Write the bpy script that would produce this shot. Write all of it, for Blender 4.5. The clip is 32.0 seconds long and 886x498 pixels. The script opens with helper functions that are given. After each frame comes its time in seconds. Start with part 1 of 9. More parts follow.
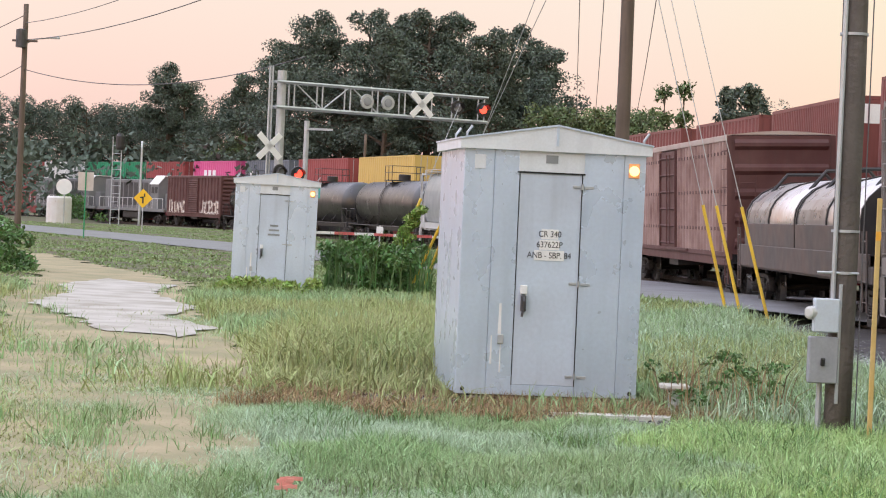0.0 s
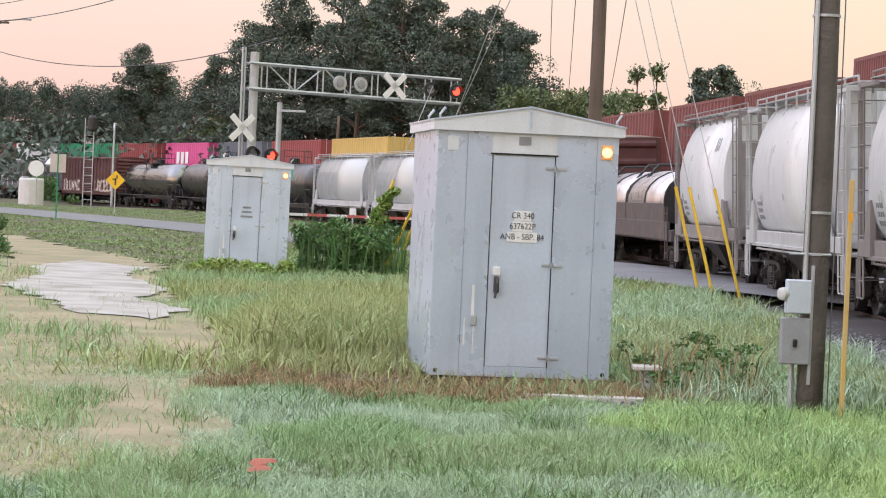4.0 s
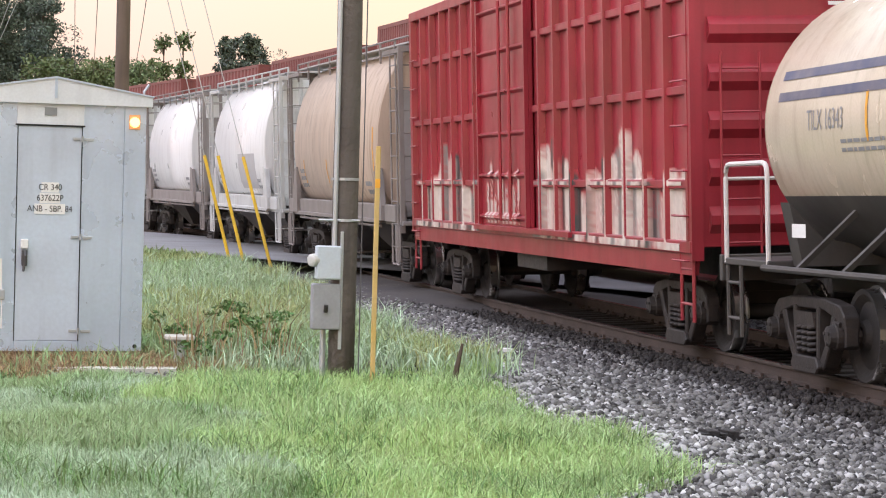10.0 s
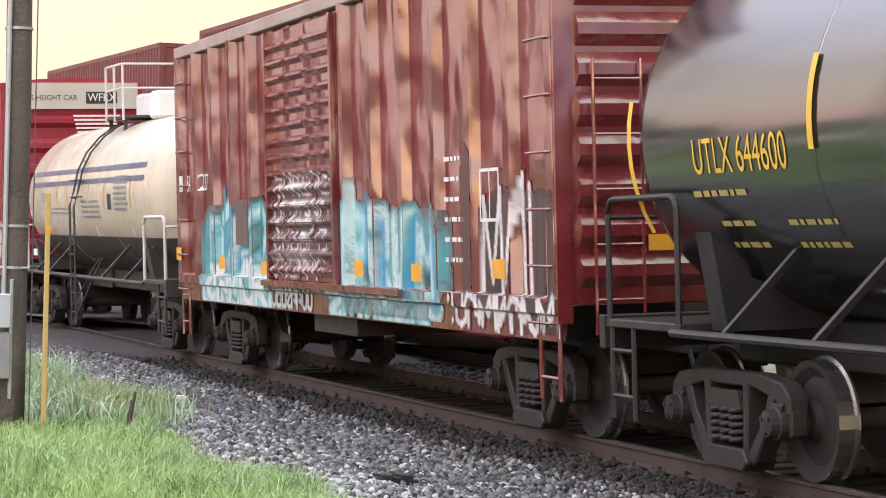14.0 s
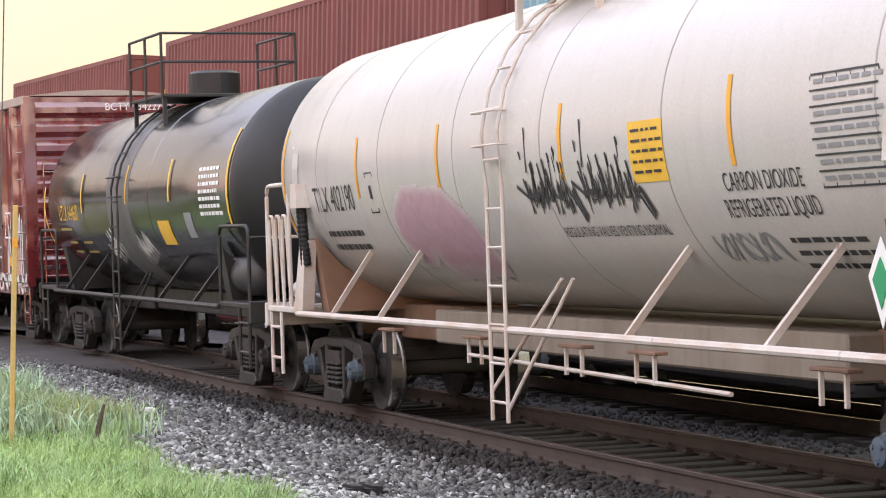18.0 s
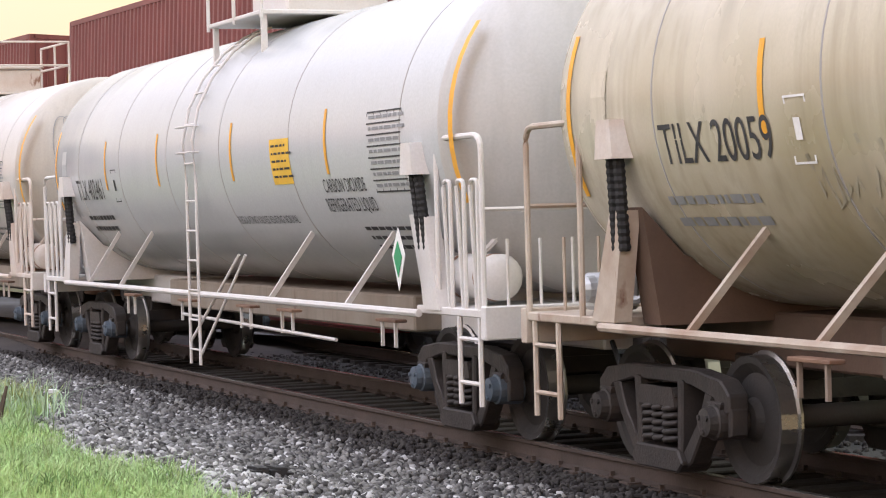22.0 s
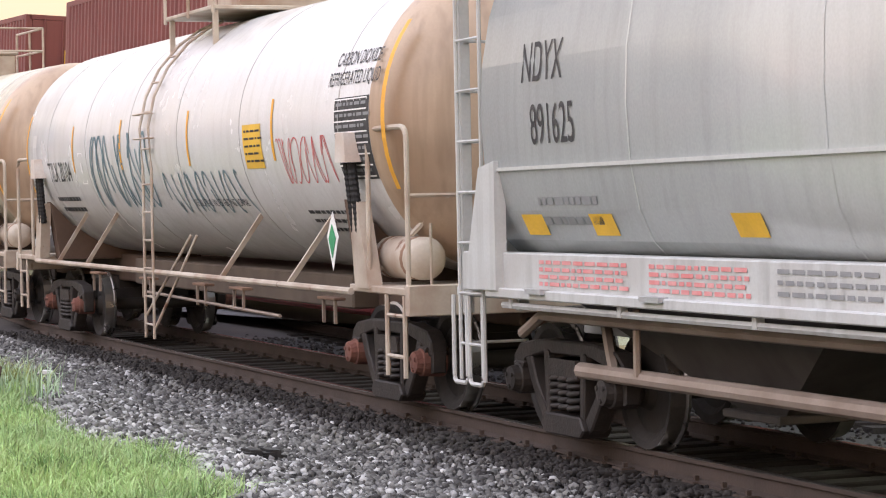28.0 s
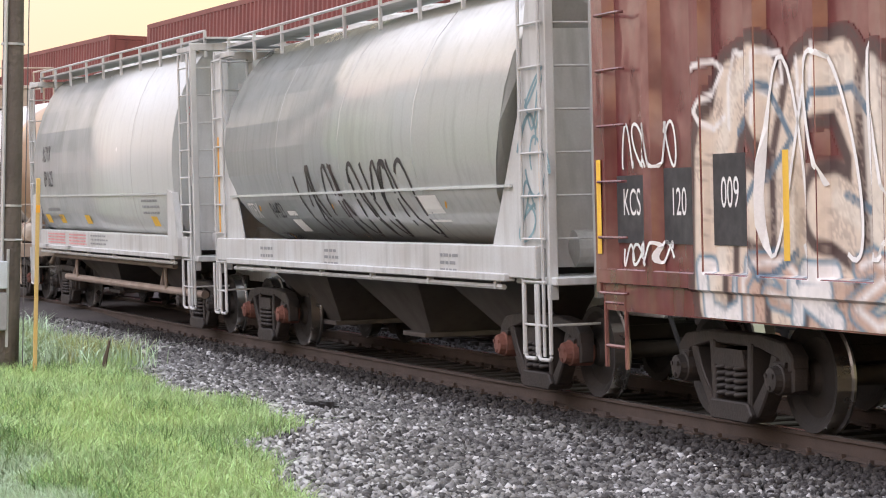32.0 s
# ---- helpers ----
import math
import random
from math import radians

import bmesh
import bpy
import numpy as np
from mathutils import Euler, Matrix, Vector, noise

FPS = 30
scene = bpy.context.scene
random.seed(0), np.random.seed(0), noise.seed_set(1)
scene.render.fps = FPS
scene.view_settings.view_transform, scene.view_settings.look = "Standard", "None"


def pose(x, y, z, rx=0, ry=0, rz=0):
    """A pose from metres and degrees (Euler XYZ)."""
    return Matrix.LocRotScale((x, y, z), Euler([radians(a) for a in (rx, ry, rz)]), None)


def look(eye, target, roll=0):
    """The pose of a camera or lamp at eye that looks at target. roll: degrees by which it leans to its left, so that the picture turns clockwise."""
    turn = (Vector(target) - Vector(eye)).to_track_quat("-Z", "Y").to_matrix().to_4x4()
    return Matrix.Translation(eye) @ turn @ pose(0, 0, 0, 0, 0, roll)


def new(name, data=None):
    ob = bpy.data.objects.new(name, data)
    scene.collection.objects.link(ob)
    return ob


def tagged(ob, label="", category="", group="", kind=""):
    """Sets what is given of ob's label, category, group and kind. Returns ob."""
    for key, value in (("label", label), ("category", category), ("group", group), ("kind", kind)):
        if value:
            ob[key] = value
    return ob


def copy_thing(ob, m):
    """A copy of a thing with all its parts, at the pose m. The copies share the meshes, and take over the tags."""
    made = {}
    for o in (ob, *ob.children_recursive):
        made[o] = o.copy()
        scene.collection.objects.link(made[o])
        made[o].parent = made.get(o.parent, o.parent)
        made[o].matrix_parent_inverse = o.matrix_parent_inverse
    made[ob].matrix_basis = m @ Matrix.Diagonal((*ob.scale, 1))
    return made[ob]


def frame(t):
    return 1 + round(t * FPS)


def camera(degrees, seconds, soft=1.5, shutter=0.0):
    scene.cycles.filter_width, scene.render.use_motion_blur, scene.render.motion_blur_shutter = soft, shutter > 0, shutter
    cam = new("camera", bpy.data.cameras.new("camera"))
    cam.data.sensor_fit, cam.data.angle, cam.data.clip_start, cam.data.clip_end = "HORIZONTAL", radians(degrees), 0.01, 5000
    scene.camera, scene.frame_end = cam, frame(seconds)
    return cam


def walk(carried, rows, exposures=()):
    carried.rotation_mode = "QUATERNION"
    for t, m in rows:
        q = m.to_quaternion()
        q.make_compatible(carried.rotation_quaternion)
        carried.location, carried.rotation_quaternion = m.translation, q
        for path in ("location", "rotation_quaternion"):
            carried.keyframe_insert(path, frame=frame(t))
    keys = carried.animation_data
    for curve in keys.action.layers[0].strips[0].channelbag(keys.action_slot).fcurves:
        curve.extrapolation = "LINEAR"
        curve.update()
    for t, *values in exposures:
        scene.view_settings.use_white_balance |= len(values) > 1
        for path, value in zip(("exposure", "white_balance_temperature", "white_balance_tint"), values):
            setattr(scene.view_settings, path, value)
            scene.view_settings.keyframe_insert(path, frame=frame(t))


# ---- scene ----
CAM_Z = 1.82
cam = camera(21.4, 32.0, 1.1)
PATH = [
    (0.0, pose(0, 0, CAM_Z, 89.22, -2.51, -0.00)),
    (0.5, pose(0, 0, CAM_Z, 89.22, -2.47, 0.09)),
    (1.0, pose(0, 0, CAM_Z, 89.22, -2.57, 0.09)),
    (1.5, pose(0, 0, CAM_Z, 89.24, -2.69, 0.03)),
    (2.0, pose(0, 0, CAM_Z, 89.23, -2.69, -0.04)),
    (2.5, pose(0, 0, CAM_Z, 89.16, -2.64, -0.11)),
    (3.0, pose(0, 0, CAM_Z, 89.02, -2.62, -0.26)),
    (3.5, pose(0, 0, CAM_Z, 88.89, -2.54, -0.46)),
    (4.0, pose(0, 0, CAM_Z, 88.80, -2.48, -0.66)),
    (4.5, pose(0, 0, CAM_Z, 88.74, -2.58, -0.78)),
    (6.5, pose(0, 0, CAM_Z, 88.52, -2.41, -0.74)),
    (7.0, pose(0, 0, CAM_Z, 88.45, -2.34, -0.98)),
    (7.5, pose(0, 0, CAM_Z, 88.42, -2.27, -1.68)),
    (8.0, pose(0, 0, CAM_Z, 88.39, -2.31, -3.01)),
    (8.5, pose(0, 0, CAM_Z, 88.33, -2.26, -4.94)),
    (9.0, pose(0, 0, CAM_Z, 88.32, -2.10, -7.09)),
    (9.5, pose(0, 0, CAM_Z, 88.36, -1.88, -9.52)),
    (10.0, pose(0, 0, CAM_Z, 88.44, -1.54, -12.13)),
    (10.5, pose(0, 0, CAM_Z, 88.57, -1.25, -14.57)),
    (11.0, pose(0, 0, CAM_Z, 88.69, -0.99, -16.81)),
    (11.5, pose(0, 0, CAM_Z, 88.83, -0.93, -18.43)),
    (12.0, pose(0, 0, CAM_Z, 88.98, -0.96, -19.41)),
    (12.5, pose(0, 0, CAM_Z, 89.16, -0.97, -19.87)),
    (13.0, pose(0, 0, CAM_Z, 89.38, -1.18, -20.03)),
    (13.5, pose(0, 0, CAM_Z, 89.59, -1.31, -20.07)),
    (14.0, pose(0, 0, CAM_Z, 89.76, -1.33, -20.10)),
    (14.5, pose(0, 0, CAM_Z, 89.89, -1.25, -20.14)),
    (16.5, pose(0, 0, CAM_Z, 90.14, -1.04, -20.53)),
    (17.0, pose(0, 0, CAM_Z, 90.14, -1.04, -20.65)),
    (17.5, pose(0, 0, CAM_Z, 90.09, -1.05, -20.76)),
    (18.0, pose(0, 0, CAM_Z, 90.02, -0.93, -20.88)),
    (18.5, pose(0, 0, CAM_Z, 89.98, -0.92, -21.05)),
    (19.0, pose(0, 0, CAM_Z, 89.95, -0.96, -21.29)),
    (19.5, pose(0, 0, CAM_Z, 89.94, -1.11, -21.62)),
    (20.0, pose(0, 0, CAM_Z, 89.91, -1.15, -22.00)),
    (20.5, pose(0, 0, CAM_Z, 89.88, -1.18, -22.42)),
    (21.0, pose(0, 0, CAM_Z, 89.82, -1.13, -22.77)),
    (21.5, pose(0, 0, CAM_Z, 89.73, -1.07, -23.02)),
    (22.0, pose(0, 0, CAM_Z, 89.61, -1.05, -23.19)),
    (22.5, pose(0, 0, CAM_Z, 89.49, -1.06, -23.32)),
    (23.0, pose(0, 0, CAM_Z, 89.41, -1.12, -23.43)),
    (23.5, pose(0, 0, CAM_Z, 89.42, -1.29, -23.51)),
    (24.0, pose(0, 0, CAM_Z, 89.52, -1.42, -23.54)),
    (24.5, pose(0, 0, CAM_Z, 89.64, -1.48, -23.54)),
    (25.0, pose(0, 0, CAM_Z, 89.69, -1.43, -23.53)),
    (25.5, pose(0, 0, CAM_Z, 89.69, -1.46, -23.49)),
    (27.5, pose(0, 0, CAM_Z, 89.37, -1.48, -23.41)),
    (28.0, pose(0, 0, CAM_Z, 89.22, -1.52, -23.30)),
    (28.5, pose(0, 0, CAM_Z, 89.11, -1.32, -23.17)),
    (29.0, pose(-0.79, -2.57, 1.81, 89.33, -1.55, -22.17)),
    (29.5, pose(-0.99, -3.22, 1.81, 89.35, -1.60, -21.92)),
    (30.0, pose(-1.28, -4.16, 1.81, 89.34, -1.40, -21.68)),
    (30.5, pose(-1.40, -4.45, 1.81, 89.28, -1.30, -21.58)),
    (31.0, pose(-1.40, -4.52, 1.81, 89.20, -1.20, -21.45)),
    (31.5, pose(-1.42, -4.55, 1.81, 89.20, -1.20, -21.49)),
    (32.0, pose(-1.42, -4.55, 1.81, 89.25, -1.20, -21.60)),
]
walk(cam, PATH, [(0.0, -0.2, 5900, 10), (8.0, -0.2, 5900, 10), (11.0, 0.12, 6050, 10), (17.0, 0.1, 6050, 10), (20.0, 0.0, 6100, 10), (32.0, 0.0, 6150, 10)])

# ---- sky and light ----
world = bpy.data.worlds.new("dusk_sky")
scene.world = world
world.use_nodes = True
wn, wl = world.node_tree.nodes, world.node_tree.links
wn.clear()
w_out = wn.new("ShaderNodeOutputWorld")
w_bg = wn.new("ShaderNodeBackground")
w_co = wn.new("ShaderNodeTexCoord")
w_sep = wn.new("ShaderNodeSeparateXYZ")
w_ramp = wn.new("ShaderNodeValToRGB")
w_sky = wn.new("ShaderNodeTexSky")
w_sky.sky_type, w_sky.sun_disc = "NISHITA", False
w_sky.sun_elevation, w_sky.sun_rotation = radians(4), radians(200)
w_mix = wn.new("ShaderNodeMix")
w_mix.data_type, w_mix.blend_type = "RGBA", "ADD"
w_mix.inputs[0].default_value = 0.06
w_side = wn.new("ShaderNodeMix")
w_side.data_type, w_side.blend_type = "RGBA", "MULTIPLY"
w_tint = wn.new("ShaderNodeValToRGB")
w_tint.color_ramp.elements[0].position, w_tint.color_ramp.elements[0].color = 0.54, (1.0, 0.99, 1.07, 1)
w_tint.color_ramp.elements[1].position, w_tint.color_ramp.elements[1].color = 0.70, (1.0, 1.03, 0.70, 1)
for p_, c_ in ((0.08, (1.90, 1.82, 1.86)), (0.28, (1.32, 1.27, 1.32)), (0.42, (1.02, 0.985, 1.08))):
    e = w_tint.color_ramp.elements.new(p_)
    e.color = (*c_, 1)
w_map = wn.new("ShaderNodeMapRange")
w_map.inputs[1].default_value, w_map.inputs[2].default_value = -1.0, 1.0
SKY = [(0.0, (0.88, 0.56, 0.50)), (0.03, (0.92, 0.60, 0.51)), (0.10, (0.95, 0.72, 0.55)), (0.24, (0.96, 0.78, 0.66)),
       (0.45, (1.50, 1.45, 1.50)), (1.0, (1.85, 1.86, 2.02))]
for i, (p, c) in enumerate(SKY):
    e = w_ramp.color_ramp.elements[i] if i < 2 else w_ramp.color_ramp.elements.new(p)
    e.position, e.color = p, (*c, 1)
wl.new(w_co.outputs["Generated"], w_sep.inputs[0])
wl.new(w_sep.outputs["Z"], w_ramp.inputs[0])
wl.new(w_sep.outputs["X"], w_map.inputs[0])
wl.new(w_map.outputs[0], w_tint.inputs[0])
w_side.inputs[0].default_value = 1.0
wl.new(w_ramp.outputs[0], w_side.inputs[6])
wl.new(w_tint.outputs[0], w_side.inputs[7])
wl.new(w_side.outputs[2], w_mix.inputs[6])
wl.new(w_sky.outputs[0], w_mix.inputs[7])
wl.new(w_mix.outputs[2], w_bg.inputs[0])
w_bg.inputs[1].default_value = 1.05
wl.new(w_bg.outputs[0], w_out.inputs[0])

sun = new("sun", bpy.data.lights.new("sun", "SUN"))
sun.data.energy, sun.data.angle, sun.data.color = 0.6, radians(110), (1.0, 0.88, 0.78)
sun.matrix_world = look((-30, -40, 26), (0, 0, 0))


# ---- materials ----
def mat(name, base, rough=0.6, metal=0.0, dirt=None, amt=0.4, scale=2.0, streak=0.0, bump=0.1, fine=40.0, island=0.0, spec=0.5, rust=None, rust_at=0.62, dent=0.0, ior=1.45):
    """Painted or raw surface: base colour, blotches and vertical streaks of dirt, fine grain and relief."""
    m = bpy.data.materials.new(name)
    m.use_nodes = True
    n, l = m.node_tree.nodes, m.node_tree.links
    p = n["Principled BSDF"]
    p.inputs["Roughness"].default_value, p.inputs["Metallic"].default_value = rough, metal
    p.inputs["Specular IOR Level"].default_value = spec
    p.inputs["IOR"].default_value = ior
    co = n.new("ShaderNodeTexCoord")

    def noise_at(sc, stretch=None, detail=5.0):
        t = n.new("ShaderNodeTexNoise")
        t.inputs["Scale"].default_value, t.inputs["Detail"].default_value = sc, detail
        if stretch:
            mp = n.new("ShaderNodeMapping")
            mp.inputs["Scale"].default_value = stretch
            l.new(co.outputs["Object"], mp.inputs[0])
            l.new(mp.outputs[0], t.inputs["Vector"])
        else:
            l.new(co.outputs["Object"], t.inputs["Vector"])
        return t.outputs["Fac"]

    def ramp(src, lo, hi):
        r = n.new("ShaderNodeMapRange")
        r.inputs[1].default_value, r.inputs[2].default_value = lo, hi
        l.new(src, r.inputs[0])
        return r.outputs[0]

    def blend(fac, a, b):
        x = n.new("ShaderNodeMix")
        x.data_type = "RGBA"
        if isinstance(fac, float):
            x.inputs[0].default_value = fac
        else:
            l.new(fac, x.inputs[0])
        for k, v in ((6, a), (7, b)):
            if isinstance(v, tuple):
                x.inputs[k].default_value = (*v, 1)
            else:
                l.new(v, x.inputs[k])
        return x.outputs[2]

    def times(src, k):
        x = n.new("ShaderNodeMath")
        x.operation = "MULTIPLY"
        l.new(src, x.inputs[0])
        x.inputs[1].default_value = k
        return x.outputs[0]

    d = dirt or tuple(c * 0.55 for c in base)
    col = blend(times(ramp(noise_at(scale), 0.38, 0.72), amt), base, d)
    if streak:
        col = blend(times(ramp(noise_at(1.0, (7, 7, 0.5), 3.0), 0.48, 0.75), streak), col, tuple(c * 0.5 for c in d))
    if rust:
        col = blend(ramp(noise_at(scale * 1.7, (1, 1, 0.5), 8.0), rust_at, rust_at + 0.06), col, rust)
    grain = noise_at(fine)
    col = blend(times(ramp(grain, 0.3, 0.7), 0.22), col, tuple(c * 0.6 for c in base))
    if island:
        g = n.new("ShaderNodeNewGeometry")
        hs = n.new("ShaderNodeHueSaturation")
        l.new(ramp_v(n, l, g.outputs["Random Per Island"], 1 - island, 1 + island), hs.inputs["Value"])
        l.new(ramp_v(n, l, g.outputs["Random Per Island"], 0.5 - island * 0.07, 0.5 + island * 0.05), hs.inputs["Hue"])
        l.new(col, hs.inputs["Color"])
        col = hs.outputs[0]
    l.new(col, p.inputs["Base Color"])
    l.new(ramp_v(n, l, noise_at(scale * 2.3), max(rough - 0.12, 0.04), min(rough + 0.15, 1)), p.inputs["Roughness"])
    if bump:
        b = n.new("ShaderNodeBump")
        b.inputs["Strength"].default_value, b.inputs["Distance"].default_value = bump, 0.02
        l.new(grain, b.inputs["Height"])
        l.new(b.outputs[0], p.inputs["Normal"])
        if dent:
            b2 = n.new("ShaderNodeBump")
            b2.inputs["Strength"].default_value, b2.inputs["Distance"].default_value = 1.0, dent
            l.new(noise_at(1.5, (1, 1, 0.6), 1.5), b2.inputs["Height"])
            l.new(b2.outputs[0], b.inputs["Normal"])
    return m


def ramp_v(n, l, src, lo, hi):
    r = n.new("ShaderNodeMapRange")
    r.inputs[3].default_value, r.inputs[4].default_value = lo, hi
    l.new(src, r.inputs[0])
    return r.outputs[0]


def glow(name, color, strength):
    m = bpy.data.materials.new(name)
    m.use_nodes = True
    p = m.node_tree.nodes["Principled BSDF"]
    p.inputs["Base Color"].default_value = (*color, 1)
    p.inputs["Emission Color"].default_value = (*color, 1)
    p.inputs["Emission Strength"].default_value = strength
    return m


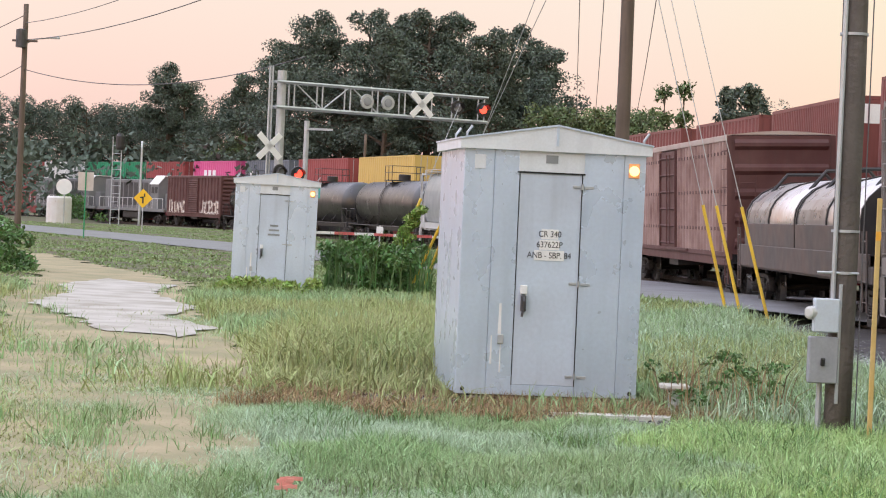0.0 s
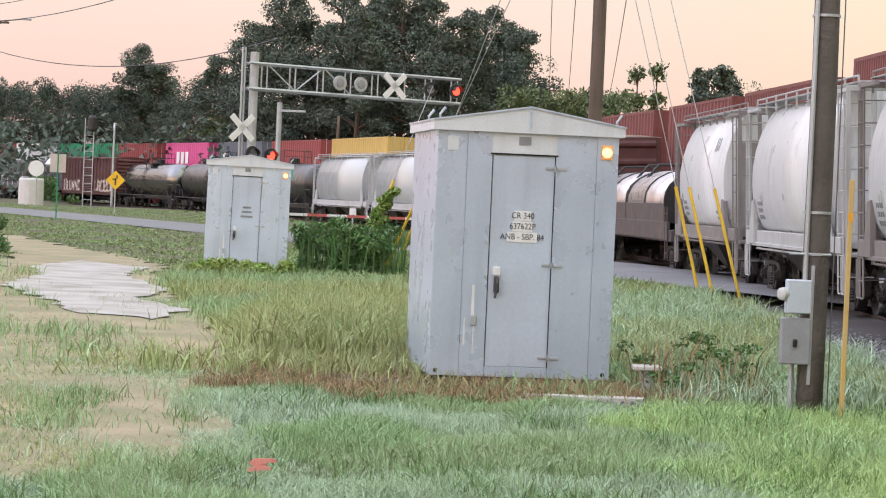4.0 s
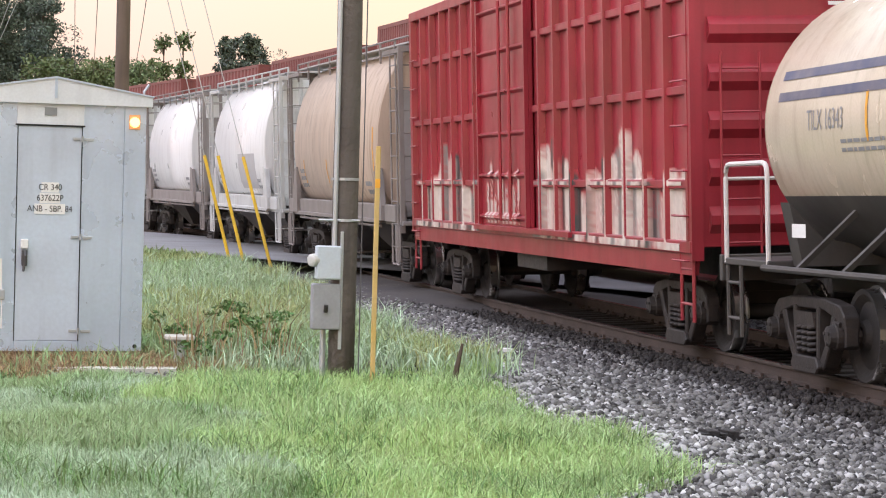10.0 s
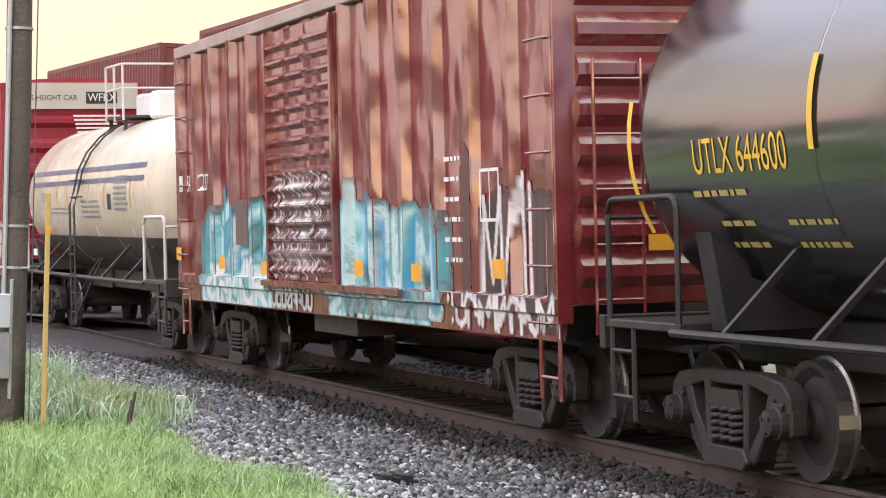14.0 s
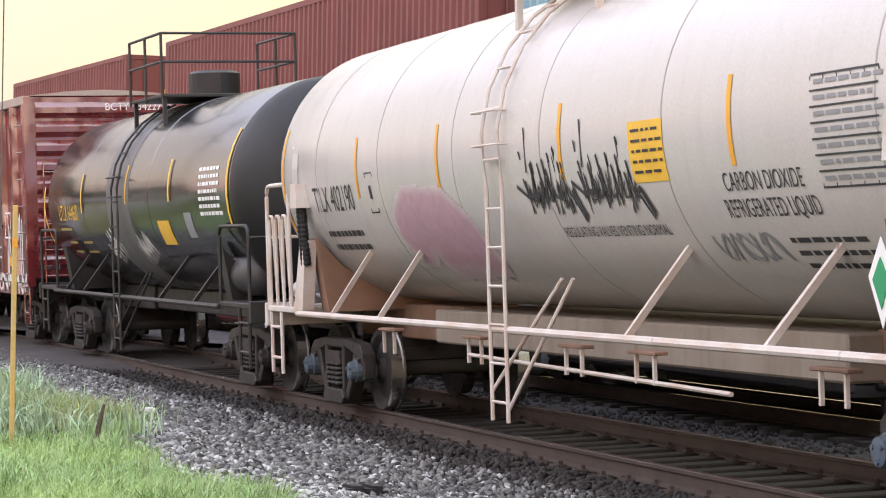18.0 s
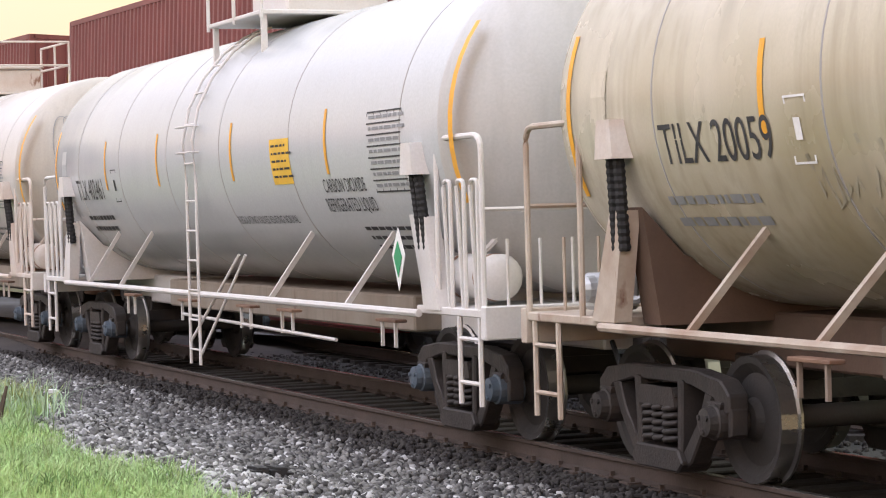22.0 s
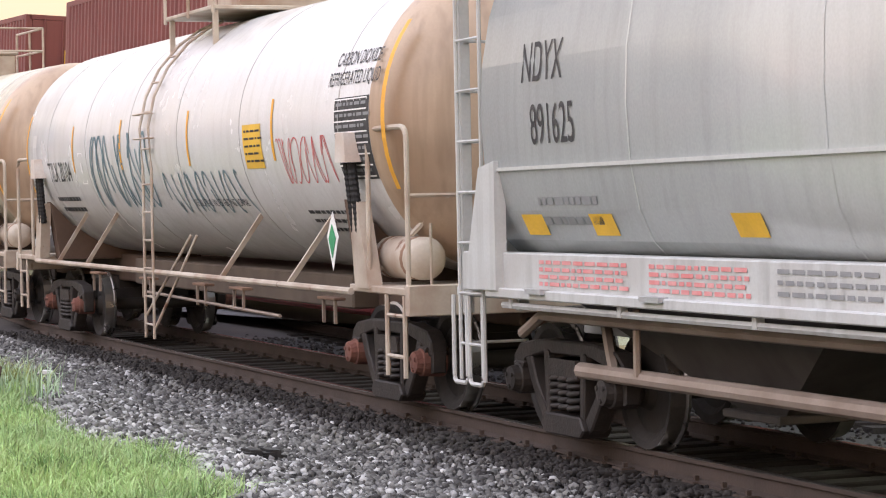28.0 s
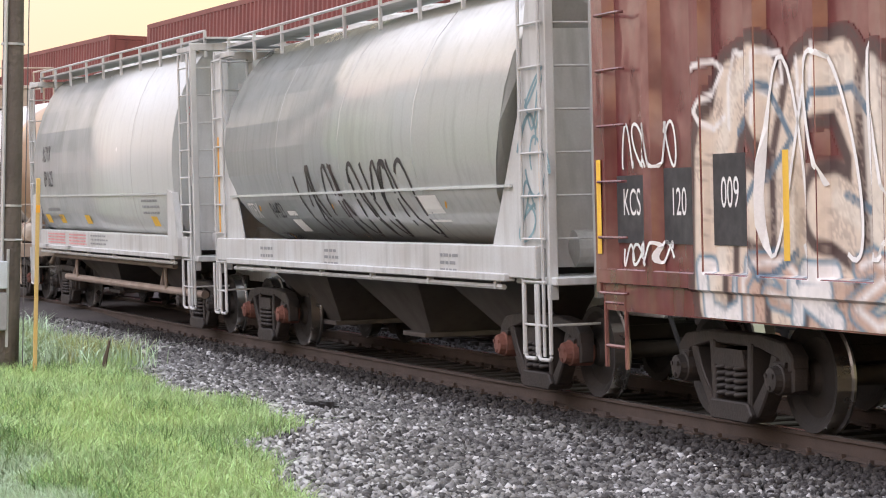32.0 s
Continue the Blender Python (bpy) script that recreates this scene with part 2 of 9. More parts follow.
M = {
    "soil": mat("soil", (0.085, 0.09, 0.042), 0.95, dirt=(0.12, 0.09, 0.055), amt=0.9, scale=0.35, bump=0.6, fine=9),
    "blade": mat("blade", (0.28, 0.41, 0.19), 0.55, dirt=(0.32, 0.40, 0.22), amt=0.8, scale=0.5, bump=0, fine=3, island=0.35),
    "blade_bright": mat("blade_bright", (0.38, 0.53, 0.20), 0.5, dirt=(0.32, 0.46, 0.24), amt=0.8, scale=0.5, bump=0, fine=3, island=0.35),
    "blade_dark": mat("blade_dark", (0.13, 0.24, 0.08), 0.55, dirt=(0.20, 0.27, 0.10), amt=0.8, scale=0.5, bump=0, fine=3, island=0.4),
    "blade_pale": mat("blade_pale", (0.40, 0.52, 0.36), 0.5, dirt=(0.32, 0.44, 0.22), amt=0.8, scale=0.45, bump=0, fine=3, island=0.3),
    "blade_yellow": mat("blade_yellow", (0.36, 0.39, 0.17), 0.6, dirt=(0.25, 0.36, 0.13), amt=0.8, scale=0.6, bump=0, fine=3, island=0.35),
    "blade_olive": mat("blade_olive", (0.20, 0.30, 0.11), 0.6, dirt=(0.28, 0.31, 0.15), amt=0.8, scale=0.2, bump=0, fine=2, island=0.3),
    "blade_dead": mat("blade_dead", (0.33, 0.23, 0.12), 0.7, dirt=(0.22, 0.15, 0.08), amt=0.7, scale=0.9, bump=0, fine=3, island=0.4),
    "weed": mat("weed", (0.07, 0.15, 0.04), 0.55, dirt=(0.13, 0.22, 0.06), amt=0.8, scale=0.8, bump=0, fine=3, island=0.4),
    "vine": mat("vine", (0.19, 0.30, 0.06), 0.55, dirt=(0.30, 0.36, 0.08), amt=0.8, scale=1.5, bump=0, fine=3, island=0.4),
    "dirt": mat("dirt", (0.25, 0.225, 0.13), 0.95, dirt=(0.40, 0.315, 0.205), amt=1.0, scale=0.9, bump=0.8, fine=14),
    "puddle_bed": mat("puddle_bed", (0.44, 0.405, 0.37), 0.55, dirt=(0.22, 0.19, 0.14), amt=1.0, scale=1.1, bump=0.5, fine=10),
    "asphalt": mat("asphalt", (0.20, 0.20, 0.205), 0.85, dirt=(0.13, 0.125, 0.12), amt=0.7, scale=0.5, bump=0.4, fine=30),
    "asphalt_dark": mat("asphalt_dark", (0.05, 0.045, 0.045), 0.9, dirt=(0.09, 0.075, 0.065), amt=0.7, scale=0.7, bump=0.4, fine=25),
    # ballast, stone_dark and tie hold the shade under the train in their colour
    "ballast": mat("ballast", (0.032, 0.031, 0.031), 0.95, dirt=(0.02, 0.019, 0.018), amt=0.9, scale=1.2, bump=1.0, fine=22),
    "stone_pale": mat("stone_pale", (0.38, 0.378, 0.372), 0.75, dirt=(0.17, 0.17, 0.168), amt=0.6, scale=0.6, bump=0.3, fine=30, island=0.6),
    "stone": mat("stone", (0.125, 0.122, 0.116), 0.8, dirt=(0.062, 0.060, 0.056), amt=0.6, scale=0.6, bump=0.3, fine=30, island=0.85),
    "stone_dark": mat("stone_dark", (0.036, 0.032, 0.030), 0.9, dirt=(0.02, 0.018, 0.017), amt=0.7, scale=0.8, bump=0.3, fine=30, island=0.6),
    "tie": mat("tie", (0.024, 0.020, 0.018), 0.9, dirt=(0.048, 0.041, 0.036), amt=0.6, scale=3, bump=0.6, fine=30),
    "rail_side": mat("rail_side", (0.072, 0.053, 0.044), 0.85, dirt=(0.042, 0.032, 0.027), amt=0.7, scale=2, bump=0.3),
    "rail_top": mat("rail_top", (0.62, 0.60, 0.58), 0.20, 0.95, bump=0.02),
    "alu": mat("alu", (0.60, 0.69, 0.82), 0.28, 0.35, dirt=(0.48, 0.56, 0.67), amt=0.8, scale=1.3, streak=0.15, bump=0.03, fine=25),
    "alu_door": mat("alu_door", (0.56, 0.64, 0.75), 0.36, 0.12, dirt=(0.45, 0.48, 0.55), amt=0.7, scale=1.2, streak=0.25, bump=0.03, fine=25),
    "alu_light": mat("alu_light", (0.70, 0.73, 0.77), 0.45, 0.10, dirt=(0.6, 0.61, 0.63), amt=0.6, scale=2, streak=0.2, bump=0.02),
    "galv": mat("galv", (0.50, 0.52, 0.54), 0.5, 0.6, dirt=(0.36, 0.37, 0.38), amt=0.6, scale=3, bump=0.05),
    "dark_steel": mat("dark_steel", (0.10, 0.10, 0.105), 0.5, 0.6, dirt=(0.05, 0.04, 0.035), amt=0.5, scale=4, bump=0.1),
    # bogie and wheel bases go near black to carry the shadow beneath the cars
    "bogie": mat("bogie", (0.032, 0.029, 0.028), 0.6, 0.2, dirt=(0.062, 0.05, 0.045), amt=0.7, scale=4, bump=0.3),
    "bogie_red": mat("bogie_red", (0.20, 0.085, 0.065), 0.8, 0.1, dirt=(0.09, 0.06, 0.05), amt=0.7, scale=5, bump=0.3),
    "cap_blue": mat("cap_blue", (0.075, 0.105, 0.14), 0.6, 0.1, dirt=(0.10, 0.09, 0.09), amt=0.6, scale=8, bump=0.1),
    "wheel": mat("wheel", (0.026, 0.024, 0.023), 0.75, 0.0, dirt=(0.045, 0.038, 0.034), amt=0.6, scale=3, bump=0.15),
    "tread": mat("tread", (0.38, 0.37, 0.36), 0.28, 0.95, bump=0.0),
    "black": mat("black", (0.022, 0.022, 0.024), 0.45, dirt=(0.06, 0.05, 0.045), amt=0.5, scale=2, bump=0.05),
    "rubber": mat("rubber", (0.015, 0.015, 0.016), 0.7, bump=0.1),
    "white": mat("white", (0.64, 0.63, 0.62), 0.5, dirt=(0.58, 0.52, 0.46), amt=0.5, scale=2.5, bump=0.05, rust=(0.24, 0.12, 0.07), rust_at=0.74),
    "white_rusty": mat("white_rusty", (0.62, 0.58, 0.54), 0.55, dirt=(0.48, 0.33, 0.24), amt=0.65, scale=2.5, bump=0.1, rust=(0.22, 0.10, 0.06), rust_at=0.66),
    "plain_white": mat("plain_white", (0.80, 0.80, 0.79), 0.6, amt=0.15, bump=0.02),
    "ink": mat("ink", (0.030, 0.031, 0.035), 0.6, dirt=(0.10, 0.10, 0.10), amt=0.4, scale=6, bump=0),
    "ink_soft": mat("ink_soft", (0.26, 0.27, 0.28), 0.6, amt=0.3, scale=6, bump=0),
    "yellow": mat("yellow", (0.80, 0.50, 0.05), 0.5, dirt=(0.55, 0.33, 0.05), amt=0.5, scale=4, bump=0.02),
    "orange": mat("orange", (0.80, 0.40, 0.03), 0.45, dirt=(0.60, 0.27, 0.04), amt=0.5, scale=6, bump=0.02),
    "red_ink": mat("red_ink", (0.55, 0.10, 0.10), 0.6, dirt=(0.6, 0.3, 0.3), amt=0.4, scale=8, bump=0),
    "guy_yellow": mat("guy_yellow", (0.78, 0.52, 0.04), 0.5, dirt=(0.50, 0.36, 0.10), amt=0.5, scale=3, bump=0.02),
    "stake_yellow": mat("stake_yellow", (0.58, 0.40, 0.13), 0.6, dirt=(0.50, 0.40, 0.22), amt=0.6, scale=3, bump=0.05),
    "pole_wood": mat("pole_wood", (0.15, 0.13, 0.115), 0.9, dirt=(0.06, 0.05, 0.045), amt=0.9, scale=1.4, streak=0.8, bump=0.9, fine=22),
    "pole_far": mat("pole_far", (0.16, 0.12, 0.095), 0.9, dirt=(0.09, 0.07, 0.055), amt=0.8, scale=0.8, streak=0.6, bump=0.6, fine=15),
    "wire": mat("wire", (0.10, 0.095, 0.10), 0.6, bump=0),
    "meter": mat("meter", (0.50, 0.56, 0.62), 0.5, dirt=(0.45, 0.46, 0.48), amt=0.5, scale=5, bump=0.05),
    "meter_glass": mat("meter_glass", (0.52, 0.52, 0.50), 0.2, bump=0.0),
    "box_grey": mat("box_grey", (0.33, 0.34, 0.36), 0.55, 0.2, dirt=(0.24, 0.24, 0.25), amt=0.6, scale=5, bump=0.05),
    "concrete": mat("concrete", (0.58, 0.56, 0.52), 0.9, dirt=(0.38, 0.36, 0.32), amt=0.7, scale=3, bump=0.4),
    "bark": mat("bark", (0.10, 0.075, 0.055), 0.95, amt=0.6, scale=2, bump=0.6, fine=12),
    # leaf_dark is lifted towards blue-grey, a little distance haze mixed into the colour
    "leaf_dark": mat("leaf_dark", (0.072, 0.098, 0.075), 0.65, dirt=(0.105, 0.130, 0.088), amt=0.9, scale=0.22, bump=0, fine=1.5, island=0.55),
    "leaf_mid": mat("leaf_mid", (0.095, 0.135, 0.055), 0.65, dirt=(0.15, 0.18, 0.07), amt=0.9, scale=0.25, bump=0, fine=1.5, island=0.5),
    # far leaves: paler still, the air's haze is painted into the colour
    "leaf_far_haze": mat("leaf_far_haze", (0.095, 0.125, 0.100), 0.8, dirt=(0.075, 0.10, 0.082), amt=0.8, scale=0.15, bump=0, fine=1.2, island=0.25),
    "sign_yellow": mat("sign_yellow", (0.86, 0.52, 0.02), 0.4, amt=0.15, bump=0),
    "tan_rusty": mat("tan_rusty", (0.50, 0.445, 0.375), 0.55, dirt=(0.26, 0.155, 0.10), amt=0.8, scale=2.2, bump=0.1, rust=(0.16, 0.075, 0.045), rust_at=0.66),
    "dusty_pipe": mat("dusty_pipe", (0.34, 0.28, 0.24), 0.55, 0.2, dirt=(0.18, 0.13, 0.10), amt=0.8, scale=2, bump=0.08),
    "seam": mat("seam", (0.36, 0.355, 0.345), 0.4, dirt=(0.26, 0.24, 0.22), amt=0.7, scale=2, bump=0.02),
    "sill_cream": mat("sill_cream", (0.30, 0.26, 0.215), 0.6, dirt=(0.20, 0.15, 0.11), amt=0.75, scale=1.2, streak=0.4, bump=0.08, rust=(0.16, 0.09, 0.06), rust_at=0.70),
    # tan sill, its base lowered so the colour includes the shadow below the tank
    "sill_tan_shaded": mat("sill_tan_shaded", (0.125, 0.095, 0.072), 0.7, dirt=(0.06, 0.045, 0.036), amt=0.8, scale=1.5, bump=0.1),
    "saddle_rust": mat("saddle_rust", (0.30, 0.18, 0.12), 0.7, dirt=(0.12, 0.07, 0.05), amt=0.8, scale=1.5, bump=0.15),
    "saddle_dark": mat("saddle_dark", (0.13, 0.082, 0.058), 0.7, dirt=(0.05, 0.035, 0.028), amt=0.8, scale=1.5, bump=0.15),
    "sign_back": mat("sign_back", (0.62, 0.55, 0.50), 0.5, 0.1, amt=0.3, scale=3, bump=0.02),
    "green_paint": mat("green_paint", (0.04, 0.30, 0.13), 0.5, amt=0.3, bump=0.02),
    "teal": mat("teal", (0.10, 0.40, 0.38), 0.5, amt=0.2, bump=0),
    "lens_off": mat("lens_off", (0.30, 0.31, 0.33), 0.15, bump=0),
    "red_glow": glow("red_glow", (1.0, 0.06, 0.03), 3.5),
    "amber_glow": glow("amber_glow", (1.0, 0.55, 0.18), 3.0),
    "amber_rim": mat("amber_rim", (0.85, 0.45, 0.20), 0.4, amt=0.2, bump=0),
    "black_scrap": mat("black_scrap", (0.012, 0.012, 0.013), 0.6, bump=0.3),
    "flower": mat("flower", (0.75, 0.30, 0.25), 0.6, amt=0.3, bump=0),
}


# ---- mesh tools ----
def part(name, bm, material, parent=None, label="", smooth=False):
    me = bpy.data.meshes.new(name)
    bm.to_mesh(me)
    bm.free()
    for one in (material if isinstance(material, (list, tuple)) else [material]):
        me.materials.append(one)
    if smooth:
        me.shade_smooth()
    return put(name, me, parent, label)


def put(name, me, parent=None, label="", m=None):
    ob = new(name, me)
    ob.parent = parent
    if m is not None:
        ob.matrix_basis = m
    if label:
        ob["label"] = label
    return ob


def thing(name, label, category, group="", m=None, kind=""):
    ob = new(name)
    if m is not None:
        ob.matrix_basis = m
    return tagged(ob, label, category, group, kind)


def box(bm, x0, x1, y0, y1, z0, z1, bevel=0.0, mi=0):
    vs = [bm.verts.new((x, y, z)) for x in (x0, x1) for y in (y0, y1) for z in (z0, z1)]
    fs = [bm.faces.new([vs[i] for i in q]) for q in ((0, 1, 3, 2), (4, 6, 7, 5), (0, 4, 5, 1), (2, 3, 7, 6), (0, 2, 6, 4), (1, 5, 7, 3))]
    for f in fs:
        f.material_index = mi
    if bevel:
        bmesh.ops.bevel(bm, geom=list({e for f in fs for e in f.edges}), offset=bevel, segments=1, affect="EDGES")
    return vs


def tube(bm, pts, r, n=8, cap=True, mi=0):
    """A round bar along a line of points; r: one radius, or one for each point."""
    pts = [Vector(p) for p in pts]
    rs = r if isinstance(r, (list, tuple)) else [r] * len(pts)
    rings = []
    for i, p in enumerate(pts):
        d = (pts[min(i + 1, len(pts) - 1)] - pts[max(i - 1, 0)]).normalized()
        a = d.orthogonal().normalized() if abs(d.z) > 0.999 else d.cross(Vector((0, 0, 1))).normalized()
        b = d.cross(a)
        rings.append([bm.verts.new(p + rs[i] * (math.cos(2 * math.pi * k / n) * a + math.sin(2 * math.pi * k / n) * b)) for k in range(n)])
    for u, v in zip(rings, rings[1:]):
        for k in range(n):
            bm.faces.new((u[k], u[(k + 1) % n], v[(k + 1) % n], v[k])).material_index = mi
    if cap:
        bm.faces.new(rings[0][::-1]).material_index = mi
        bm.faces.new(rings[-1]).material_index = mi


def prism(bm, outline, axis, a, b, mi=0):
    """A flat outline pushed from a to b along an axis; outline in the two other axes, in order."""
    def at(u, v, w):
        return {"x": (w, u, v), "y": (u, w, v), "z": (u, v, w)}[axis]
    lo = [bm.verts.new(at(u, v, a)) for u, v in outline]
    hi = [bm.verts.new(at(u, v, b)) for u, v in outline]
    k = len(outline)
    fs = [bm.faces.new(lo), bm.faces.new(hi[::-1])]
    fs += [bm.faces.new((lo[i], hi[i], hi[(i + 1) % k], lo[(i + 1) % k])) for i in range(k)]
    for f in fs:
        f.material_index = mi
    bmesh.ops.recalc_face_normals(bm, faces=fs)


def lathe(bm, profile, axis="y", n=32, centre=(0, 0, 0), mi=None):
    """Turns a profile of (along, radius) about an axis."""
    c = Vector(centre)
    rings = []
    for w, r in profile:
        ring = []
        for k in range(n):
            a = 2 * math.pi * k / n
            u, v = r * math.cos(a), r * math.sin(a)
            ring.append(bm.verts.new(c + Vector({"x": (w, u, v), "y": (u, w, v), "z": (u, v, w)}[axis])))
        rings.append(ring)
    fs = []
    for j, (p, q) in enumerate(zip(rings, rings[1:])):
        for k in range(n):
            f = bm.faces.new((p[k], p[(k + 1) % n], q[(k + 1) % n], q[k]))
            f.material_index = mi[j] if mi else 0
            fs.append(f)
    fs += [bm.faces.new(rings[0]), bm.faces.new(rings[-1])]
    bmesh.ops.recalc_face_normals(bm, faces=fs)


def bent(pts, r=0.06, n=4):
    """Rounds the inner corners of a line of points."""
    pts = [Vector(p) for p in pts]
    out = [pts[0]]
    for a, b, c in zip(pts, pts[1:], pts[2:]):
        u, v = (a - b).normalized(), (c - b).normalized()
        for k in range(n + 1):
            t = k / n
            out.append(b + u * r * (1 - t) ** 2 + v * r * t ** 2)
    return out + [pts[-1]]


def cloud(name, verts, faces, material, label="", parent=None, kind="stuff", category=""):
    """One mesh from arrays of vertices and of faces with equal corners."""
    me = bpy.data.meshes.new(name)
    v, f = np.asarray(verts, np.float32), np.asarray(faces, np.int32)
    me.vertices.add(len(v))
    me.vertices.foreach_set("co", v.ravel())
    me.loops.add(f.size)
    me.loops.foreach_set("vertex_index", f.ravel())
    me.polygons.add(len(f))
    me.polygons.foreach_set("loop_start", np.arange(0, f.size, f.shape[1], dtype=np.int32))
    me.update(calc_edges=True)
    me.materials.append(material)
    ob = put(name, me, parent)
    return tagged(ob, label, category, "", kind)


def text_data(words, size):
    cu = bpy.data.curves.new("words", "FONT")
    cu.body, cu.size, cu.align_x, cu.align_y = words, size, "CENTER", "CENTER"
    ob = bpy.data.objects.new("words", cu)
    scene.collection.objects.link(ob)
    me = bpy.data.meshes.new_from_object(ob.evaluated_get(bpy.context.evaluated_depsgraph_get()))
    bpy.data.objects.remove(ob)
    return me


def lettering(name, words, size, y, z, surface, material, parent, stretch=1.0, label=""):
    """Words on a car's side: surface(y, z) gives the place."""
    me = text_data(words, size)
    for v in me.vertices:
        v.co = surface(y - v.co.x * stretch, z + v.co.y)
    me.materials.clear()
    me.materials.append(material)
    return put(name, me, parent, label)


def patch(bm, y0, y1, z0, z1, surface, nz=6, ny=1):
    """A rectangle laid on a side."""
    g = [[bm.verts.new(surface(y0 + (y1 - y0) * i / ny, z0 + (z1 - z0) * j / nz)) for j in range(nz + 1)] for i in range(ny + 1)]
    for i in range(ny):
        for j in range(nz):
            bm.faces.new((g[i][j], g[i + 1][j], g[i + 1][j + 1], g[i][j + 1]))


def decal(name, rects, surface, material, parent, nz=4, label=""):
    bm = bmesh.new()
    for r in rects:
        patch(bm, *r, surface, nz)
    return part(name, bm, material, parent, label)


def small_print(rng, y, z, width, rows, pitch, height):
    """Rectangles for lines of writing too small to read, from the left end y downwards from z."""
    out = []
    for i in range(rows):
        u = 0.0
        while u < width:
            w = rng.uniform(0.05, 0.18)
            out.append((y - u - w, y - u, z - i * pitch - height, z - i * pitch))
            u += w + 0.035
    return out


def stroke(bm, pts, width, surface, off=0.0):
    """A painted line of some width through points (y, z)."""
    pts = [Vector(p) for p in pts]
    rows = []
    for i, p in enumerate(pts):
        d = (pts[min(i + 1, len(pts) - 1)] - pts[max(i - 1, 0)])
        d = d.normalized() if d.length else Vector((1, 0))
        k = Vector((-d.y, d.x)) * width / 2
        rows.append([bm.verts.new(surface(p.x + s * k.x, p.y + s * k.y)) for s in (-1, 1)])
    for a, b in zip(rows, rows[1:]):
        bm.faces.new((a[0], a[1], b[1], b[0]))


def swirl(rng, y, z, w, h, n=26):
    """A hand-drawn looping letter within a box that starts at (y, z)."""
    a, b, c, d = rng.uniform(0.5, 1.1), rng.uniform(0.8, 1.7), rng.uniform(0, 6), rng.uniform(0, 6)
    return [(y - w * (0.5 + 0.42 * math.sin(a * t * 6.28 + c) + 0.12 * (t - 0.5)), z + h * (0.5 + 0.46 * math.sin(b * t * 6.28 + d))) for t in (i / n for i in range(n + 1))]


def jag(rng, y, z, w, h, n=5):
    """A spiky hand-drawn word: quick up and down strokes with hooks."""
    pts = []
    for k in range(n):
        u = y - w * k / n
        pts += [(u, z + h * rng.uniform(0.55, 1.0)), (u - 0.16 * w / n, z + h * rng.uniform(0.0, 0.25)), (u - 0.5 * w / n, z + h * rng.uniform(0.35, 0.6)), (u - 0.62 * w / n, z + h * rng.uniform(0.1, 0.3)), (u - 0.95 * w / n, z + h * rng.uniform(0.2, 0.5))]
    return pts + [(y - w * 1.08, z - 0.05 * h)]


def spray_material():
    """Spray paint whose colours are laid on the sheet point by point."""
    m = bpy.data.materials.new("spray_paint")
    m.use_nodes = True
    n, l = m.node_tree.nodes, m.node_tree.links
    p = n["Principled BSDF"]
    p.inputs["Roughness"].default_value = 0.42
    at = n.new("ShaderNodeAttribute")
    at.attribute_name = "spray"
    tx = n.new("ShaderNodeTexNoise")
    tx.inputs["Scale"].default_value, tx.inputs["Detail"].default_value = 9.0, 6.0
    co = n.new("ShaderNodeTexCoord")
    mix = n.new("ShaderNodeMix")
    mix.data_type, mix.blend_type = "RGBA", "MULTIPLY"
    mix.inputs[0].default_value = 0.6
    l.new(co.outputs["Object"], tx.inputs["Vector"])
    l.new(at.outputs["Color"], mix.inputs[6])
    l.new(ramp_v(n, l, tx.outputs["Fac"], 0.55, 1.35), mix.inputs[7])
    l.new(mix.outputs[2], p.inputs["Base Color"])
    return m


SPRAY = spray_material()


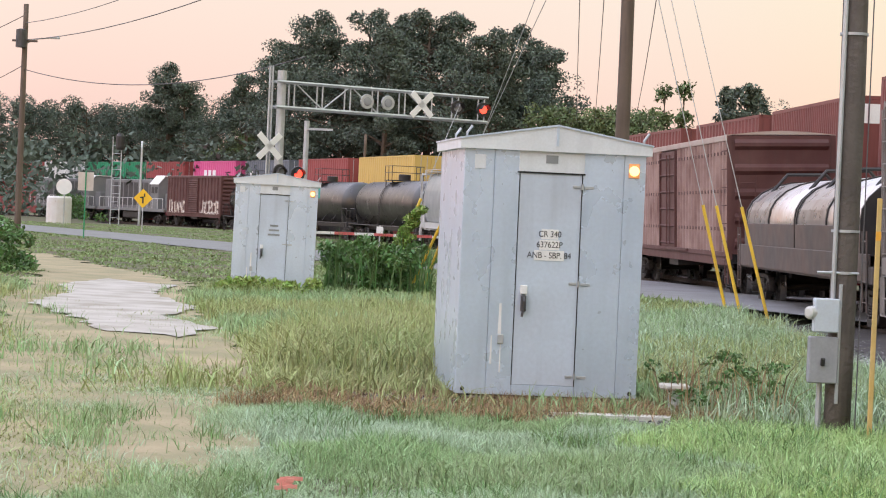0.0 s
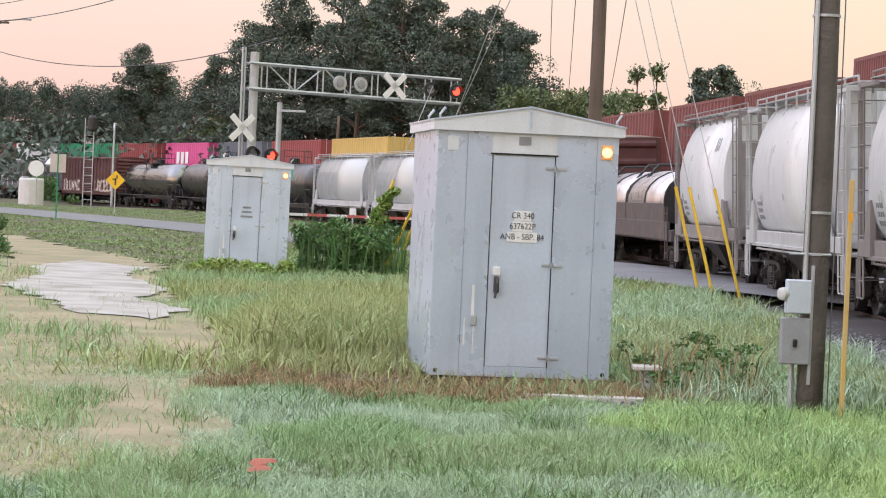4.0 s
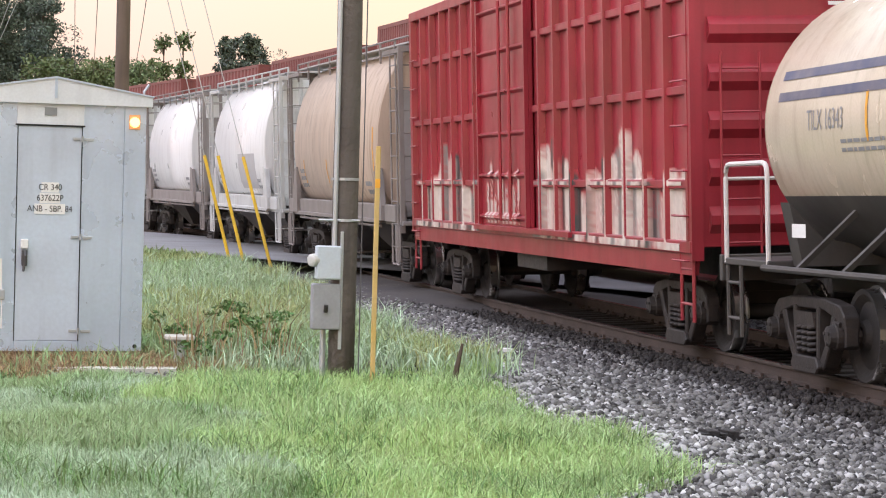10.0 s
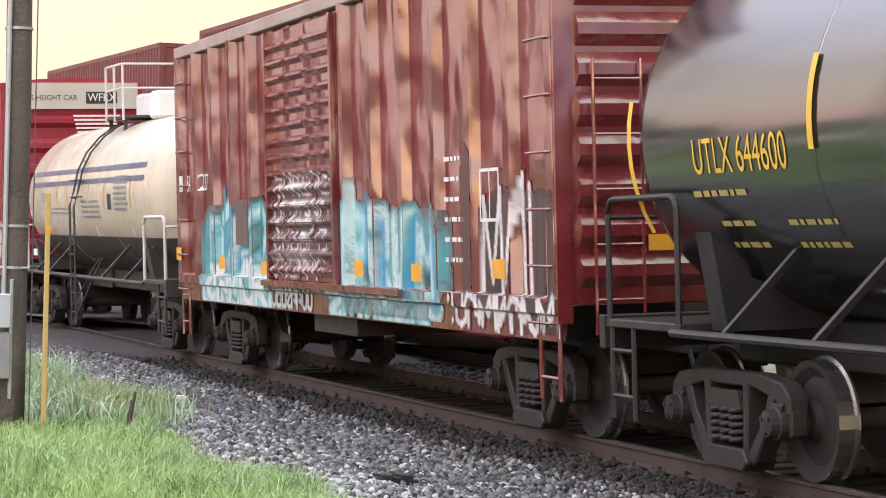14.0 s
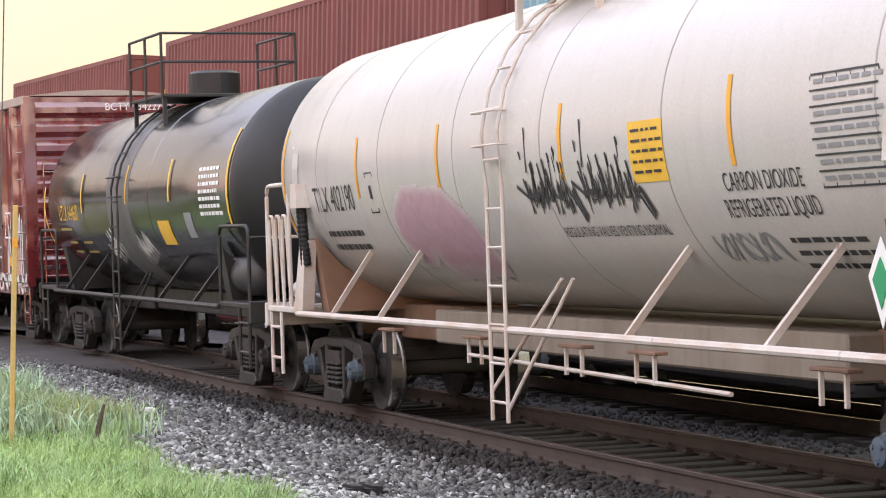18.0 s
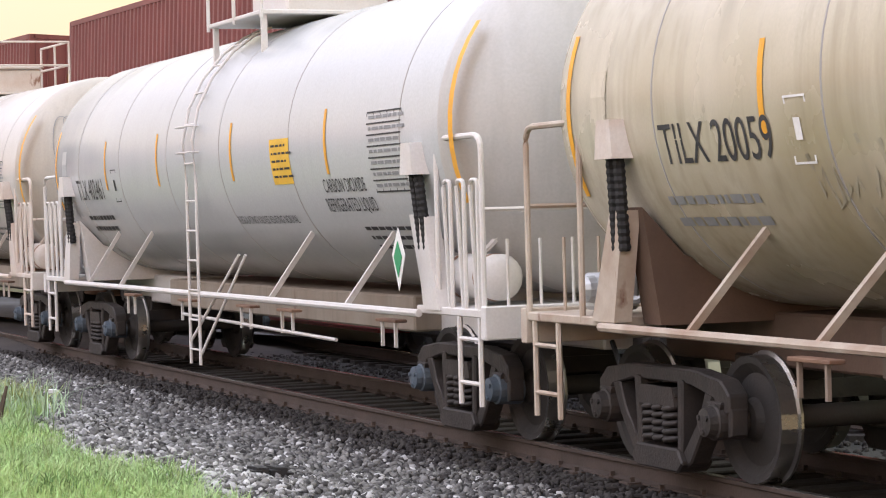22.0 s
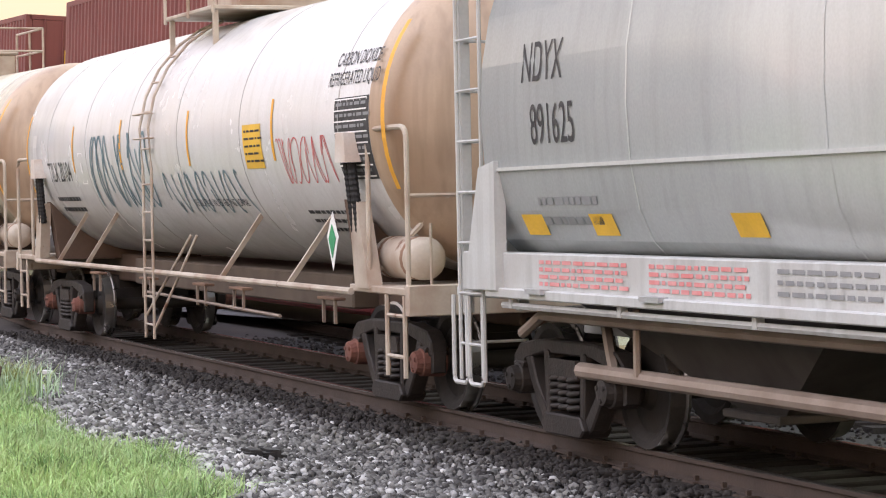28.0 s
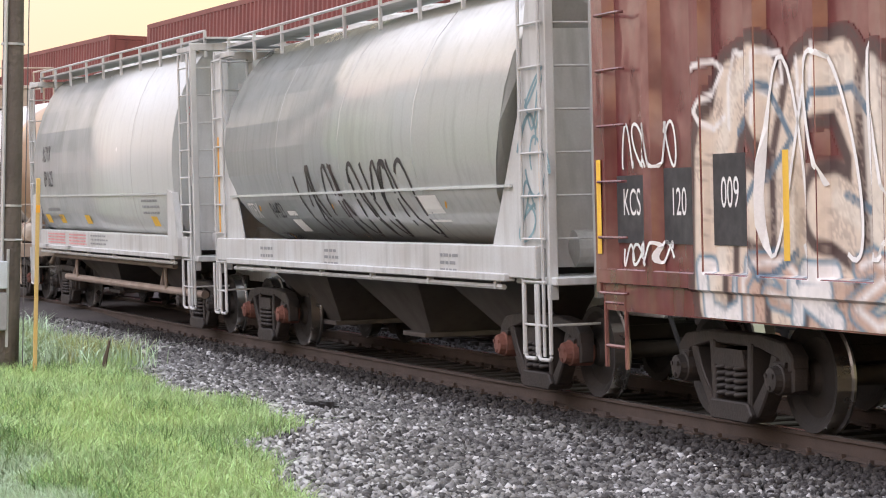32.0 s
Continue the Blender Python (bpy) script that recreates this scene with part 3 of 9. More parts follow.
def spray(name, parent, y0, y1, z0, z1, side, strokes, under, label="", step=0.025, wear=0.35, seed=1):
    """Overlapping sprayed lines on a side: strokes are (points, width, colour, softness), laid in order over the paint below."""
    ny, nz = int((y1 - y0) / step) + 1, int((z1 - z0) / step) + 1
    Y, Z = np.meshgrid(np.linspace(y0, y1, ny), np.linspace(z0, z1, nz), indexing="ij")
    col = np.zeros((ny, nz, 3)) + np.array(under)
    cover = np.zeros((ny, nz))
    r = np.random.default_rng(seed)
    coarse = r.random((ny // 5 + 2, nz // 9 + 2))
    patch_ = np.kron(coarse, np.ones((5, 9)))[:ny, :nz] * 0.6 + r.random((ny, nz)) * 0.4
    for pts, w, c, soft in strokes:
        d = np.full((ny, nz), 9.0)
        for (a, b), (e, f) in zip(pts, pts[1:]):
            i0, i1 = np.searchsorted(Y[:, 0], [min(a, e) - w - soft, max(a, e) + w + soft])
            if i1 <= i0:
                continue
            yy, zz = Y[i0:i1], Z[i0:i1]
            u, v = e - a, f - b
            t = np.clip(((yy - a) * u + (zz - b) * v) / (u * u + v * v + 1e-9), 0, 1)
            d[i0:i1] = np.minimum(d[i0:i1], np.hypot(yy - a - t * u, zz - b - t * v))
        k = np.clip((w / 2 - d) / soft + 0.5, 0, 1)
        k = k * np.clip(1.25 - wear * 1.6 * (patch_ > 0.66) - 0.25 * wear * patch_, 0, 1)
        col = col * (1 - k[..., None]) + np.array(c) * k[..., None]
        cover = np.maximum(cover, k)
    P = np.array([[side(y, z)[:] for z in Z[0]] for y in Y[:, 0]])
    idx = np.arange(ny * nz).reshape(ny, nz)
    q = np.stack([idx[:-1, :-1], idx[:-1, 1:], idx[1:, 1:], idx[1:, :-1]], -1).reshape(-1, 4)
    cv = cover.ravel()
    q = q[cv[q].max(1) > 0.25]
    used = np.unique(q)
    remap = np.zeros(ny * nz, int)
    remap[used] = np.arange(len(used))
    me = bpy.data.meshes.new(name)
    me.from_pydata(P.reshape(-1, 3)[used].tolist(), [], remap[q].tolist())
    ca = me.color_attributes.new("spray", "FLOAT_COLOR", "POINT")
    ca.data.foreach_set("color", np.concatenate([col.reshape(-1, 3)[used], np.ones((len(used), 1))], 1).astype(np.float32).ravel())
    me.materials.append(SPRAY)
    return put(name, me, parent, label)


SHAPES = [[(1, 0), (1, 0.65), (0.8, 0.95), (0.4, 1.0), (0.1, 0.7), (0.1, 0.35), (0.5, 0.45)], [(0.9, 0.85), (0.5, 1.0), (0.15, 0.8), (0.5, 0.5), (0.85, 0.25), (0.5, 0.0), (0.1, 0.15)],
          [(1, 0.05), (0.95, 0.9), (0.55, 0.35), (0.15, 1.0), (0.05, 0.0)], [(0.95, 0.05), (0.9, 0.95), (0.35, 0.9), (0.3, 0.55), (0.8, 0.5), (0.2, 0.0)], [(0.9, 0.9), (0.85, 0.15), (0.5, 0.0), (0.15, 0.2), (0.1, 0.95)],
          [(0.9, 0.1), (0.85, 0.9), (0.1, 0.85), (0.15, 0.05), (0.9, 0.08)]]


def bubble_row(rg, y1, z0, w, h, n, fat, line, fills, shine, soft=0.03):
    """n plump overlapping letter forms from y1 backwards, each with an outline, a fill and a light core."""
    out = []
    for k in range(n):
        hh = h * rg.uniform(0.8, 1.05)
        zz = z0 + rg.uniform(-0.04, 0.06) * h
        pts = [(y1 - w * k - w * 1.05 * (1 - u) - 0.05 * w * rg.random(), zz + hh * v) for u, v in rg.choice(SHAPES)]
        out += [(pts, fat * 1.45, line, soft), (pts, fat, fills[k % len(fills)], soft), ([(a - fat * 0.1, b + fat * 0.1) for a, b in pts], fat * 0.35, shine, soft * 1.6)]
    return out


def scrawl_row(rg, y1, z0, w, h, n, width, colour, soft=0.012):
    out = []
    for k in range(n):
        pts = [(y1 - w * k - w * 0.95 * (1 - u), z0 + h * v * rg.uniform(0.9, 1.1)) for u, v in rg.choice(SHAPES)]
        out.append((pts, width, colour, soft))
    return out



# ---- the line of the tracks ----
HEAD = math.atan(0.0363)
BENDS = [(18.0, 608.0), (90.0, 400.0)]


BANK = radians(2.6)


def track(s, lat=0.0, h=0.0):
    """The place s metres along the near track, lat metres to its left, h above the rail, and the heading (to the right of +y)."""
    hd = HEAD
    x, y = 8.81 + math.sin(hd) * min(s, 18.0), math.cos(hd) * min(s, 18.0)
    for (a, r), b in zip(BENDS, (90.0, 900.0)):
        if s > a:
            turn = (min(s, b) - a) / r
            cx, cy = x - r * math.cos(hd), y + r * math.sin(hd)
            hd -= turn
            x, y = cx + r * math.cos(hd), cy - r * math.sin(hd)
    t = min(max(s, 8.0), 40.0)
    z = -0.026 + 0.00024 * (40.0 - t) ** 2 + h
    if lat > -3.0:
        # the near track is banked into its bend
        k = bank(s)
        z -= math.sin(k) * max(min(lat, 1.5), -1.5)
        lat += math.sin(k) * h
    return Vector((x - lat * math.cos(hd), y + lat * math.sin(hd), z)), hd


def bank(s):
    return BANK * min(max((150.0 - s) / 40.0, 0.0), 1.0)


def on_track(s, lat=0.0, h=0.0):
    p, hd = track(s, lat, h)
    return Matrix.Translation(p) @ Euler((0, -bank(s) if lat > -3 else 0, -hd), "XYZ").to_matrix().to_4x4()


def near_track(y):
    """x of the near track's middle and its rail height for a y near the camera."""
    p, _ = track(y)
    return p.x, p.z


def strip(name, lats, stations, material, label, category, kind="structure", jitter=0.0, sink=0.0, ease=None):
    """A sheet along the track; lats: (lat, height over the rail)."""
    bm = bmesh.new()
    rng = random.Random(5)
    rows = []
    for s in stations:
        rows.append([bm.verts.new(track(s, la + rng.uniform(-jitter, jitter), h + rng.uniform(-sink, sink) - (max(0.0, 1 - (s - ease) / 5.0) ** 2 * 0.22 if ease else 0))[0]) for la, h in lats])
    for a, b in zip(rows, rows[1:]):
        for i in range(len(lats) - 1):
            bm.faces.new((a[i], a[i + 1], b[i + 1], b[i]))
    bmesh.ops.recalc_face_normals(bm, faces=bm.faces[:])
    return tagged(part(name, bm, material, None), label, category, "", kind)


def ground_z(x, y):
    """Height of the grassy ground; it dips a little towards the far tracks."""
    z = 0.03 * math.sin(0.7 * x + 1.1) * math.cos(0.43 * y) + 0.02 * math.sin(1.9 * x + 0.8 * y)
    return z


def gravel_edge(y):
    """x at which the grass ends and the stones begin."""
    return 4.72 + 0.052 * (y - 15) - 0.29 * max(14.3 - y, 0.0) + 0.22 * math.sin(y * 0.9) + 0.12 * math.sin(y * 2.3 + 1)


# ground: one sheet to the horizon, finer near by
xs = [-900, -400, -200, -120, -80, -60] + [x * 2.0 for x in range(-20, 3)] + [4.6, 5.4, 7, 9, 12, 16, 22, 30, 45, 70, 120, 200, 400, 900]
ys = [-300, -120, -60, -30, -15, -6] + [y * 2.0 for y in range(0, 42)] + [90, 100, 115, 130, 150, 175, 200, 240, 300, 400, 600, 900, 1600]
bm = bmesh.new()
rows = []
for y in ys:
    row = []
    for x in xs:
        z = ground_z(x, y)
        tx = near_track(max(min(y, 260), 0))[0] if y < 260 else -60
        d = x - tx
        if d > -3.4:
            z = min(z, -0.34)
        elif y < 60 and x > 4.5:
            z = min(z, -0.12)
        if d > 60:
            z = -0.2
        row.append(bm.verts.new((x, y, z)))
    rows.append(row)
for a, b in zip(rows, rows[1:]):
    for i in range(len(xs) - 1):
        bm.faces.new((a[i], a[i + 1], b[i + 1], b[i]))
ground = tagged(part("ground", bm, M["soil"], None, smooth=True), "uneven grassy ground with bare brown soil", "ground", "", "structure")

near_st = [s * 0.8 for s in range(-20, 60)]
far_st = [48 + 4.0 * i for i in range(0, 96)]
all_st = [-220, -120, -60, -30] + near_st + far_st
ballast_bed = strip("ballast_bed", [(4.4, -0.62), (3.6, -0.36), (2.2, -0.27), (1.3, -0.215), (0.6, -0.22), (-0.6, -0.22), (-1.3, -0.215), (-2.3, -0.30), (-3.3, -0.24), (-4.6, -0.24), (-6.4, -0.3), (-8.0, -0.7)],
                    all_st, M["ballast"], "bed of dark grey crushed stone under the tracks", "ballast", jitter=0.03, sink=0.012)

# gravel apron between the grass and the near track
bm = bmesh.new()
rows = []
for i in range(60):
    y = 3 + i * 0.8
    cx, rz = near_track(y)
    e = gravel_edge(y)
    row = []
    for k in range(7):
        x = e - 0.5 + (cx - 2.4 - e + 0.5) * k / 6
        t = k / 6
        row.append(bm.verts.new((x, y, 0.045 + (rz - 0.255 - 0.045) * t + (0.012 if k else -0.16) * random.uniform(0.5, 1))))
    rows.append(row)
for a, b in zip(rows, rows[1:]):
    for i in range(6):
        bm.faces.new((a[i], a[i + 1], b[i + 1], b[i]))
apron = tagged(part("gravel_apron", bm, M["ballast"], None), "apron of grey crushed stone beside the track", "gravel", "", "structure")


def apron_z(x, y):
    cx, rz = near_track(y)
    e = gravel_edge(y)
    t = (x - e + 0.5) / (cx - 2.4 - e + 0.5)
    if t < 1:
        return 0.045 + (rz - 0.30) * max(t, 0)
    return rz - 0.255 + 0.04 * min((x - cx + 2.4) / 1.1, 1)


# ---- stones ----
def stones(name, spots, sizes, material, label, seed):
    rng = np.random.default_rng(seed)
    bm = bmesh.new()
    bmesh.ops.create_icosphere(bm, subdivisions=1, radius=1)
    base = np.array([v.co[:] for v in bm.verts])
    tri = np.array([[v.index for v in f.verts] for f in bm.faces])
    bm.free()
    n = len(spots)
    shape = 1 + rng.uniform(-0.33, 0.33, (n, len(base), 1))
    sq = rng.uniform(0.55, 1.15, (n, 1, 3))
    a = rng.uniform(0, 6.28, n)
    p = base[None] * shape * sq * sizes[:, None, None]
    tilt = rng.uniform(-0.8, 0.8, n)
    y, z = p[..., 1].copy(), p[..., 2].copy()
    p[..., 1], p[..., 2] = y * np.cos(tilt)[:, None] - z * np.sin(tilt)[:, None], y * np.sin(tilt)[:, None] + z * np.cos(tilt)[:, None]
    x, y = p[..., 0].copy(), p[..., 1].copy()
    p[..., 0], p[..., 1] = x * np.cos(a)[:, None] - y * np.sin(a)[:, None], x * np.sin(a)[:, None] + y * np.cos(a)[:, None]
    p += spots[:, None, :]
    f = (tri[None] + (np.arange(n) * len(base))[:, None, None]).reshape(-1, 3)
    return cloud(name, p.reshape(-1, 3), f, material, label, category="stones")


rng = np.random.default_rng(11)
spots, sizes, dark, dsizes, pale_s, psizes = [], [], [], [], [], []
while len(spots) < 27000:
    y = 8.0 + 39 * rng.random() ** 1.7
    cx, rz = near_track(y)
    e = gravel_edge(y)
    x = e - 0.25 + (cx - 1.35 - e) * rng.random()
    if x < e and rng.random() < 0.5:
        continue
    z = apron_z(x, y)
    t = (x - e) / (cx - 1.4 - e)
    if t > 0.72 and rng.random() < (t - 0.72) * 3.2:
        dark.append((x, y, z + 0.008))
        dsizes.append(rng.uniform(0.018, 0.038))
    elif rng.random() < 0.62 - 1.5 * t or (t < 0.9 and rng.random() < 0.10):
        pale_s.append((x, y, z + 0.012))
        psizes.append(rng.uniform(0.015, 0.038) * (1 + 0.012 * (y - 12)))
    else:
        spots.append((x, y, z + 0.008))
        sizes.append(rng.uniform(0.017, 0.040) * (1 + 0.012 * (y - 12)))
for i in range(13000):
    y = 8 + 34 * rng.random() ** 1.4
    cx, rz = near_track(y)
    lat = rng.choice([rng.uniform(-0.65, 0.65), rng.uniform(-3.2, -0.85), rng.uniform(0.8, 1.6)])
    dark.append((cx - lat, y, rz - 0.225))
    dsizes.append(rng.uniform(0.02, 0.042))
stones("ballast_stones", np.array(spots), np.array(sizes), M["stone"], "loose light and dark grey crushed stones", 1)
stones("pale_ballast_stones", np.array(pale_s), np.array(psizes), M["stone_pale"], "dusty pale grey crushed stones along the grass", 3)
stones("dark_ballast_stones", np.array(dark), np.array(dsizes), M["stone_dark"], "oily brown crushed stones by the rails, darkened with painted shade", 2)


# ---- rails and ties ----
RAIL = [(-0.07, -0.172), (-0.07, -0.160), (-0.012, -0.140), (-0.010, -0.045), (-0.036, -0.035), (-0.036, -0.006), (-0.028, 0.0), (0.028, 0.0), (0.036, -0.006),
        (0.036, -0.035), (0.010, -0.045), (0.012, -0.140), (0.07, -0.160), (0.07, -0.172)]


def rail(name, lat, stations, label):
    bm = bmesh.new()
    rings = []
    for s in stations:
        rings.append([bm.verts.new(track(s, lat - u, w)[0]) for u, w in RAIL])
    for a, b in zip(rings, rings[1:]):
        for i in range(len(RAIL) - 1):
            f = bm.faces.new((a[i], a[i + 1], b[i + 1], b[i]))
            f.material_index = 1 if i in (5, 6, 7) else 0
    bmesh.ops.recalc_face_normals(bm, faces=bm.faces[:])
    return tagged(part(name, bm, [M["rail_side"], M["rail_top"]], None), label, "rail", "rails", "")


rail_st = [-220, -120, -60, -20, -4] + [i * 1.0 for i in range(0, 50)] + far_st[1:]
for la in (0.755, -0.755, -3.85, -5.36):
    rail("rail", la, rail_st, "rusty brown steel rail with a worn bright top")

tie_bed = thing("crossties", "row of dark weathered wooden crossties under the rails", "crossties", "", None, "structure")
bm = bmesh.new()
box(bm, -1.3, 1.3, -0.115, 0.115, -0.36, -0.172, 0.012)
tie_me = bpy.data.meshes.new("crosstie")
bm.to_mesh(tie_me)
bm.free()
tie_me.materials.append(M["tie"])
bm = bmesh.new()
for k in (-1, 1):
    for e in (-1, 1):
        x = k * 0.755 + e * 0.10
        box(bm, x - 0.055, x + 0.055, -0.09, 0.09, -0.172, -0.155)
        box(bm, x - 0.018, x + 0.018, -0.05 + 0.08 * (e > 0), -0.02 + 0.08 * (e > 0), -0.155, -0.118)
spike_me = bpy.data.meshes.new("tie_plate")
bm.to_mesh(spike_me)
bm.free()
spike_me.materials.append(M["rail_side"])
rng_t = random.Random(3)
for i in range(84):
    m = on_track(7.0 + i * 0.505 + rng_t.uniform(-0.03, 0.03), rng_t.uniform(-0.05, 0.05)) @ pose(0, 0, rng_t.uniform(-0.012, 0.006), 0, 0, rng_t.uniform(-1.5, 1.5))
    t = put("crosstie", tie_me, tie_bed, m=m)
    put("tie_plate", spike_me, t)
bm = bmesh.new()
for i in range(130):
    for la in (0, -4.6):
        if la == 0 and i < 1:
            continue
        m = on_track(49.5 + i * 0.55 if la == 0 else 10 + i * 0.55, la)
        vs = box(bm, -1.3, 1.3, -0.115, 0.115, -0.34, -0.18)
        for v in vs:
            v.co = m @ v.co
tagged(part("far_crossties", bm, M["tie"], tie_bed), "", "", "", "stuff")

# ---- road, path and puddle ----
road_mid = [(-75, 262), (-45, 190), (-25.5, 146), (-12.2, 115.5), (0, 85), (6.6, 67), (9.9, 56), (16, 40), (24, 22)]
bm = bmesh.new()
rows = []
for i, (x, y) in enumerate(road_mid):
    a, b = Vector(road_mid[max(i - 1, 0)]), Vector(road_mid[min(i + 1, len(road_mid) - 1)])
    d = (b - a).normalized()
    nrm = Vector((d.y, -d.x))
    w = 3.6
    rows.append([bm.verts.new((x + nrm.x * k * w, y + nrm.y * k * w, 0.05 - 0.02 * k * k)) for k in (-1, -0.5, 0, 0.5, 1)])
for a, b in zip(rows, rows[1:]):
    for k in range(4):
        bm.faces.new((a[k], a[k + 1], b[k + 1], b[k]))
road = tagged(part("road", bm, M["asphalt"], None, smooth=True), "worn light grey asphalt road leading to the crossing", "road", "", "structure")
strip("crossing_surface", [(4.3, -0.40), (3.0, -0.16), (1.5, -0.10), (0.85, -0.06), (0.70, -0.09), (-0.70, -0.09), (-0.85, -0.06), (-3.7, -0.06), (-5.5, -0.06), (-8, -0.5)], [36 + 1.5 * i for i in range(21)], M["asphalt_dark"],
      "dark oil-stained asphalt of the level crossing", "crossing", ease=36.0)


def sheet(name, pts, z, material, label, category, seed=1, rough=0.35):
    """A flat patch with an uneven outline through points (x, y)."""
    r = random.Random(seed)
    bm = bmesh.new()
    n = len(pts)
    ring = []
    for i in range(n):
        a, b = Vector(pts[i]), Vector(pts[(i + 1) % n])
        steps = max(2, int((b - a).length / 0.5))
        for k in range(steps):
            p = a.lerp(b, k / steps)
            ring.append((p.x + r.uniform(-rough, rough), p.y + r.uniform(-rough, rough) * 1.6))
    vs = [bm.verts.new((x, y, z)) for x, y in ring]
    f = bm.faces.new(vs)
    bmesh.ops.triangulate(bm, faces=[f])
    for v in bm.verts:
        v.co.z = z + ground_z(v.co.x, v.co.y) * 0.3
    return tagged(part(name, bm, material, None), label, category, "", "structure")


PATH_OUT = [(-3.9, 13), (-1.3, 14.5), (-1.9, 19), (-1.75, 24), (-2.2, 28), (-2.9, 33), (-4.6, 43), (-5.6, 54), (-8.0, 62), (-13.5, 78), (-14.5, 76), (-10.2, 60), (-8.8, 50), (-7.6, 40), (-5.6, 29), (-4.9, 22)]
sheet("dirt_path", PATH_OUT, 0.035, M["dirt"], "bare sandy dirt track with wheel ruts", "path", 2)
PUDDLE = [(-3.4, 31.5), (-3.25, 34), (-4.4, 37), (-4.2, 41), (-5.7, 46), (-5.9, 52), (-7.7, 54.5), (-8.1, 50), (-7.1, 45), (-7.0, 40), (-5.3, 35), (-4.7, 32.5)]
sheet("dry_puddle", PUDDLE, 0.06, M["puddle_bed"], "pale worn patch of old paving in the dirt track", "paving", 3, 0.14)


def inside(x, y, poly):
    hit = False
    for (x0, y0), (x1, y1) in zip(poly, poly[1:] + poly[:1]):
        if (y0 > y) != (y1 > y) and x < (x1 - x0) * (y - y0) / (y1 - y0) + x0:
            hit = not hit
    return hit


def on_road(x, y):
    for (x0, y0), (x1, y1) in zip(road_mid, road_mid[1:]):
        if min(y0, y1) <= y <= max(y0, y1):
            t = (y - y0) / (y1 - y0)
            return abs(x - x0 - t * (x1 - x0)) < 4.0
    return False


# ---- grass ----
def blades(name, spots, heights, width, lean, material, label, seed, curl=0.5):
    r = np.random.default_rng(seed)
    n = len(spots)
    p = np.array(spots)
    h = np.array(heights)
    a = r.uniform(0, 6.283, n)
    d = np.stack([np.cos(a), np.sin(a), 0 * a], 1)
    ac = r.normal(0, 0.9, n)
    side = np.stack([np.cos(ac), np.sin(ac), 0 * a], 1)
    w = (width * r.uniform(0.6, 1.4, n))[:, None]
    le = (np.abs(r.normal(0, lean, n)) * h)[:, None]
    up = np.array([0, 0, 1.0])
    hh = h[:, None]
    b0, b1 = p - side * w / 2, p + side * w / 2
    mid = p + up * hh * 0.55 + d * le * (1 - curl)
    m0, m1 = mid - side * w * 0.4, mid + side * w * 0.4
    tip = p + up * hh * (1 - 0.25 * np.minimum(le / hh, 1)) + d * le * 1.9
    v = np.stack([b0, b1, m0, m1, tip], 1).reshape(-1, 3)
    f = np.array([[0, 1, 3], [0, 3, 2], [2, 3, 4]])
    f = (f[None] + (np.arange(n) * 5)[:, None, None]).reshape(-1, 3)
    return cloud(name, v, f, material, label, category="grass")


def scatter(n, y0, y1, power, xr, seed, keep, tuft=0.0):
    """Spots in a fan in front of the camera, more of them near by."""
    r = random.Random(seed)
    out = []
    tries = 0
    while len(out) < n and tries < n * 6:
        tries += 1
        y = y0 + (y1 - y0) * r.random() ** power
        lo, hi = xr(y)
        x = r.uniform(lo, hi)
        k = keep(x, y)
        if k <= 0 or r.random() > k:
            continue
        if tuft:
            c = r.randint(3, 7)
            for _ in range(c):
                u, v = x + r.gauss(0, tuft), y + r.gauss(0, tuft)
                out.append((u, v, ground_z(u, v)))
        else:
            out.append((x, y, ground_z(x, y)))
    return out[:n]


CAB = (0.15, 2.0, 23.0, 24.9)


def grassy(x, y):
    if x > gravel_edge(y) - 0.05:
        return 0
    if y < 66 and inside(x, y, PUDDLE):
        return 0.0
    if y < 80 and inside(x, y, PATH_OUT):
        k = noise.noise(Vector((x * 0.9, y * 0.45, 3.0)))
        return 0.32 if k > 0.22 else 0.03
    if on_road(x, y):
        return 0
    if CAB[0] < x < CAB[1] and CAB[2] < y < CAB[3]:
        return 0
    if -4.4 < x < -2.7 and 50.3 < y < 52:
        return 0
    if 20.9 < y < 23.1 and -1.6 < x < 4.6:
        return 0.12
    return 1


def fan(y):
    return (-0.205 * y - 0.6, min(0.5 * y + 0.5, gravel_edge(y)))


rr = random.Random(9)
near = scatter(150000, 8.5, 22, 1.1, fan, 1, grassy, 0.05)
pale = [p for p in near if noise.noise(Vector((p[0] * 0.55, p[1] * 0.4, 0))) + 0.25 * noise.noise(Vector((p[0] * 2, p[1] * 2, 5))) > -0.02]
green = [p for p in near if not noise.noise(Vector((p[0] * 0.55, p[1] * 0.4, 0))) + 0.25 * noise.noise(Vector((p[0] * 2, p[1] * 2, 5))) > -0.02]


def tall_at(p, lo, hi):
    k = 0.5 + 0.9 * noise.noise(Vector((p[0] * 1.1, p[1] * 0.7, 8.0)))
    return lo + (hi - lo) * min(max(k, 0), 1) * rr.uniform(0.6, 1.2)


lush = [p for p in near if p[0] > 1.9 + 0.8 * noise.noise(Vector((p[0] * 0.7, p[1] * 0.5, 4)))]
spots_l = set(lush)
pale = [p for p in pale if p not in spots_l]
green = [p for p in green if p not in spots_l]
blades("lush_grass", lush, [0.07 + 0.13 * rr.random() for p in lush], 0.008, 0.5, M["blade_bright"], "bright yellow-green lawn grass by the stones", 3)
blades("lawn_grass_pale", pale, [tall_at(p, 0.06, 0.20) for p in pale], 0.007, 0.5, M["blade_pale"], "pale dewy green lawn grass", 1)
